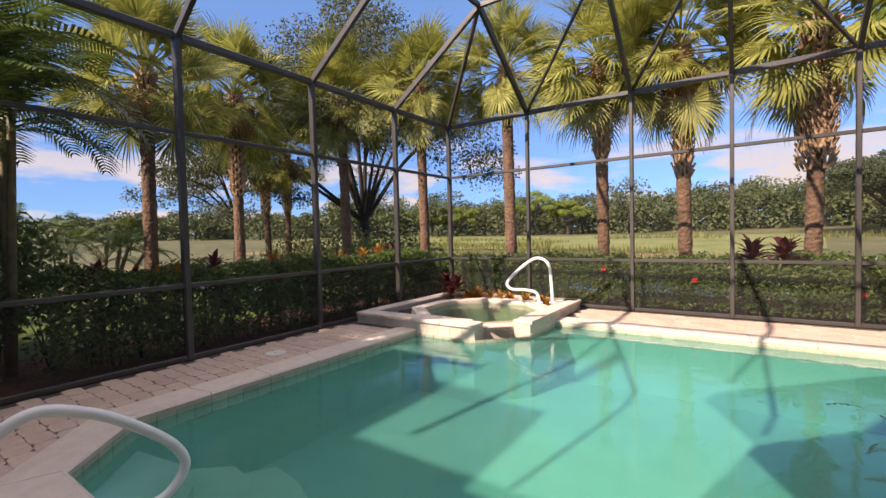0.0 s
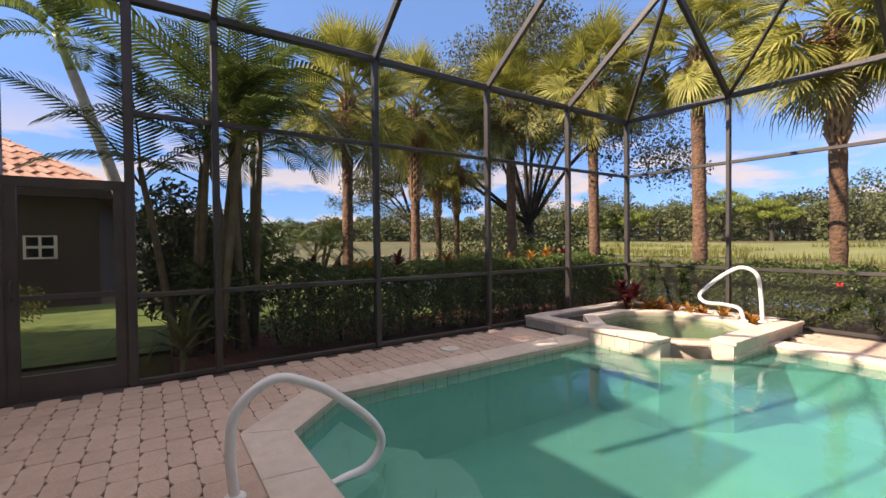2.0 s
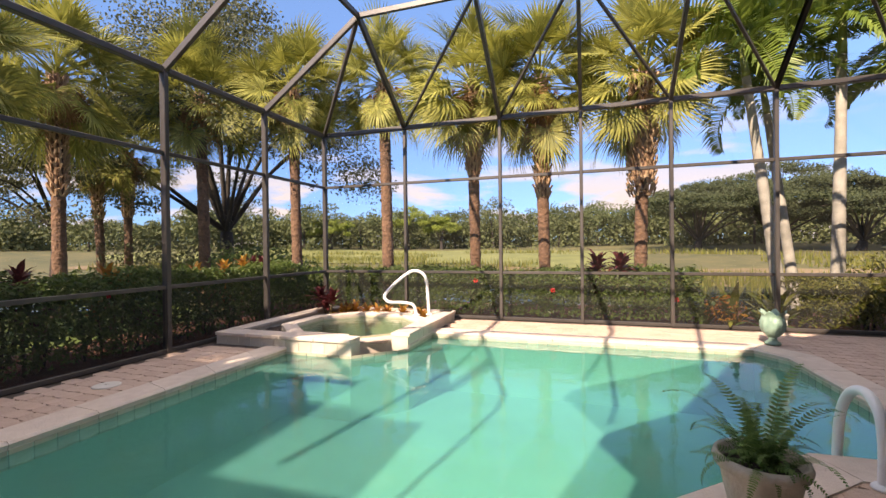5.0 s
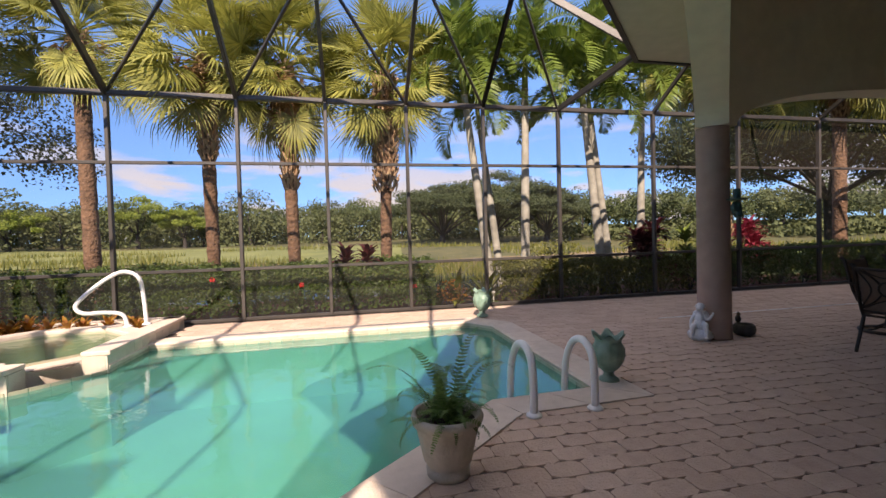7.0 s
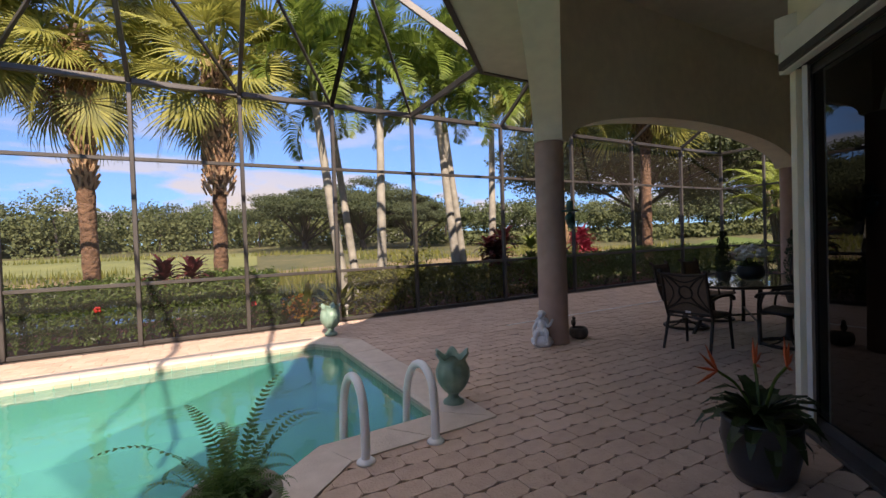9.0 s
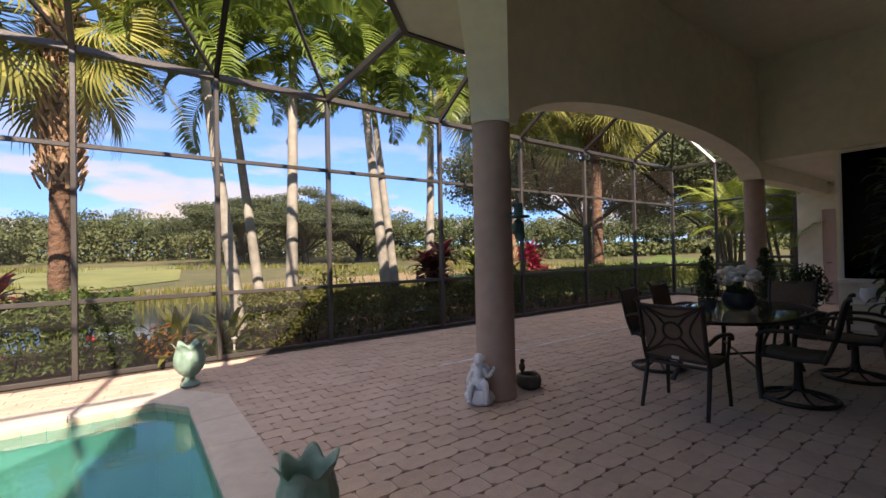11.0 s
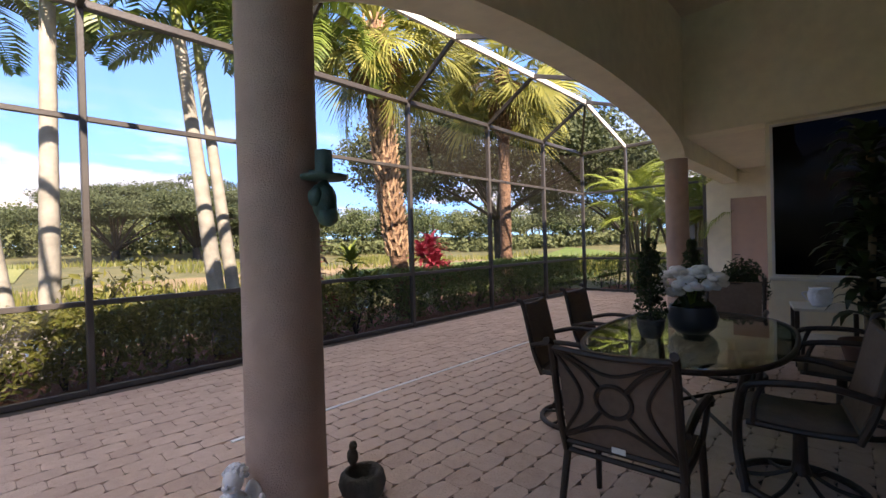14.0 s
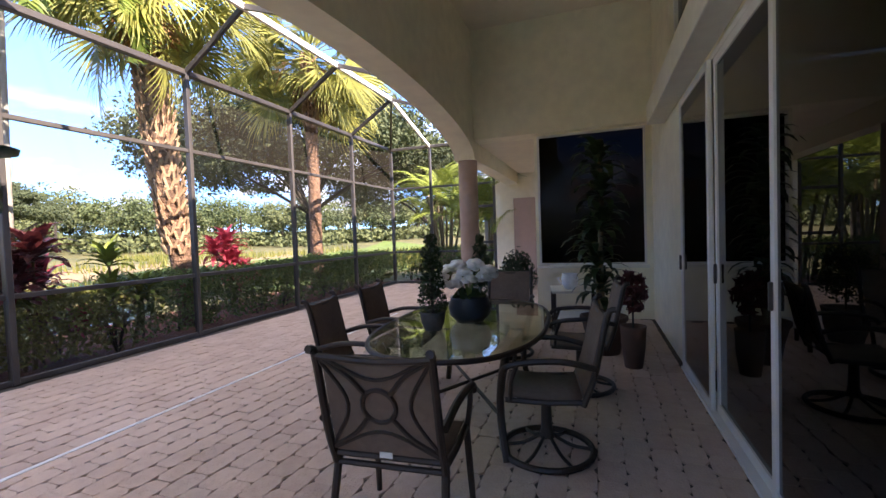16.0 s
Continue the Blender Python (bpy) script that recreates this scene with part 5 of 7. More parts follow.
def rosette(name, at, seed, leaves, length, width, material, label, category, stem=0.0, heads=1, droop=0.6, lift=(25, 80)):
    """A plant of strap leaves in one or more heads on canes."""
    rng = random.Random(seed)
    t = thing(name, label, category, at)
    for h in range(heads):
        ox, oy = (0, 0) if heads == 1 else (rng.uniform(-0.28, 0.28), rng.uniform(-0.28, 0.28))
        hz = stem * (1 if heads == 1 else rng.uniform(0.35, 1.0))
        if stem:
            part("cane", add_tube(bmesh.new(), [(ox * 0.3, oy * 0.3, -0.03), (ox * 0.7, oy * 0.7, hz * 0.5), (ox, oy, hz)], [0.02, 0.017, 0.014], 7), CANE, t)
        v, f = [], []
        for i in range(leaves):
            a = i * 2.39996 + rng.uniform(-0.2, 0.2)
            el = radians(lift[1] - (lift[1] - lift[0]) * i / leaves + rng.uniform(-8, 8))
            ln = length * rng.uniform(0.75, 1.1)
            p = Vector((ox, oy, hz - 0.12 * i / leaves * (1 if stem else 0)))
            out = Vector((math.cos(a), math.sin(a), 0))
            side = Vector((-math.sin(a), math.cos(a), 0))
            prev, pw = p, width * 0.35
            n = 5
            for k in range(1, n + 1):
                s = k / n
                e = el - droop * s * s * 1.6
                q = prev + (out * math.cos(e) + Vector((0, 0, math.sin(e)))) * ln / n
                w = width * math.sin(math.pi * min(0.97, 0.2 + 0.78 * s))
                c = len(v)
                fold = Vector((0, 0, w * 0.35))
                v += [tuple(prev - side * pw + fold * 0.6), tuple(prev), tuple(prev + side * pw + fold * 0.6), tuple(q - side * w + fold), tuple(q), tuple(q + side * w + fold)]
                f += [(c, c + 1, c + 4, c + 3), (c + 1, c + 2, c + 5, c + 4)]
                prev, pw = q, w
        place("leaves", raw_mesh("leaves", v, f, material), t)
    return t


# ---- plants: placed ----
hedge(-5.95, 1.9, -5.0, 8.9, 1.10, 27000, HEDGE_LEAF, "dense dark green hedge behind the screen", 1, 1)
hedge(-6.0, 9.35, 2.95, 10.25, 0.95, 27000, HEDGE_LEAF, "clipped green hedge behind the screen", 2, -1, 0.08)
hedge(4.35, 9.35, 8.9, 10.2, 0.82, 12000, HEDGE_GOLD, "clipped hedge with yellowish new growth", 3, -1)
hedge(9.3, 9.4, 17.4, 10.4, 0.95, 19000, HEDGE_LEAF, "clipped dark green hedge behind the screen", 4, -1)
hedge(17.3, 5.0, 18.3, 9.3, 1.0, 5000, HEDGE_LEAF, "clipped dark green hedge at the end", 5, -1)

def hibiscus(at, seed):
    rng = random.Random(seed)
    bm = bmesh.new()
    for k in range(5):
        a = k * math.tau / 5 + rng.random()
        add_blob(bm, (0.03 * math.cos(a), -0.012, 0.03 * math.sin(a)), 0.024, (1, 0.35, 1), 0.15, 1, k)
    ob = mesh_object("flower", bm, RED_PETAL, smooth=True)
    ob.matrix_basis = pose(*at)
    tagged(ob, "small red hibiscus flower in the clipped hedge", "flower", "red flowers in the hedge")


for k, at in enumerate(((0.35, 9.30, 0.55), (-1.2, 9.30, 0.72), (2.5, 9.29, 0.42), (-4.95, 4.6, 0.85))):
    hibiscus(at, k)

sabal_palm((-4.9, 12.9), (-5.0, 12.9, 6.6), 1, 0.17, 1.15, boots=0.2)
sabal_palm((-1.46, 10.4), (-1.52, 10.4, 5.2), 2, 0.125, 1.08, boots=0.4, dry=12)
sabal_palm((0.10, 10.6), (0.02, 10.5, 5.1), 3, 0.13, 1.08, boots=0.5, dry=12)
sabal_palm((2.05, 10.7), (2.15, 10.6, 5.0), 4, 0.125, 1.1, boots=0.5, fat=1.85, dry=4)
sabal_palm((10.95, 10.25), (10.30, 10.3, 5.9), 5, 0.19, 1.3, fronds=66, boots=0.78, fat=1.15, bend=(-0.12, 0, 0), dry=6)
sabal_palm((15.6, 10.9), (15.6, 10.9, 6.6), 6, 0.17, 1.5, boots=0.3, dry=10)
sabal_palm((-8.5, 4.25), (-8.5, 4.3, 4.7), 7, 0.12, 1.0, boots=0.15, dry=10)
sabal_palm((-10.6, 7.3), (-10.6, 7.3, 5.5), 8, 0.14, 1.2, boots=0.5, dry=12)
sabal_palm((-7.3, 11.6), (-7.4, 11.6, 6.2), 9, 0.15, 1.1, boots=0.2, dry=8)
sabal_palm((-9.6, 10.4), (-9.7, 10.4, 5.9), 10, 0.15, 1.2, boots=0.2, dry=9)
sabal_palm((-13.0, 10.6), (-13.0, 10.6, 4.6), 11, 0.12, 0.9, fronds=24)
sabal_palm((-13.6, 10.2), (-13.7, 10.1, 4.5), 12, 0.12, 0.9, fronds=24)
feather_palm((4.45, 10.2), (3.85, 10.4, 5.3), 1, 0.085, 1.0)
feather_palm((5.05, 11.2), (4.50, 11.3, 4.7), 2, 0.08, 0.9)
feather_palm((5.30, 10.35), (5.40, 10.3, 5.5), 3, 0.088, 1.0)
feather_palm((7.15, 9.95), (6.60, 9.95, 5.0), 4, 0.09, 1.0, 15)
feather_palm((7.40, 10.0), (6.95, 10.2, 4.6), 5, 0.078, 0.9, 11)
feather_palm((8.20, 10.1), (8.35, 10.1, 5.2), 6, 0.08, 1.0)
feather_palm((-11.5, 0.65), (-11.5, -1.05, 6.0), 7, 0.12, 1.0, 9, bend=(0, 0.08, 0))
areca_clump((-5.75, 0.95), 1, 4, 3.3)
areca_clump((-6.2, 1.75), 2, 6, 3.9)
areca_clump((-6.6, 1.0), 3, 2, 3.6)
areca_clump((-9.5, 3.6), 4, 7, 1.5, 0.55)
areca_clump((-10.8, 2.6), 5, 6, 1.5, 0.6)
areca_clump((18.8, 6.6), 6, 10, 2.6, 1.0, ARECA_SUNNY)
areca_clump((19.3, 8.2), 7, 9, 3.0, 1.0, ARECA_SUNNY)
areca_clump((18.2, 5.2), 8, 8, 2.6, 1.0, ARECA_SUNNY)

broadleaf((-12.2, 13.8), 11.8, 5.4, 1, OAK_LEAF, OAK_BARK, "wide dark live oak behind the palms", 56000, 0.115, 0.8, 0.25, 0.26, "oak_tree", 80)
broadleaf((-15.0, 9.5), 6.0, 3.2, 2, OAK_LEAF, OAK_BARK, "small dark oak by the pond", 16000, 0.10, 0.5, 0.48, 0.12, "oak_tree", 30)
broadleaf((23.0, 16.5), 9.6, 7.5, 3, FAR_DARK, OAK_BARK, "dark oak with drooping limbs", 64000, 0.19, 0.7, 0.36, 0.24, "oak_tree", 85, 0.4)
broadleaf((29.0, 12.5), 7.5, 5.0, 4, OAK_LEAF, OAK_BARK, "dark oak by the neighbouring house", 24000, 0.14, 0.6, 0.3, 0.22, "oak_tree", 40)
for i, (x, y, h, s) in enumerate(((15.5, 68, 10.0, 9), (24, 66, 11.0, 10), (31, 63, 8.5, 7))):
    broadleaf((x, y), h, s, 20 + i, FAR_DARK, OAK_BARK, "dark flat-topped spreading tree across the course", 42000, 0.25, 0.75, 0.15, 0.5, "spreading_tree", 80, 0.35)
for i, (x, y, h, s) in enumerate(((-31, 76, 8.0, 4.5), (-25, 78, 6.5, 3.6), (-44, 70, 6.0, 4))):
    broadleaf((x, y), h, s, 40 + i, FAR_LIME, OAK_BARK, "round lime-green tree across the fairway", 11000, 0.24, 0.5, 0.25, 0.3, "lime_tree", 30)


def woods():
    """The belt of trees that closes the course: round crowns of uneven clumps on bare trunks."""
    rng = np.random.default_rng(77)
    pts, face, tone, scrub = [], [], [], []
    bm = bmesh.new()
    for i in range(250):
        a = radians(-32 + 232 * i / 249 + rng.uniform(-0.7, 0.7))
        east, west = a < radians(60), a > radians(140)
        d = rng.uniform(66, 105) if east else rng.uniform(95, 140) if west else rng.uniform(80, 112)
        x, y = 2 + d * math.cos(a), 3 + d * math.sin(a)
        g = ground_height(x, y)
        h = rng.uniform(5.0, 8.2) if east else rng.uniform(3.4, 6.2) if west else rng.uniform(4.6, 9.0)
        add_tube(bm, [(x, y, g - 0.2), (x + rng.uniform(-.5, .5), y, g + h * 0.6)], [0.22, 0.10], 5, False)
        clumps = 15
        o = rng.normal(size=(clumps, 3))
        o /= np.linalg.norm(o, axis=1, keepdims=True)
        o *= [h * rng.uniform(0.34, 0.62), h * 0.45, h * rng.uniform(0.22, 0.32)]
        q = rng.normal(size=(clumps, 85, 3))
        q /= np.linalg.norm(q, axis=2, keepdims=True)
        q *= h * rng.uniform(0.14, 0.26, (clumps, 1, 1)) * rng.random((clumps, 85, 1)) ** 0.4
        pts.append((o[:, None, :] + q * [1, 1, 0.75] + [x, y, g + h * 0.66]).reshape(-1, 3))
        face.append((q * 0.5 + [0, 0, 0.5]).reshape(-1, 3))
        low = rng.uniform([-4.5, -4, 0], [4.5, 4, 1], (420, 3))       # undergrowth at the foot of the belt
        low[:, 2] = h * (0.25 if east else 0.80) * low[:, 2]
        scrub.append(low + [x, y, g])
        tone.append(np.full(clumps * 85 * 2, rng.choice([0, 0, 0, 1, 1, 2] if not east else [0, 0, 0, 1, 2])))
    v, f = leaf_mass(np.concatenate(pts), np.concatenate(face), 0.36, 78, 0.8, 0.8)
    data = raw_mesh("woods", v, f, FAR_LEAF)
    data.materials.append(SAGE_LEAF)
    data.materials.append(FAR_DARK)
    data.polygons.foreach_set("material_index", np.concatenate(tone).astype(np.int32))
    w = place("woods", data)
    tagged(w, "belt of mixed trees across the golf course", "woods", kind="stuff")
    part("trunks", bm, OAK_BARK, w)["kind"] = "stuff"
    low = np.concatenate(scrub)
    v, f = leaf_mass(low, np.tile([0.0, -0.5, 0.6], (len(low), 1)), 0.62, 79, 0.8, 0.8)
    u = place("undergrowth", raw_mesh("undergrowth", v, f, FAR_LEAF), w)
    u["kind"] = "stuff"


woods()


def reeds():
    """Tall grass along the water."""
    rng = random.Random(31)
    v, f = [], []
    for i in range(26000):
        s = rng.random()
        x = -40 + 92 * s
        far = i > 9000
        y = 27.5 - 12 * min(1, s * 1.27) ** 2 + (rng.gauss(0, 1.6) + 8 * rng.random() ** 2 if not far else rng.uniform(2, 34))
        if far and noise.noise(Vector((x * 0.07, y * 0.16, 4))) < 0.08:
            continue
        g = ground_height(x, y) + 0.03
        h = rng.uniform(0.3, 0.8)
        a = rng.uniform(0, math.tau)
        lean = Vector((rng.gauss(0, 0.15), rng.gauss(0, 0.15), 1)) * h
        sd = Vector((math.cos(a), math.sin(a), 0)) * 0.06
        p = Vector((x, y, g))
        n = len(v)
        v += [tuple(p - sd), tuple(p + sd), tuple(p + lean)]
        f.append((n, n + 1, n + 2))
    w = place("reeds", raw_mesh("reeds", v, f, HEDGE_GOLD))
    tagged(w, "tall yellow-green grass along the pond", "grass", kind="stuff")


reeds()
rosette("cordyline", (12.55, 11.0, -0.1), 1, 34, 0.58, 0.065, RED_LEAF, "bright red cordyline on tall canes", "shrub", 1.55, 6, 0.7, (5, 80))
rosette("cordyline", (8.25, 9.75, -0.1), 2, 26, 0.56, 0.085, DARK_RED_LEAF, "dark red cordyline on canes", "shrub", 1.55, 5, 0.7, (5, 80))
rosette("cordyline", (8.6, 10.0, -0.1), 22, 24, 0.50, 0.05, RED_LEAF, "red cordyline on canes", "shrub", 1.2, 3, 0.7, (5, 80))
rosette("dracaena", (9.35, 9.7, -0.1), 3, 24, 0.44, 0.055, FAR_LIME, "yellow-green dracaena on thin canes", "shrub", 1.5, 4, 0.6, (10, 80))
rosette("bird_of_paradise", (3.45, 9.6, -0.1), 5, 16, 1.0, 0.07, HEDGE_GOLD, "yellow-green strap-leaved plant behind the screen", "plant", 0, 1, 0.5, (30, 85))
rosette("bird_of_paradise", (3.9, 9.45, -0.1), 6, 14, 0.7, 0.05, HEDGE_LEAF, "green strap-leaved plant behind the screen", "plant", 0, 1, 0.8, (20, 80))
rosette("bird_of_paradise", (4.15, 9.75, -0.1), 15, 18, 1.05, 0.06, HEDGE_GOLD, "yellow-green strap-leaved plant behind the screen", "plant", 0, 1, 0.7, (25, 85))
rosette("bird_of_paradise", (3.05, 9.7, -0.1), 16, 16, 0.95, 0.055, HEDGE_LEAF, "green strap-leaved plant behind the screen", "plant", 0, 1, 0.7, (25, 85))
rosette("bromeliad", (4.75, 9.28, -0.1), 7, 16, 0.34, 0.03, HEDGE_GOLD, "small strap-leaved plant in the mulch", "plant", 0, 1, 0.9, (10, 80))
rosette("ti_plant", (1.33, 9.75, -0.1), 8, 24, 0.45, 0.06, DARK_RED_LEAF, "dark red ti plant above the hedge", "shrub", 1.32, 3, 0.6, (10, 80))
rosette("ti_plant", (-4.1, 8.35, 0.07), 9, 20, 0.34, 0.05, DARK_RED_LEAF, "dark red ti plant in the corner planter", "plant", 0.5, 3, 0.5, (10, 80))
rosette("palm_seedling", (-5.15, 0.85, -0.1), 10, 14, 0.95, 0.035, HEDGE_GOLD, "young yellow-green palm by the door", "plant", 0.35, 1, 1.0, (20, 80))
for i, (x, y) in enumerate(((-3.75, 8.40), (-3.35, 8.45), (-2.95, 8.44), (-2.55, 8.46), (-2.15, 8.40))):
    rosette("croton", (x, y, 0.07), 30 + i, 22, 0.24, 0.035, CROTON, "orange and yellow croton in the spa planter", "plant", 0.12 if i < 3 else 0.05, 2, 0.4, (5, 75))


for i, (x, y, red) in enumerate(((-5.45, 2.6, 1), (-5.35, 3.3, 0), (-5.5, 4.0, 1), (-5.4, 5.0, 0), (-5.5, 5.7, 1), (-5.4, 6.5, 0), (-5.35, 7.2, 0), (-5.5, 7.9, 1))):
    rosette("croton", (x, y, -0.08), 60 + i, 16, 0.26, 0.04, DARK_RED_LEAF if red else CROTON, "dark red croton growing up through the hedge" if red else "orange and yellow croton growing up through the hedge", "shrub", 1.22, 4, 0.4, (5, 75))


def shrub(at, r, h, seed, material, label, count=700, size=0.08):
    rng = random.Random(seed)
    t = thing("shrub", label, "shrub", at)
    bm = bmesh.new()
    for _ in range(9):
        a = rng.uniform(0, math.tau)
        tip = (r * 0.8 * math.cos(a), r * 0.8 * math.sin(a), h * rng.uniform(0.5, 0.95))
        add_tube(bm, smooth_line([(0, 0, -0.02), (tip[0] * 0.4, tip[1] * 0.4, tip[2] * 0.6), tip], 3), [0.014, 0.012, 0.01, 0.008, 0.007, 0.005, 0.004], 5, False)
    part("stems", bm, OAK_BARK, t)
    pts = []
    for _ in range(count):
        d = Vector((rng.gauss(0, 1), rng.gauss(0, 1), rng.gauss(0, 1))).normalized() * rng.random() ** 0.35
        pts.append(((d.x * r, d.y * r, h * 0.55 + d.z * h * 0.45), (d.x, d.y, 0.6)))
    v, f = leaf_cloud(pts, size, rng)
    place("foliage", raw_mesh("foliage", v, f, material), t)["kind"] = "stuff"


shrub((6.3, 10.5, -0.1), 0.5, 1.55, 1, HEDGE_GOLD, "loose leafy shrub above the hedge", 260, 0.12)
shrub((5.7, 10.3, -0.1), 0.45, 1.35, 2, HEDGE_GOLD, "loose leafy shrub above the hedge", 220, 0.12)
shrub((3.3, 9.5, -0.1), 0.35, 0.6, 3, CROTON, "reddish leafy shrub behind the screen", 260, 0.08)
shrub((9.1, 9.5, -0.1), 0.35, 0.9, 4, HEDGE_GOLD, "thin leafy shrub behind the screen", 260, 0.09)
shrub((-9.9, -1.6, -0.1), 0.6, 0.9, 5, HEDGE_GOLD, "yellow-green shrub by the neighbouring house", 600, 0.09)
shrub((-9.0, 1.2, -0.1), 1.0, 1.6, 6, HEDGE_LEAF, "green shrub on the lawn", 1200, 0.11)
shrub((-7.6, 1.75, -0.1), 1.0, 2.2, 12, HEDGE_LEAF, "dark shrub behind the areca palms", 2600, 0.13)
shrub((-7.3, 0.85, -0.1), 0.75, 2.6, 13, OAK_LEAF, "dark tall shrub behind the areca palms", 3000, 0.12)
shrub((-6.1, 1.35, -0.1), 0.6, 1.5, 14, HEDGE_LEAF, "dark leafy shrub at the foot of the areca palms", 1800, 0.11)
shrub((-7.8, 6.5, -0.1), 1.2, 1.25, 7, HEDGE_LEAF, "green shrub behind the hedge", 1500, 0.12)
shrub((-9.5, 12.2, -0.2), 2.2, 1.7, 8, HEDGE_LEAF, "broad green shrub behind the palms", 2600, 0.16)
shrub((-12.5, 12.0, -0.2), 2.4, 2.2, 9, OAK_LEAF, "broad dark shrub under the oak", 2600, 0.16)


# ---- neighbouring houses ----
def neighbour(at, turn, w, d, wall, rise, label):
    t = thing("house", label, "house", at, turn)
    part("wall", box_bm((0, 0, 0), (w, d, wall)), WALL_SHADED, t, "stucco walls with the eave shade put into their brown")
    o = 0.6
    a, b, c, e = (-o, -o), (w + o, -o), (w + o, d + o), (-o, d + o)
    r = d / 2 + o
    bm = bmesh.new()
    q = [bm.verts.new((*p, wall + 0.05)) for p in (a, b, c, e)]
    r0, r1 = bm.verts.new((r, d / 2, wall + rise)), bm.verts.new((w - r, d / 2, wall + rise))
    for face in ((q[0], q[1], r1, r0), (q[1], q[2], r1), (q[2], q[3], r0, r1), (q[3], q[0], r0)):
        bm.faces.new(face)
    bm.faces.new((q[3], q[2], q[1], q[0]))
    roof = part("roof", bm, ROOF_TILE, t, "weathered clay tile roof")
    # barrel tiles in courses on the slopes that face the garden
    tiles = bmesh.new()
    def course(p0, p1, top0, top1):
        p0, p1, top0, top1 = map(Vector, (p0, p1, top0, top1))
        n_up = 16
        for k in range(n_up):
            s = k / n_up
            l0, l1 = p0.lerp(top0, s), p1.lerp(top1, s)
            m0, m1 = p0.lerp(top0, (k + 1.15) / n_up), p1.lerp(top1, (k + 1.15) / n_up)
            cnt = max(1, int((l1 - l0).length / 0.30))
            nrm = (l1 - l0).cross(m0 - l0).normalized()
            for j in range(cnt):
                a0, a1 = l0.lerp(l1, (j + 0.1) / cnt), l0.lerp(l1, (j + 0.9) / cnt)
                b0, b1 = m0.lerp(m1, (j + 0.1) / cnt), m0.lerp(m1, (j + 0.9) / cnt)
                lift = nrm * 0.09
                vs = [tiles.verts.new(x) for x in (a0 + nrm * .02, (a0 + a1) / 2 + lift, a1 + nrm * .02, b0, (b0 + b1) / 2 + lift * 0.6, b1)]
                tiles.faces.new((vs[0], vs[1], vs[4], vs[3]))
                tiles.faces.new((vs[1], vs[2], vs[5], vs[4]))
                tiles.faces.new((vs[0], vs[2], vs[1]))
    z = wall + 0.05
    course((w + o, -o, z), (w + o, d + o, z), (w - r, d / 2, wall + rise), (w - r, d / 2, wall + rise))
    course((-o, -o, z), (w + o, -o, z), (r, d / 2, wall + rise), (w - r, d / 2, wall + rise))
    course((w + o, d + o, z), (-o, d + o, z), (w - r, d / 2, wall + rise), (r, d / 2, wall + rise))
    tob = part("roof_tiles", tiles, ROOF_TILE, roof)
    tob["kind"] = "stuff"
    part("fascia", add_box(add_box(bmesh.new(), (w + o - 0.02, -o, wall - 0.14), (w + o + 0.03, d + o, wall + 0.06)), (-o, d + o - 0.02, wall - 0.14), (w + o - 0.03, d + o + 0.03, wall + 0.06)), FASCIA, t, "dark brown fascia")
    for k, y in enumerate((d * 0.35, d * 0.75)):
        win = part("window", box_bm((w - 0.02, y - 0.55, 0.95), (w + 0.04, y + 0.55, 2.2), bevel=0.01), TRIM, t, "pale framed window")
        part("pane", box_bm((w + 0.041, y - 0.47, 1.03), (w + 0.05, y + 0.47, 2.12)), DARK_GLASS, win)
    return t


nb = neighbour((-26.0, -12.2, -0.15), 0, 12.0, 11.6, 2.95, 3.7, "neighbouring tan stucco house with a clay tile roof")
# a small four-pane window with arched lights
lat = part("lattice_window", box_bm((12.0, 10.1, 1.25), (12.05, 10.75, 1.85)), TRIM, nb, "square window with four white lights")
for yy in (10.16, 10.45):
    for zz in (1.30, 1.59):
        part("pane", box_bm((12.051, yy, zz), (12.06, yy + 0.23, zz + 0.22)), DARK_GLASS, lat)
neighbour((40.0, 12.0, 0.1), 200, 13.0, 10.0, 2.7, 2.0, "distant tan house with a pale tile roof")
# ---- pool fittings ----
def hand_rail(name, pts, r, label, feet=()):
    t = thing(name, label, "handrail", pts[0])
    o = Vector(pts[0])
    part("tube", add_tube(bmesh.new(), smooth_line([Vector(p) - o for p in pts], 8), r, 14), RAIL_WHITE, t, "", True)
    for q in feet:
        part("escutcheon", add_lathe(bmesh.new(), [(0.062, 0), (0.060, 0.012), (0.045, 0.024), (r + 0.002, 0.028)], 20), RAIL_WHITE, t, "", True).location = Vector(q) - o
    return t


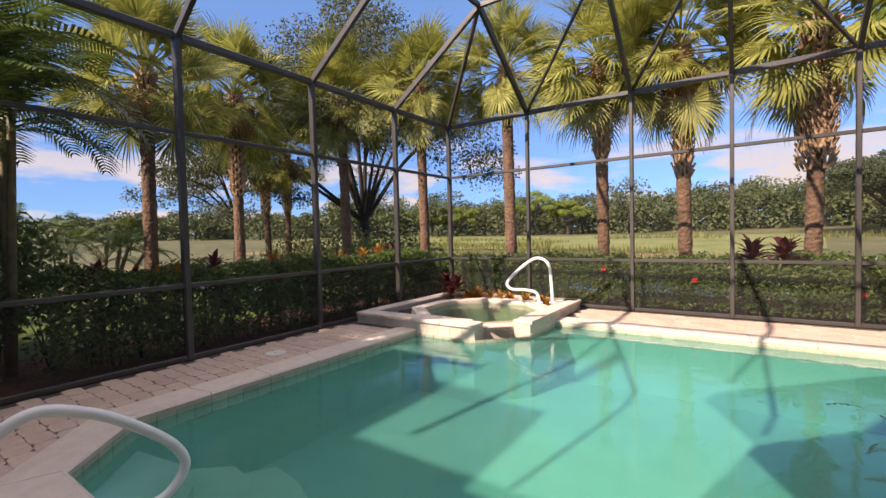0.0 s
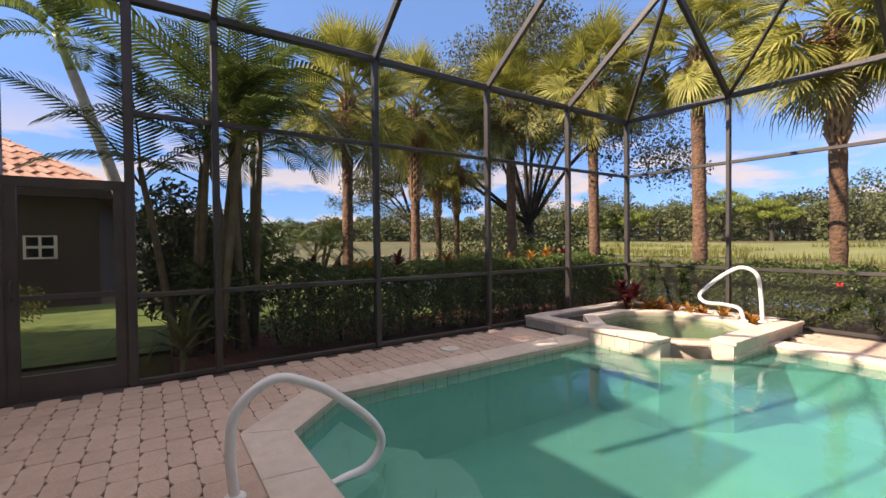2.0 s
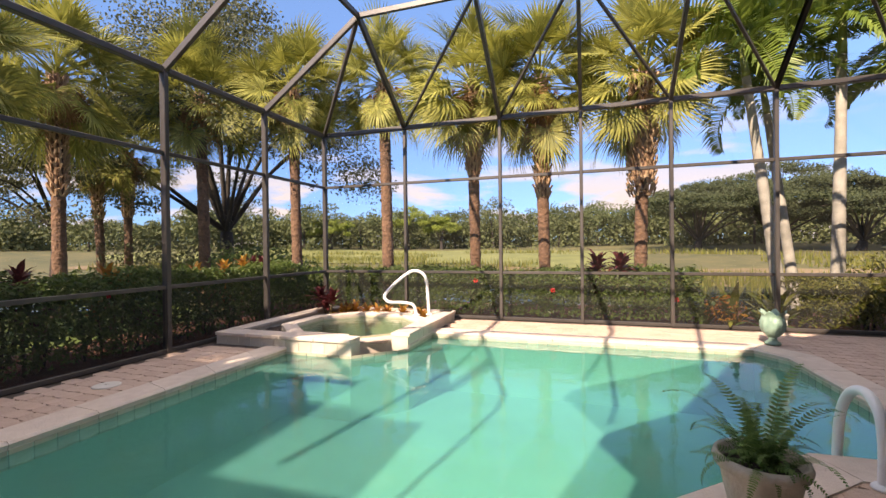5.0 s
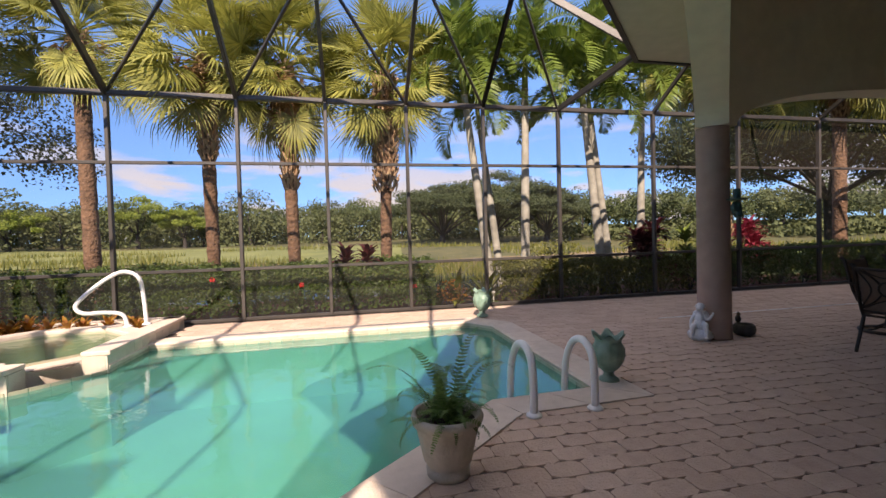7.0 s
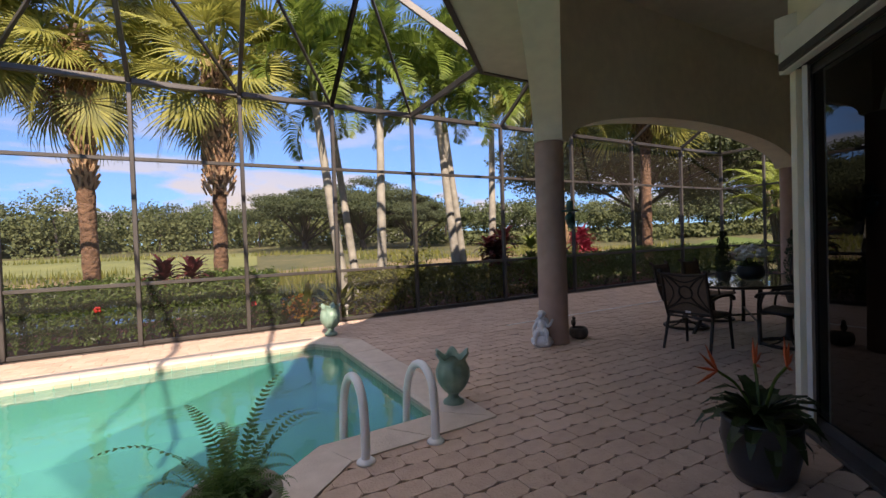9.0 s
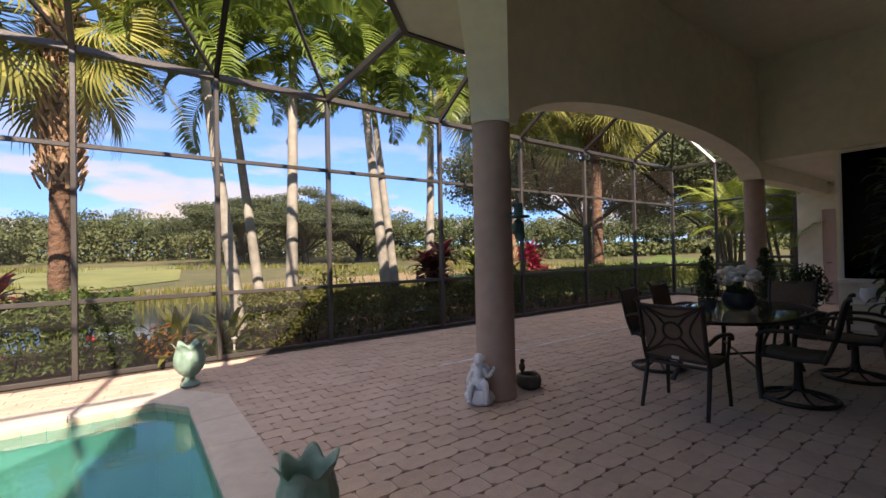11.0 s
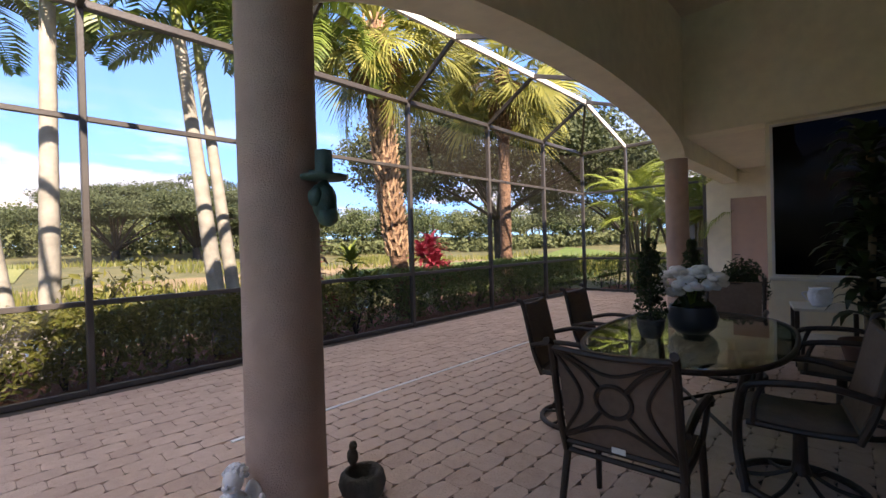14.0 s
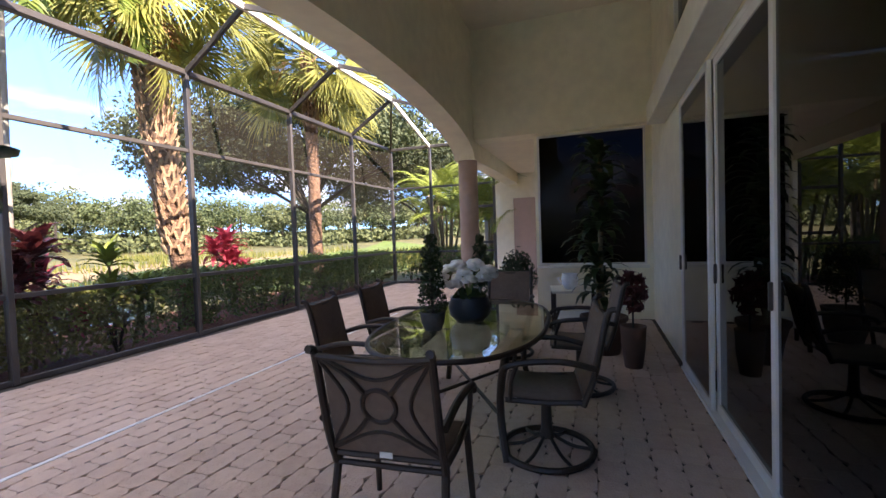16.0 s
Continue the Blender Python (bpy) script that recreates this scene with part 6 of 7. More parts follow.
hand_rail("pool_handrail", [(-1.81, 0.91, 0.0), (-1.81, 0.89, 0.28), (-1.81, 0.93, 0.50), (-1.81, 1.13, 0.635), (-1.81, 1.36, 0.56), (-1.81, 1.58, 0.40), (-1.81, 1.76, 0.22), (-1.81, 1.82, 0.07), (-1.81, 1.72, -0.06), (-1.81, 1.51, -0.10), (-1.81, 1.31, -0.18), (-1.81, 1.26, -0.9)], 0.030, "white vinyl-covered handrail looped over the pool steps", [(-1.81, 0.91, 0.0)])
hand_rail("spa_handrail", [(-1.80, 8.12, SPA_Z), (-1.82, 8.10, 0.62), (-1.86, 8.06, 0.90), (-2.02, 7.98, 0.995), (-2.20, 7.88, 0.90), (-2.42, 7.75, 0.68), (-2.50, 7.70, 0.54), (-2.42, 7.73, 0.44), (-2.22, 7.86, 0.42), (-2.05, 7.97, 0.36), (-2.00, 8.0, SPA_Z)], 0.028, "white vinyl-covered grab rail at the spa", [(-1.80, 8.12, SPA_Z + 0.004), (-2.00, 8.0, SPA_Z + 0.004)])
for x in (2.59, 3.10):
    tagged(hand_rail("ladder_rail", [(x, 3.78, 0.0), (x, 3.78, 0.25), (x, 3.82, 0.42), (x, 3.94, 0.50), (x, 4.10, 0.46), (x, 4.22, 0.30), (x, 4.27, 0.05), (x, 4.28, -0.4), (x, 4.28, -0.9)], 0.030, "white vinyl-covered ladder rail bent into the pool", [(x, 3.78, 0.0)]), group="pool ladder rails")

lid = thing("skimmer_lid", "round pale skimmer lid set in the pavers", "lid", (-3.86, 3.83, 0.0))
part("disc", add_lathe(bmesh.new(), [(0.13, 0), (0.13, 0.008), (0.11, 0.012), (0.02, 0.012)], 28), SKIMMER, lid, "", True)
part("finger_tab", box_bm((-0.02, -0.01, 0.012), (0.02, 0.01, 0.018), bevel=0.002), SKIMMER, lid)

drain = thing("deck_drain", "narrow white channel drain across the pavers", "drain", (6.00, 6.69, 0))
n_dr = 13
for i in range(n_dr):
    part("grate", box_bm((i * 0.47, -0.018, -0.02), (i * 0.47 + 0.466, 0.018, 0.006), bevel=0.003), RAIL_WHITE, drain)


def vase(at, h, r):
    t = thing("vase", "verdigris-green footed vase with a ruffled rim", "vase", at, group="poolside vases")
    prof = [(0.62, 0.0), (0.64, 0.03), (0.60, 0.07), (0.40, 0.11), (0.30, 0.17), (0.36, 0.22), (0.62, 0.30), (0.86, 0.42), (0.98, 0.56), (0.97, 0.70), (0.86, 0.82), (0.80, 0.88), (0.90, 0.96), (1.0, 1.0), (0.88, 0.97), (0.74, 0.86), (0.80, 0.62), (0.3, 0.4)]
    def ruffle(a, rr, z):
        k = max(0, (z / h - 0.78) / 0.22)
        rib = 1 + 0.035 * math.cos(a * 12) * (1 if 0.25 < z / h < 0.85 else 0)
        return rr * rib * (1 + 0.12 * k * math.cos(a * 6)), z + 0.035 * h * 2 * k * math.cos(a * 6)
    part("body", add_lathe(bmesh.new(), [(a * r, b * h) for a, b in prof[5:]], 48, ruffle), VERDIGRIS, t, "ribbed glazed body", True)
    part("foot", add_lathe(bmesh.new(), [(a * r, b * h) for a, b in prof[:6]], 32), VERDIGRIS, t, "", True)
    return t


vase((3.57, 4.32, 0.0), 0.43, 0.145)
vase((3.43, 7.78, 0.012), 0.45, 0.155)

# fern in its stone pot
fp = thing("fern_pot", "weathered stone urn on the coping, filled with soil", "plant pot", (1.79, 3.17, 0.006))
fp.scale = (0.80, 0.80, 1.08)
part("bowl", add_lathe(bmesh.new(), [(0.155, 0.0), (0.16, 0.04), (0.14, 0.05), (0.17, 0.08), (0.205, 0.20), (0.225, 0.27), (0.25, 0.28), (0.262, 0.31), (0.25, 0.335), (0.225, 0.33), (0.20, 0.28), (0.01, 0.27)], 36, lambda a, r, z: (r * (1 + 0.02 * math.cos(a * 14) * (1 if 0.06 < z < 0.25 else 0)), z)), STONE_POT, fp, "", True)
part("soil", add_lathe(bmesh.new(), [(0.215, 0.285), (0.1, 0.30), (0.005, 0.305)], 24), SOIL, fp)


def fern_frond(seed, length, arch):
    rng = random.Random(seed)
    v, f = [], []
    n = 26
    p, ang = Vector((0, 0, 0)), 0.0
    for i in range(n):
        s = i / n
        ang -= arch / n * (0.3 + 1.4 * s)
        d = Vector((math.cos(ang), 0, math.sin(ang)))
        q = p + d * length / n
        w = 0.0035 * (1 - s) + 0.001
        c = len(v)
        v += [tuple(p + Vector((0, -w, 0))), tuple(p + Vector((0, w, 0))), tuple(q + Vector((0, w, 0))), tuple(q + Vector((0, -w, 0)))]
        f.append((c, c + 1, c + 2, c + 3))
        ln = 0.062 * math.sin(math.pi * min(0.98, 0.10 + 0.88 * s)) ** 0.7
        for sd in (-1, 1):
            out = (Vector((0, sd, 0)) + d * 0.25 + Vector((0, 0, rng.uniform(-0.3, 0.1)))).normalized()
            c = len(v)
            m = p + out * ln * 0.5
            hw = d * (length / n * 0.30)
            v += [tuple(p - hw * 0.8), tuple(p + hw * 0.8), tuple(m + hw), tuple(p + out * ln), tuple(m - hw)]
            f.append((c, c + 1, c + 2, c + 3, c + 4))
        p = q
    return raw_mesh("frond", v, f, FERN_LEAF)


fern = thing("fern", "sword fern with long arching fronds in the stone urn", "fern", (1.79, 3.17, 0.325))
rng = random.Random(12)
FERN = [fern_frond(k, 0.78, a) for k, a in enumerate((0.5, 1.1, 1.7, 2.3))]
for i in range(72):
    long = i % 8 == 0
    up = rng.uniform(48, 80) if long else rng.uniform(25, 88)
    m = Matrix.Translation((rng.uniform(-.09, .09), rng.uniform(-.09, .09), 0)) @ Matrix.Rotation(radians(i * 137.5), 4, "Z") @ Matrix.Rotation(radians(-up), 4, "Y") @ Matrix.Rotation(rng.uniform(-0.6, 0.6), 4, "X") @ Matrix.Scale(rng.uniform(0.62, 0.84) if long else rng.uniform(0.25, 0.5), 4)
    place("frond", FERN[1 + i % 3 if long else rng.randrange(4)], fern, m)


# ---- things at the column ----
def cherub():
    """A seated winged garden figure on a rock, as one plain shape."""
    bm = bmesh.new()
    taper = lambda a, b, n: [a + (b - a) * k / (n - 1) for k in range(n)]
    add_blob(bm, (0, 0, 0.07), 0.16, (1.0, 0.85, 0.66), 0.18, 3, 1)
    add_blob(bm, (-0.01, 0.02, 0.155), 0.11, (0.95, 0.85, 0.55), 0.25, 3, 2)
    add_tube(bm, smooth_line([(0, 0.02, 0.17), (-0.005, 0.0, 0.26), (0.0, 0.0, 0.34), (0, -0.005, 0.40)], 4), [0.074, 0.074, 0.073, 0.071, 0.068, 0.065, 0.063, 0.062, 0.061, 0.055, 0.043, 0.030, 0.026], 14)
    add_blob(bm, (0.0, -0.03, 0.245), 0.052, (1.1, 0.9, 1.1), 0.05, 3, 3)
    add_blob(bm, (0.0, -0.012, 0.45), 0.054, (0.92, 1.0, 1.12), 0.03, 3, 4)
    add_blob(bm, (0.0, -0.068, 0.445), 0.010, (0.9, 1, 1.3), 0.0, 2, 5)
    for sx in (-1, 1):
        add_blob(bm, (0.022 * sx, -0.052, 0.432), 0.017, (1, 0.7, 1), 0.0, 2, 6)
    for i in range(26):
        a, e = i * 2.4, 0.15 + 1.3 * i / 26
        add_blob(bm, (0.055 * math.cos(a) * math.cos(e), 0.012 + 0.052 * math.sin(a) * math.cos(e), 0.458 + 0.055 * math.sin(e)), 0.017, (1, 1, 0.9), 0.2, 1, i)
    add_tube(bm, smooth_line([(0.05, 0.0, 0.355), (0.10, -0.03, 0.30), (0.155, -0.05, 0.375)], 4), taper(0.028, 0.016, 9), 10)
    add_blob(bm, (0.16, -0.052, 0.388), 0.020, (0.8, 0.8, 1.2), 0.15, 2, 7)
    add_tube(bm, smooth_line([(-0.05, 0.0, 0.355), (-0.105, -0.02, 0.28), (-0.11, -0.06, 0.20)], 4), taper(0.028, 0.016, 9), 10)
    add_blob(bm, (-0.11, -0.065, 0.19), 0.021, (1, 1, 0.8), 0.15, 2, 8)
    for sx, k in ((1, 0.235), (-1, 0.205)):
        add_tube(bm, smooth_line([(0.035 * sx, -0.01, 0.195), (0.075 * sx, -0.105, k), (0.085 * sx, -0.125, 0.12), (0.09 * sx, -0.135, 0.075)], 4), taper(0.045, 0.021, 13), 10)
        add_blob(bm, (0.092 * sx, -0.155, 0.062), 0.024, (0.9, 1.5, 0.7), 0.1, 2, 9)
        add_blob(bm, (0.055 * sx, 0.075, 0.335), 0.060, (0.8, 0.28, 1.25), 0.15, 2, 10 + sx)
    for k in range(7):      # folds of the cloth over the lap
        a = -0.9 + 0.3 * k
        add_tube(bm, smooth_line([(0.07 * math.sin(a), -0.045, 0.275), (0.085 * math.sin(a), -0.075, 0.225), (0.09 * math.sin(a), -0.07, 0.165)], 3), taper(0.013, 0.018, 7), 6)
    ob = mesh_object("cherub_statue", bm, PORCELAIN, smooth=True)
    ob.matrix_basis = pose(5.52, 5.35, 0.0, 0, 0, -48) @ Matrix.Scale(0.88, 4)
    tagged(ob, "white cast-stone cherub statue beside the column", "statue")


cherub()
bowl = thing("stone_bowl", "dark grey stone bowl with a perched bird on its rim", "bowl", (6.22, 5.38, 0.0))
bowl.scale = (0.8, 0.8, 0.85)
part("bowl_body", add_lathe(bmesh.new(), [(0.10, 0.0), (0.145, 0.03), (0.165, 0.09), (0.15, 0.15), (0.125, 0.175), (0.10, 0.16), (0.085, 0.11), (0.005, 0.08)], 28, lambda a, r, z: (r * (1 + 0.05 * math.sin(a * 3 + 1)), z)), GREY_STONE, bowl, "", True)
bird = add_blob(add_blob(add_blob(bmesh.new(), (0.0, 0.12, 0.23), 0.045, (0.9, 1.0, 1.4), 0.1, 2, 1), (0, 0.11, 0.305), 0.030, (1, 1, 1.1), 0.1, 2, 2), (0.0, 0.08, 0.31), 0.012, (1, 1.6, 0.7), 0.0, 1, 3)
part("bird", bird, GREY_STONE, bowl, "small stone bird", True)

orn = thing("wall_ornament", "dark green verdigris figure with a broad hat hung on the column", "ornament", (5.90, 5.17, 1.52))
bm = bmesh.new()
add_blob(bm, (0, 0, 0.10), 0.065, (0.9, 0.8, 1.5), 0.25, 3, 2)
add_blob(bm, (0.0, -0.02, 0.03), 0.05, (1.0, 0.8, 1.0), 0.3, 2, 4)
add_blob(bm, (-0.05, 0.0, 0.12), 0.035, (1, 1, 1.4), 0.3, 2, 5)
part("body", bm, VERDIGRIS_DARK, orn, "", True)
part("hat", add_lathe(bmesh.new(), [(0.005, 0.20), (0.105, 0.205), (0.11, 0.222), (0.05, 0.232), (0.042, 0.24), (0.04, 0.34), (0.005, 0.345)], 24), VERDIGRIS_DARK, orn, "", True)
part("hook", add_tube(bmesh.new(), [(0, 0.0, 0.24), (-0.02, 0.06, 0.25), (-0.05, 0.10, 0.25)], 0.008, 6), VERDIGRIS_DARK, orn)

# bird-of-paradise at the house corner
bp = thing("planter", "dark blue-grey glazed planter near the glass doors", "plant pot", (4.42, 2.36, 0.0))
part("bowl", add_lathe(bmesh.new(), [(0.13, 0), (0.16, 0.05), (0.195, 0.22), (0.19, 0.33), (0.21, 0.36), (0.185, 0.36), (0.17, 0.30), (0.01, 0.29)], 32), BLUE_POT, bp, "", True)
part("soil", add_lathe(bmesh.new(), [(0.17, 0.30), (0.005, 0.315)], 20), SOIL, bp)
bop = rosette("bird_of_paradise_plant", (4.42, 2.36, 0.30), 41, 34, 0.40, 0.045, TOPIARY, "dark strap-leaved plant with orange crane flowers", "plant", 0, 1, 1.0, (5, 80))
for k, (dx, dy, dz) in enumerate(((-0.20, 0.12, 0.32), (0.16, 0.10, 0.30), (0.02, -0.12, 0.36))):
    fl = part("flower_stem", add_tube(bmesh.new(), smooth_line([(0, 0, 0), (dx * 0.5, dy * 0.5, dz * 0.7), (dx, dy, dz)], 4), 0.008, 6), PIN_LEAF, bop)
    pb = bmesh.new()
    for a in (-20, 15, 45, 70):
        d = Vector((math.copysign(math.cos(radians(a)), dx), 0.2, math.sin(radians(a))))
        p = Vector((dx, dy, dz))
        add_tube(pb, [p, p + d * 0.07, p + d * 0.16], [0.005, 0.010, 0.001], 5)
    part("petals", pb, ORANGE_PETAL, fl, "orange pointed petals")


# ---- dining set ----
def dining_chair(swivel):
    """Cast-metal sling armchair with a crossed-ring back; seat looks along +x."""
    t = new("dining_chair")
    tagged(t, "dark cast-metal patio armchair with taupe sling", "chair", "chairs round the patio table")
    sl = bmesh.new()
    def sheet_of(line, w, th):
        vs = []
        for p in line:
            vs.append([sl.verts.new((p[0], -w / 2, p[1])), sl.verts.new((p[0], w / 2, p[1])), sl.verts.new((p[0] + th, w / 2, p[1] - th)), sl.verts.new((p[0] + th, -w / 2, p[1] - th))])
        for a, b in zip(vs, vs[1:]):
            for k in range(4):
                sl.faces.new((a[k], a[(k + 1) % 4], b[(k + 1) % 4], b[k]))
        sl.faces.new(vs[0])
        sl.faces.new(list(reversed(vs[-1])))
    sheet_of([(0.24, 0.43), (0.20, 0.445), (0.05, 0.43), (-0.12, 0.42), (-0.20, 0.44)], 0.47, 0.012)
    bmesh.ops.recalc_face_normals(sl, faces=sl.faces)
    part("seat", sl, SLING, t, "taupe sling seat", True)
    bk = bmesh.new()
    bl = [(-0.21, 0.44), (-0.25, 0.55), (-0.285, 0.70), (-0.315, 0.84), (-0.335, 0.92)]
    vs = []
    for x, z in bl:
        vs.append([bk.verts.new((x, -0.235, z)), bk.verts.new((x, 0.235, z)), bk.verts.new((x + 0.012, 0.235, z)), bk.verts.new((x + 0.012, -0.235, z))])
    for a, b in zip(vs, vs[1:]):
        for k in range(4):
            bk.faces.new((a[k], a[(k + 1) % 4], b[(k + 1) % 4], b[k]))
    bk.faces.new(vs[0])
    bk.faces.new(list(reversed(vs[-1])))
    bmesh.ops.recalc_face_normals(bk, faces=bk.faces)
    part("backrest", bk, SLING, t, "taupe sling back")
    fr = bmesh.new()
    for s in (-1, 1):
        add_tube(fr, smooth_line([(-0.20, s * 0.255, 0.40), (-0.26, s * 0.255, 0.56), (-0.30, s * 0.255, 0.74), (-0.345, s * 0.255, 0.93), (-0.385, s * 0.26, 0.955)], 4), 0.018, 8)
    add_tube(fr, smooth_line([(-0.345, -0.255, 0.92), (-0.335, -0.10, 0.905), (-0.33, 0, 0.90), (-0.335, 0.10, 0.905), (-0.345, 0.255, 0.92)], 4), 0.015, 8)
    add_tube(fr, [(-0.215, -0.255, 0.45), (-0.215, 0.255, 0.45)], 0.015, 8)
    part("back_frame", fr, CHAIR_METAL, t)
    orn_bm = bmesh.new()
    def back_at(y, z):
        return (-0.225 - (z - 0.45) * 0.25, y, z)
    ring = [back_at(0.075 * math.cos(a), 0.70 + 0.075 * math.sin(a)) for a in [k * math.tau / 20 for k in range(21)]]
    add_tube(orn_bm, ring, 0.011, 6, False)
    for sy in (-1, 1):
        for sz in (-1, 1):
            add_tube(orn_bm, smooth_line([back_at(sy * 0.24, 0.70 + sz * 0.21), back_at(sy * 0.13, 0.70 + sz * 0.14), back_at(sy * 0.055, 0.70 + sz * 0.055)], 5), 0.011, 6)
        add_tube(orn_bm, smooth_line([back_at(sy * 0.24, 0.90), back_at(sy * 0.14, 0.70), back_at(sy * 0.24, 0.50)], 6), 0.009, 6)
    for sz in (-1, 1):
        add_tube(orn_bm, smooth_line([back_at(-0.24, 0.70 + sz * 0.22), back_at(0, 0.70 + sz * 0.12), back_at(0.24, 0.70 + sz * 0.22)], 6), 0.009, 6)
    part("back_ornament", orn_bm, CHAIR_METAL, t, "cast ring and crossed bars")
    part("tag", box_bm((-0.236, -0.03, 0.455), (-0.233, 0.03, 0.48)), TAG, t, "small white label")
    for s in (-1, 1):
        part("arm", add_tube(bmesh.new(), smooth_line([(-0.27, s * 0.275, 0.62), (-0.10, s * 0.285, 0.66), (0.10, s * 0.29, 0.655), (0.22, s * 0.29, 0.63), (0.25, s * 0.285, 0.59)], 4), 0.019, 8), CHAIR_METAL, t)
        part("arm_post", add_tube(bmesh.new(), smooth_line([(0.16, s * 0.288, 0.65), (0.20, s * 0.275, 0.54), (0.21, s * 0.255, 0.42)], 4), 0.014, 8), CHAIR_METAL, t)
        part("seat_rail", add_tube(bmesh.new(), [(-0.21, s * 0.25, 0.42), (0.0, s * 0.25, 0.41), (0.24, s * 0.25, 0.42)], 0.017, 8), CHAIR_METAL, t)
    if swivel:
        part("pedestal", add_lathe(bmesh.new(), [(0.05, 0.10), (0.035, 0.16), (0.03, 0.34), (0.12, 0.38), (0.13, 0.405)], 16), CHAIR_METAL, t)
        part("base_ring", add_tube(bmesh.new(), [(0.28 * math.cos(k * math.tau / 28), 0.28 * math.sin(k * math.tau / 28), 0.025) for k in range(29)], 0.02, 8, False), CHAIR_METAL, t)
        for k in range(6):
            a = k * math.tau / 6
            part("spoke", add_tube(bmesh.new(), smooth_line([(0.28 * math.cos(a), 0.28 * math.sin(a), 0.03), (0.15 * math.cos(a), 0.15 * math.sin(a), 0.05), (0.02 * math.cos(a), 0.02 * math.sin(a), 0.12)], 4), 0.011, 6), CHAIR_METAL, t)
    else:
        for x, tx in ((-0.19, -0.30), (0.21, 0.25)):
            for s in (-1, 1):
                part("leg", add_tube(bmesh.new(), [(x, s * 0.25, 0.42), ((x + tx) / 2, s * 0.258, 0.2), (tx, s * 0.265, 0.0)], [0.019, 0.018, 0.016], 8), CHAIR_METAL, t)
        part("stretcher", add_tube(bmesh.new(), [(-0.20, -0.25, 0.40), (-0.20, 0.25, 0.40)], 0.014, 8), CHAIR_METAL, t)
    return t


ch = dining_chair(False)
ch.matrix_basis = pose(6.92, 4.14, 0, 0, 0, 4)
sw = dining_chair(True)
sw.matrix_basis = pose(7.95, 4.93, 0, 0, 0, -78)
for x, y, r in ((8.80, 5.0, -84), (7.82, 3.58, 98), (9.95, 4.25, 182), (9.05, 3.42, 95)):
    copy_thing(sw, pose(x, y, 0, 0, 0, r))

tb = thing("patio_table", "oval glass-topped patio table on a dark metal base", "table", (8.30, 4.22, 0), 2)
A, B = 1.06, 0.60
top_bm = bmesh.new()
add_prism(top_bm, [(A * math.copysign(abs(math.cos(q)) ** 0.8, math.cos(q)), B * math.copysign(abs(math.sin(q)) ** 0.8, math.sin(q))) for q in [k * math.tau / 60 for k in range(60)]], 0.712, 0.720)
part("tabletop", top_bm, TABLE_GLASS, tb, "rippled glass top")
part("rim", add_tube(bmesh.new(), [(1.01 * A * math.copysign(abs(math.cos(q)) ** 0.8, math.cos(q)), 1.01 * B * math.copysign(abs(math.sin(q)) ** 0.8, math.sin(q)), 0.708) for q in [k * math.tau / 60 for k in range(61)]], 0.017, 8, False), CHAIR_METAL, tb)
for sx in (-1, 1):
    for sy in (-1, 1):
        part("leg", add_tube(bmesh.new(), smooth_line([(sx * 0.72, sy * 0.42, 0.70), (sx * 0.62, sy * 0.36, 0.45), (sx * 0.60, sy * 0.35, 0.22), (sx * 0.70, sy * 0.40, 0.0)], 5), [0.026] * 16, 8), CHAIR_METAL, tb)
part("stretcher", add_tube(add_tube(bmesh.new(), [(-0.60, -0.35, 0.24), (0.60, 0.35, 0.24)], 0.014, 6), [(-0.60, 0.35, 0.24), (0.60, -0.35, 0.24)], 0.014, 6), CHAIR_METAL, tb)


def potted_ball(name, label, at, pot_r, pot_h, pot_mat, shape, seed, leaf, size=0.03):
    """A pot with clipped leaves in balls or cones above it."""
    rng = random.Random(seed)
    t = thing(name, label, "potted plant", at)
    part("pot", add_lathe(bmesh.new(), [(pot_r * 0.7, 0), (pot_r * 0.95, pot_h * 0.5), (pot_r, pot_h * 0.9), (pot_r * 1.06, pot_h), (pot_r * 0.9, pot_h), (pot_r * 0.85, pot_h * 0.9), (0.003, pot_h * 0.88)], 24), pot_mat, t, "", True)
    top = max(z + r for z, r, _ in shape)
    part("stem", add_tube(bmesh.new(), [(0, 0, pot_h * 0.85), (0, 0, top * 0.95)], 0.010, 6), OAK_BARK, t)
    pts = []
    for z, r, n in shape:
        for _ in range(n):
            d = Vector((rng.gauss(0, 1), rng.gauss(0, 1), rng.gauss(0, 1))).normalized() * r * rng.random() ** 0.3
            pts.append(((d.x, d.y, z + d.z), (d.x, d.y, d.z + 0.01)))
    v, f = leaf_cloud(pts, size, rng)
    place("foliage", raw_mesh("foliage", v, f, leaf), t)
    return t


potted_ball("topiary", "dark narrow cone topiary on the table", (7.95, 4.38, 0.721), 0.09, 0.13, GREY_STONE, [(0.20, 0.11, 500), (0.32, 0.10, 450), (0.44, 0.085, 380), (0.55, 0.07, 300), (0.64, 0.05, 200)], 1, TOPIARY)
potted_ball("topiary", "dark cone topiary standing on the floor by the column", (11.5, 4.95, 0.0), 0.17, 0.30, GREY_STONE, [(0.5, 0.2, 500), (0.75, 0.18, 450), (0.98, 0.15, 380), (1.18, 0.11, 300), (1.32, 0.07, 150)], 2, TOPIARY, 0.05)
potted_ball("potted_shrub", "dark rounded shrub in a pot", (11.3, 4.35, 0.0), 0.22, 0.40, GREY_STONE, [(0.75, 0.30, 900), (0.95, 0.2, 400)], 3, TOPIARY, 0.06)
orch = thing("orchid", "white orchid in a blue-grey glazed bowl on the table", "potted plant", (8.28, 4.20, 0.721))
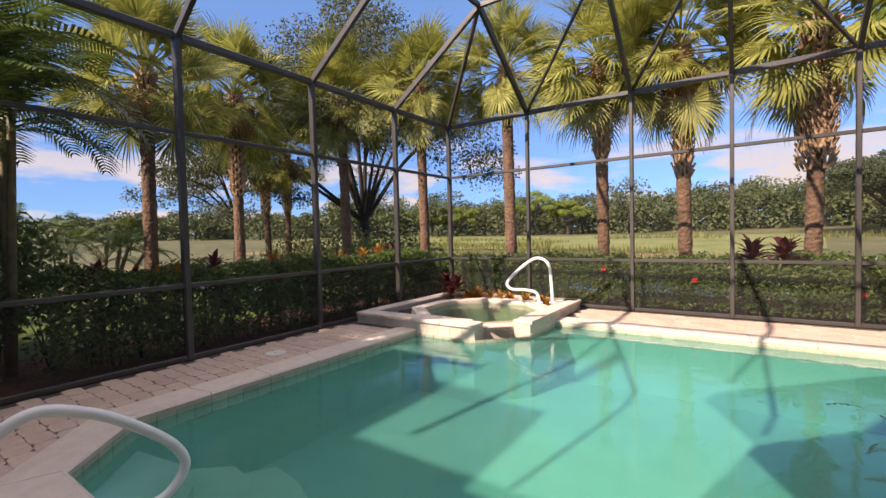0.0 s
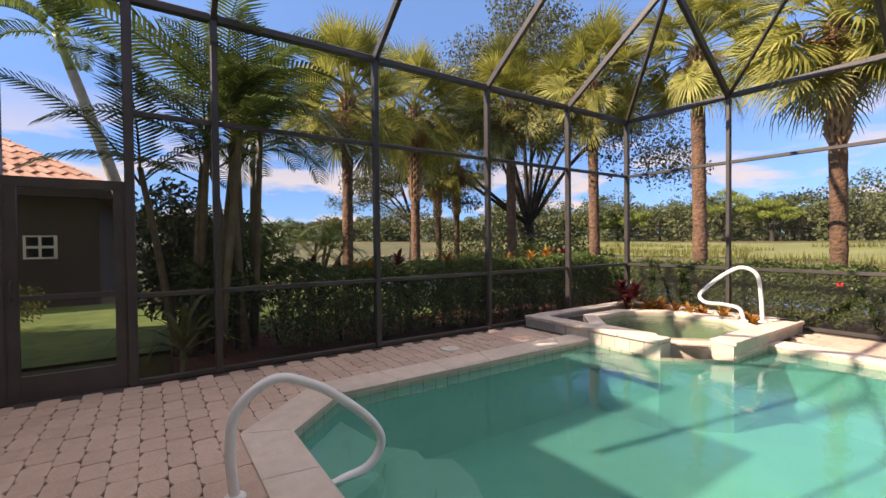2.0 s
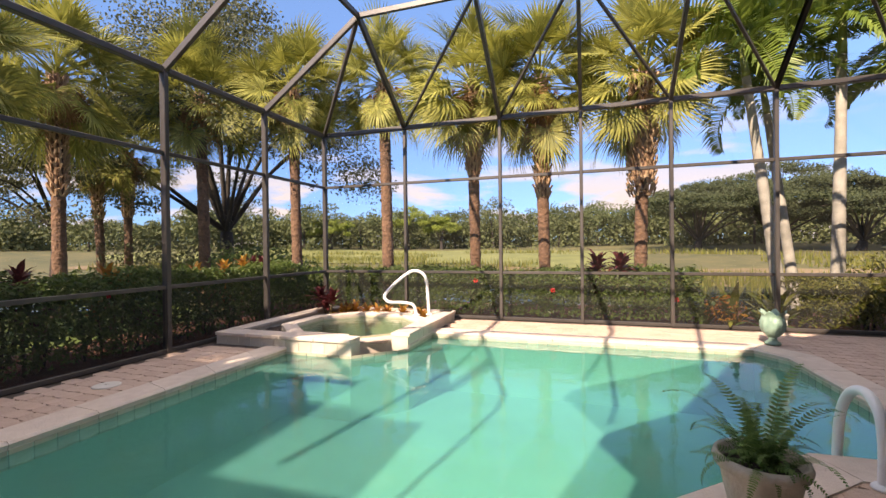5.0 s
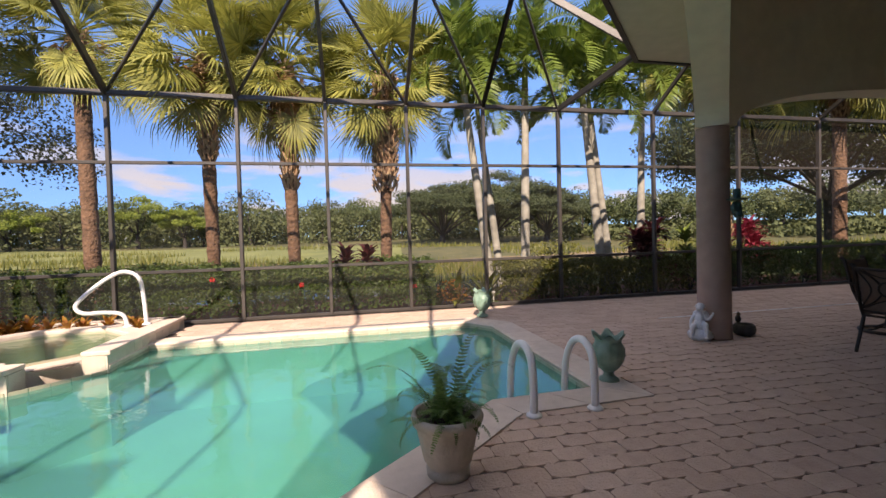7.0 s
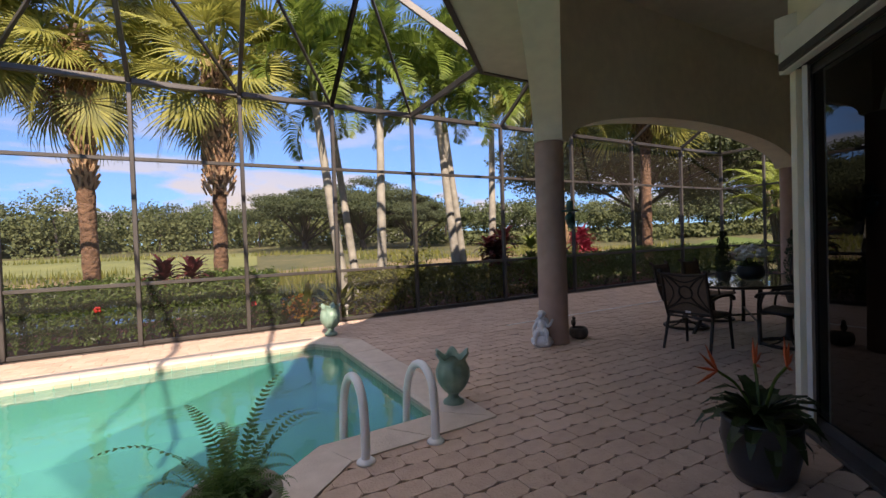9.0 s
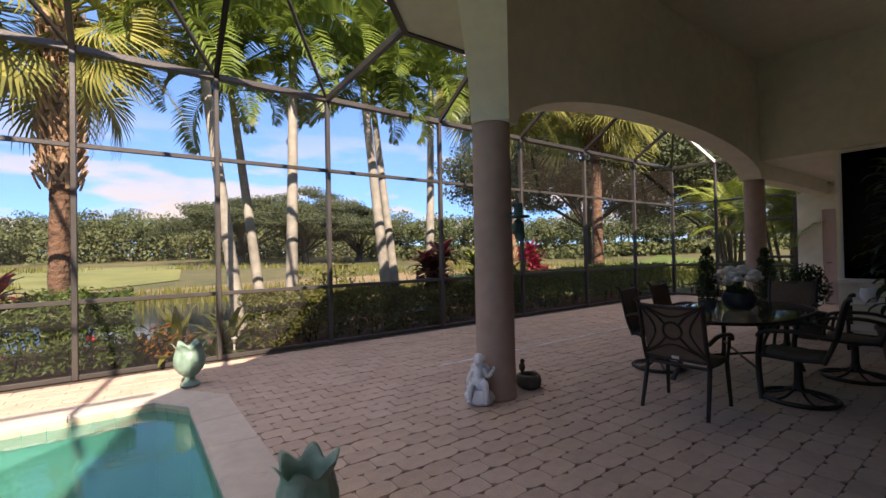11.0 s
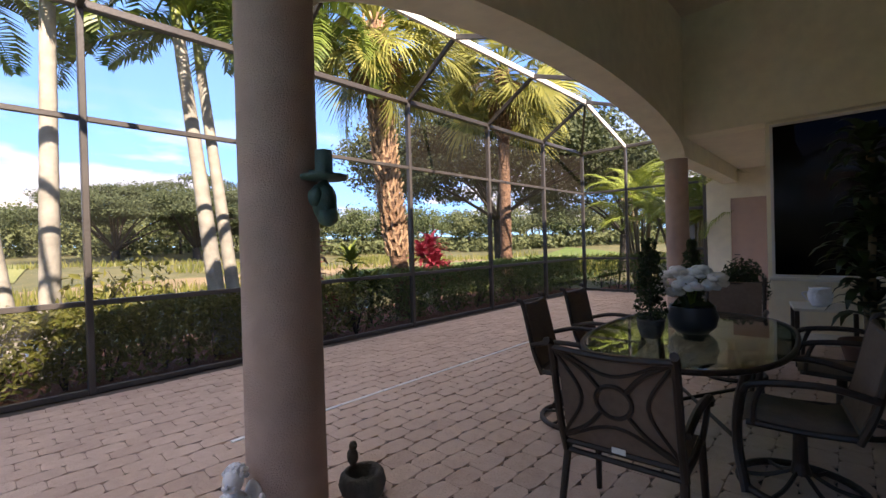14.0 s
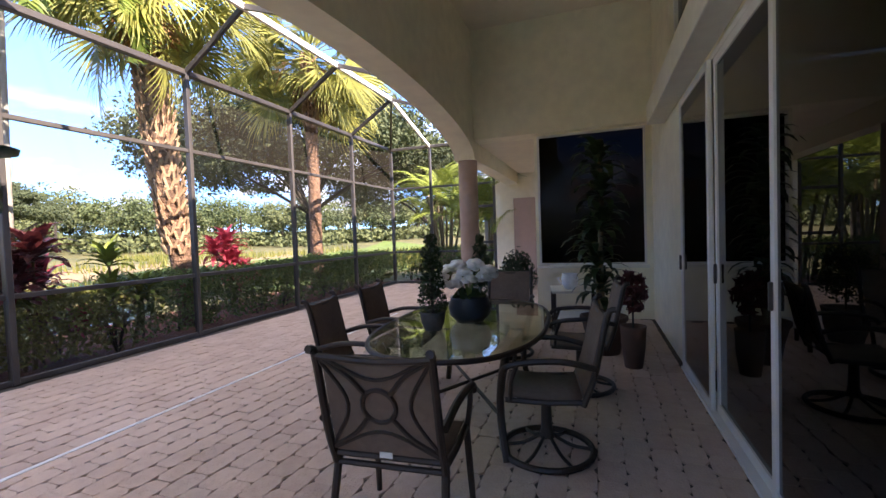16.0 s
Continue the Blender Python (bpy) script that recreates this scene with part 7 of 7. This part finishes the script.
part("pot", add_lathe(bmesh.new(), [(0.10, 0), (0.15, 0.05), (0.165, 0.12), (0.145, 0.18), (0.15, 0.195), (0.135, 0.19), (0.13, 0.15), (0.003, 0.14)], 28), BLUE_POT, orch, "", True)
rng = random.Random(5)
for i in range(6):
    a = i * 1.05
    tip = Vector((0.16 * math.cos(a), 0.16 * math.sin(a), 0.38 + 0.06 * math.sin(i * 2)))
    part("stem", add_tube(bmesh.new(), smooth_line([(0, 0, 0.14), (tip.x * 0.3, tip.y * 0.3, 0.33), tip], 5), 0.005, 5), PIN_LEAF, orch)
    for k in range(3):
        c = tip + Vector((rng.uniform(-.06, .06), rng.uniform(-.06, .06), rng.uniform(-.04, .05)))
        pb = bmesh.new()
        for q in range(5):
            b = q * math.tau / 5
            add_blob(pb, c + Vector((0.030 * math.cos(b), 0.030 * math.sin(b), 0.012 * math.sin(2 * b))), 0.036, (1, 1, 0.7), 0.2, 2, q)
        part("flower", pb, WHITE_PETAL, orch, "white petals", True)
lv, lf = leaf_cloud([((0.10 * math.cos(k), 0.10 * math.sin(k), 0.21), (math.cos(k), math.sin(k), 0.8)) for k in range(9)], 0.22, rng, 0.2, 0.35)
place("leaves", raw_mesh("leaves", lv, lf, TOPIARY), orch)

# corn plant before the picture window
cp = thing("planter", "terracotta floor pot under the tall corn plant", "plant pot", (10.25, 3.20, 0.0))
part("pot", add_lathe(bmesh.new(), [(0.17, 0), (0.20, 0.2), (0.24, 0.36), (0.26, 0.38), (0.26, 0.42), (0.23, 0.42), (0.21, 0.37), (0.003, 0.36)], 28), TERRACOTTA, cp, "", True)
dr = thing("corn_plant", "tall dark green corn plant with arching strap leaves", "plant", (10.25, 3.20, 0.36))
part("cane", add_tube(bmesh.new(), smooth_line([(0, 0, 0), (0.03, 0.02, 0.7), (-0.02, 0, 1.35), (0, 0.02, 1.85)], 6), 0.028, 8), CANE, dr, "", True)
part("cane", add_tube(bmesh.new(), smooth_line([(0.05, 0.05, 0), (0.08, 0.06, 0.5), (0.10, 0.1, 0.95)], 6), 0.024, 8), CANE, dr, "", True)
rng = random.Random(3)
for hx, hy, hz, n in ((0, 0.02, 1.90, 26), (-0.03, 0.0, 1.55, 26), (-0.02, 0.0, 1.2, 26), (0.10, 0.1, 0.98, 24), (0.04, 0.05, 0.7, 24), (0.02, 0.02, 0.45, 18)):
    v, f = [], []
    for i in range(n):
        a = i * 2.4 + rng.uniform(-.2, .2)
        out, side = Vector((math.cos(a), math.sin(a), 0)), Vector((-math.sin(a), math.cos(a), 0))
        p, pw, el = Vector((hx, hy, hz - 0.2 * i / n)), 0.02, radians(75 - 55 * i / n)
        ln = rng.uniform(0.30, 0.46)
        for k in range(1, 6):
            e = el - 1.7 * (k / 5) ** 1.6
            q = p + (out * math.cos(e) + Vector((0, 0, math.sin(e)))) * ln / 5
            w = 0.052 * math.sin(math.pi * min(0.96, 0.25 + 0.72 * k / 5))
            c = len(v)
            v += [tuple(p - side * pw), tuple(p + side * pw), tuple(q + side * w), tuple(q - side * w)]
            f.append((c, c + 1, c + 2, c + 3))
            p, pw = q, w
    place("leaves", raw_mesh("leaves", v, f, TOPIARY), dr)
potted_ball("poinsettia", "small potted plant with dark red leaves", (9.75, 2.93, 0.0), 0.12, 0.42, TERRACOTTA, [(0.72, 0.16, 160), (0.85, 0.12, 120)], 9, DARK_RED_LEAF, 0.10)

# side table with white crockery beneath the window
st = thing("side_table", "low dark side table with two shelves", "side table", (11.0, 3.55, 0), 8)
part("top", box_bm((-0.3, -0.3, 0.60), (0.3, 0.3, 0.63), bevel=0.006), TRIM, st, "white top")
part("shelf", box_bm((-0.28, -0.28, 0.25), (0.28, 0.28, 0.275), bevel=0.005), TRIM, st)
for sx in (-1, 1):
    for sy in (-1, 1):
        part("leg", box_bm((sx * 0.27 - 0.02, sy * 0.27 - 0.02, 0), (sx * 0.27 + 0.02, sy * 0.27 + 0.02, 0.598), bevel=0.004), CHAIR_METAL, st)
wp = thing("white_pot", "white ceramic pot on the side table", "pot", (10.95, 3.6, 0.631))
part("body", add_lathe(bmesh.new(), [(0.07, 0), (0.10, 0.06), (0.11, 0.13), (0.09, 0.18), (0.10, 0.20), (0.08, 0.195), (0.003, 0.1)], 24), PORCELAIN, wp, "", True)
part("handle", add_tube(bmesh.new(), smooth_line([(0.0, 0.10, 0.15), (0.0, 0.15, 0.13), (0.0, 0.10, 0.05)], 5), 0.008, 6), PORCELAIN, wp)

pl = thing("path_light", "low white garden path light in the mulch", "garden light", (4.15, 9.3, -0.1))
part("stake", add_tube(bmesh.new(), [(0, 0, 0), (0, 0, 0.24)], 0.014, 8), TRIM, pl)
part("head", add_lathe(bmesh.new(), [(0.03, 0.24), (0.034, 0.30), (0.05, 0.31), (0.02, 0.335), (0.003, 0.34)], 16), TRIM, pl, "", True)
# ---- paving, laid last ----
def lay_pavers():
    base = tagged(mesh_object("floor", deck_bed(), JOINT), "tumbled pinkish concrete pavers in running bond", "floor", kind="structure")
    W, D, GAP = 0.232, 0.157, 0.0008
    keep_out = grow(POOL, 0.16)
    spa_box = (-4.45, 5.78, -1.47, 8.95)
    verts, faces = [], []
    singles = []
    rng = random.Random(4)
    def piece():
        w, d = W / 2 - GAP / 2, D / 2 - GAP / 2
        j = lambda k: rng.uniform(-k, k)
        # an outline with knocked corners, worn most along the courses
        out = []
        for sx, sy in ((-1, -1), (1, -1), (1, 1), (-1, 1)):
            kx, ky = rng.choice((0.014, 0.026, 0.038, 0.050)), rng.uniform(0.016, 0.030)
            a, b = (sx * (w - kx), sy * d), (sx * w, sy * (d - ky))
            out += [a, b] if sx * sy < 0 else [b, a]
        low = [(x, y, -0.03) for x, y in out]
        mid = [(x, y, -0.005) for x, y in out]
        top = [(x * (1 - 0.0022 / w), y * (1 - 0.0018 / d), j(.001)) for x, y in out]
        n = 8
        sides = [(i + o, (i + 1) % n + o, (i + 1) % n + o + n, i + o + n) for o in (0, n) for i in range(n)]
        return low + mid + top, [tuple(range(16, 24))] + sides
    shapes = [piece() for _ in range(14)]
    shared = [raw_mesh("paver", v, f, PAVER_PIECE) for v, f in shapes]
    rows = int((BACK - 0.03 + 4.1) / D)
    for r in range(rows):
        y = -4.1 + (r + 0.5) * D
        off = (r % 2) * W / 2 + rng.uniform(-0.012, 0.012)
        for c in range(int((END - 0.05 + 4.5) / W)):
            x = -4.5 + off + (c + 0.5) * W
            if x > END - 0.15 or x < LEFT + 0.1:
                continue
            if x > 12.2 and y < 4.2 or y < HOUSE_Y and x - y > 2.9 or x > 1.8 and y < -1.2 or y < -2.3:
                continue
            if spa_box[0] < x < spa_box[2] + 0.1 and spa_box[1] - 0.07 < y < spa_box[3]:
                continue
            if inside(keep_out, x, y):
                continue
            k = rng.randrange(len(shapes))
            z = rng.uniform(-0.003, 0.002)
            tilt = rng.uniform(-0.5, 0.5)
            if 2.0 < x < 5.6 and 3.35 < y < 5.8 and len(singles) < 300:
                singles.append((k, pose(x, y, z, tilt, rng.uniform(-0.4, 0.4), rng.uniform(-0.6, 0.6))))
                continue
            n = len(verts)
            v, f = shapes[k]
            a = radians(rng.uniform(-0.6, 0.6))
            ca, sa = math.cos(a), math.sin(a)
            sx = rng.uniform(-0.0025, 0.0025)
            verts.extend((x + p[0] * ca - p[1] * sa, y + p[0] * sa + p[1] * ca, z + p[2] + p[0] * sx) for p in v)
            faces.extend(tuple(q + n for q in g) for g in f)
    rest = place("pavers", raw_mesh("pavers", verts, faces, PAVER), base)
    rest["kind"] = "stuff"
    for k, m in singles:
        place("paver", shared[k], base, m)


def deck_bed():
    bm = bmesh.new()
    o = grow(POOL[:8] + [(-1.62, 8.62), (-4.28, 8.62), (-4.28, 5.95), (-3.14, 5.95)] + POOL[11:], 0.05)
    hull = [(LEFT - 0.12, -2.5), (1.9, -2.5), (1.9, -1.4), (5.6, 2.3), (END + 0.15, 2.3), (END + 0.15, BACK + 0.08), (LEFT - 0.12, BACK + 0.08)]
    vo = [bm.verts.new((x, y, -0.013)) for x, y in hull]
    vi = [bm.verts.new((x, y, -0.013)) for x, y in o]
    eo = [bm.edges.new((vo[i], vo[(i + 1) % len(vo)])) for i in range(len(vo))]
    ei = [bm.edges.new((vi[i], vi[(i + 1) % len(vi)])) for i in range(len(vi))]
    bmesh.ops.triangle_fill(bm, edges=eo + ei, use_beauty=True)
    for f in list(bm.faces):
        c = f.calc_center_median()
        if inside(o, c.x, c.y):
            bm.faces.remove(f)
    ex = bmesh.ops.extrude_face_region(bm, geom=list(bm.faces))
    for v in ex["geom"]:
        if isinstance(v, bmesh.types.BMVert):
            v.co.z = -0.5
    bmesh.ops.recalc_face_normals(bm, faces=bm.faces)
    return bm


lay_pavers()
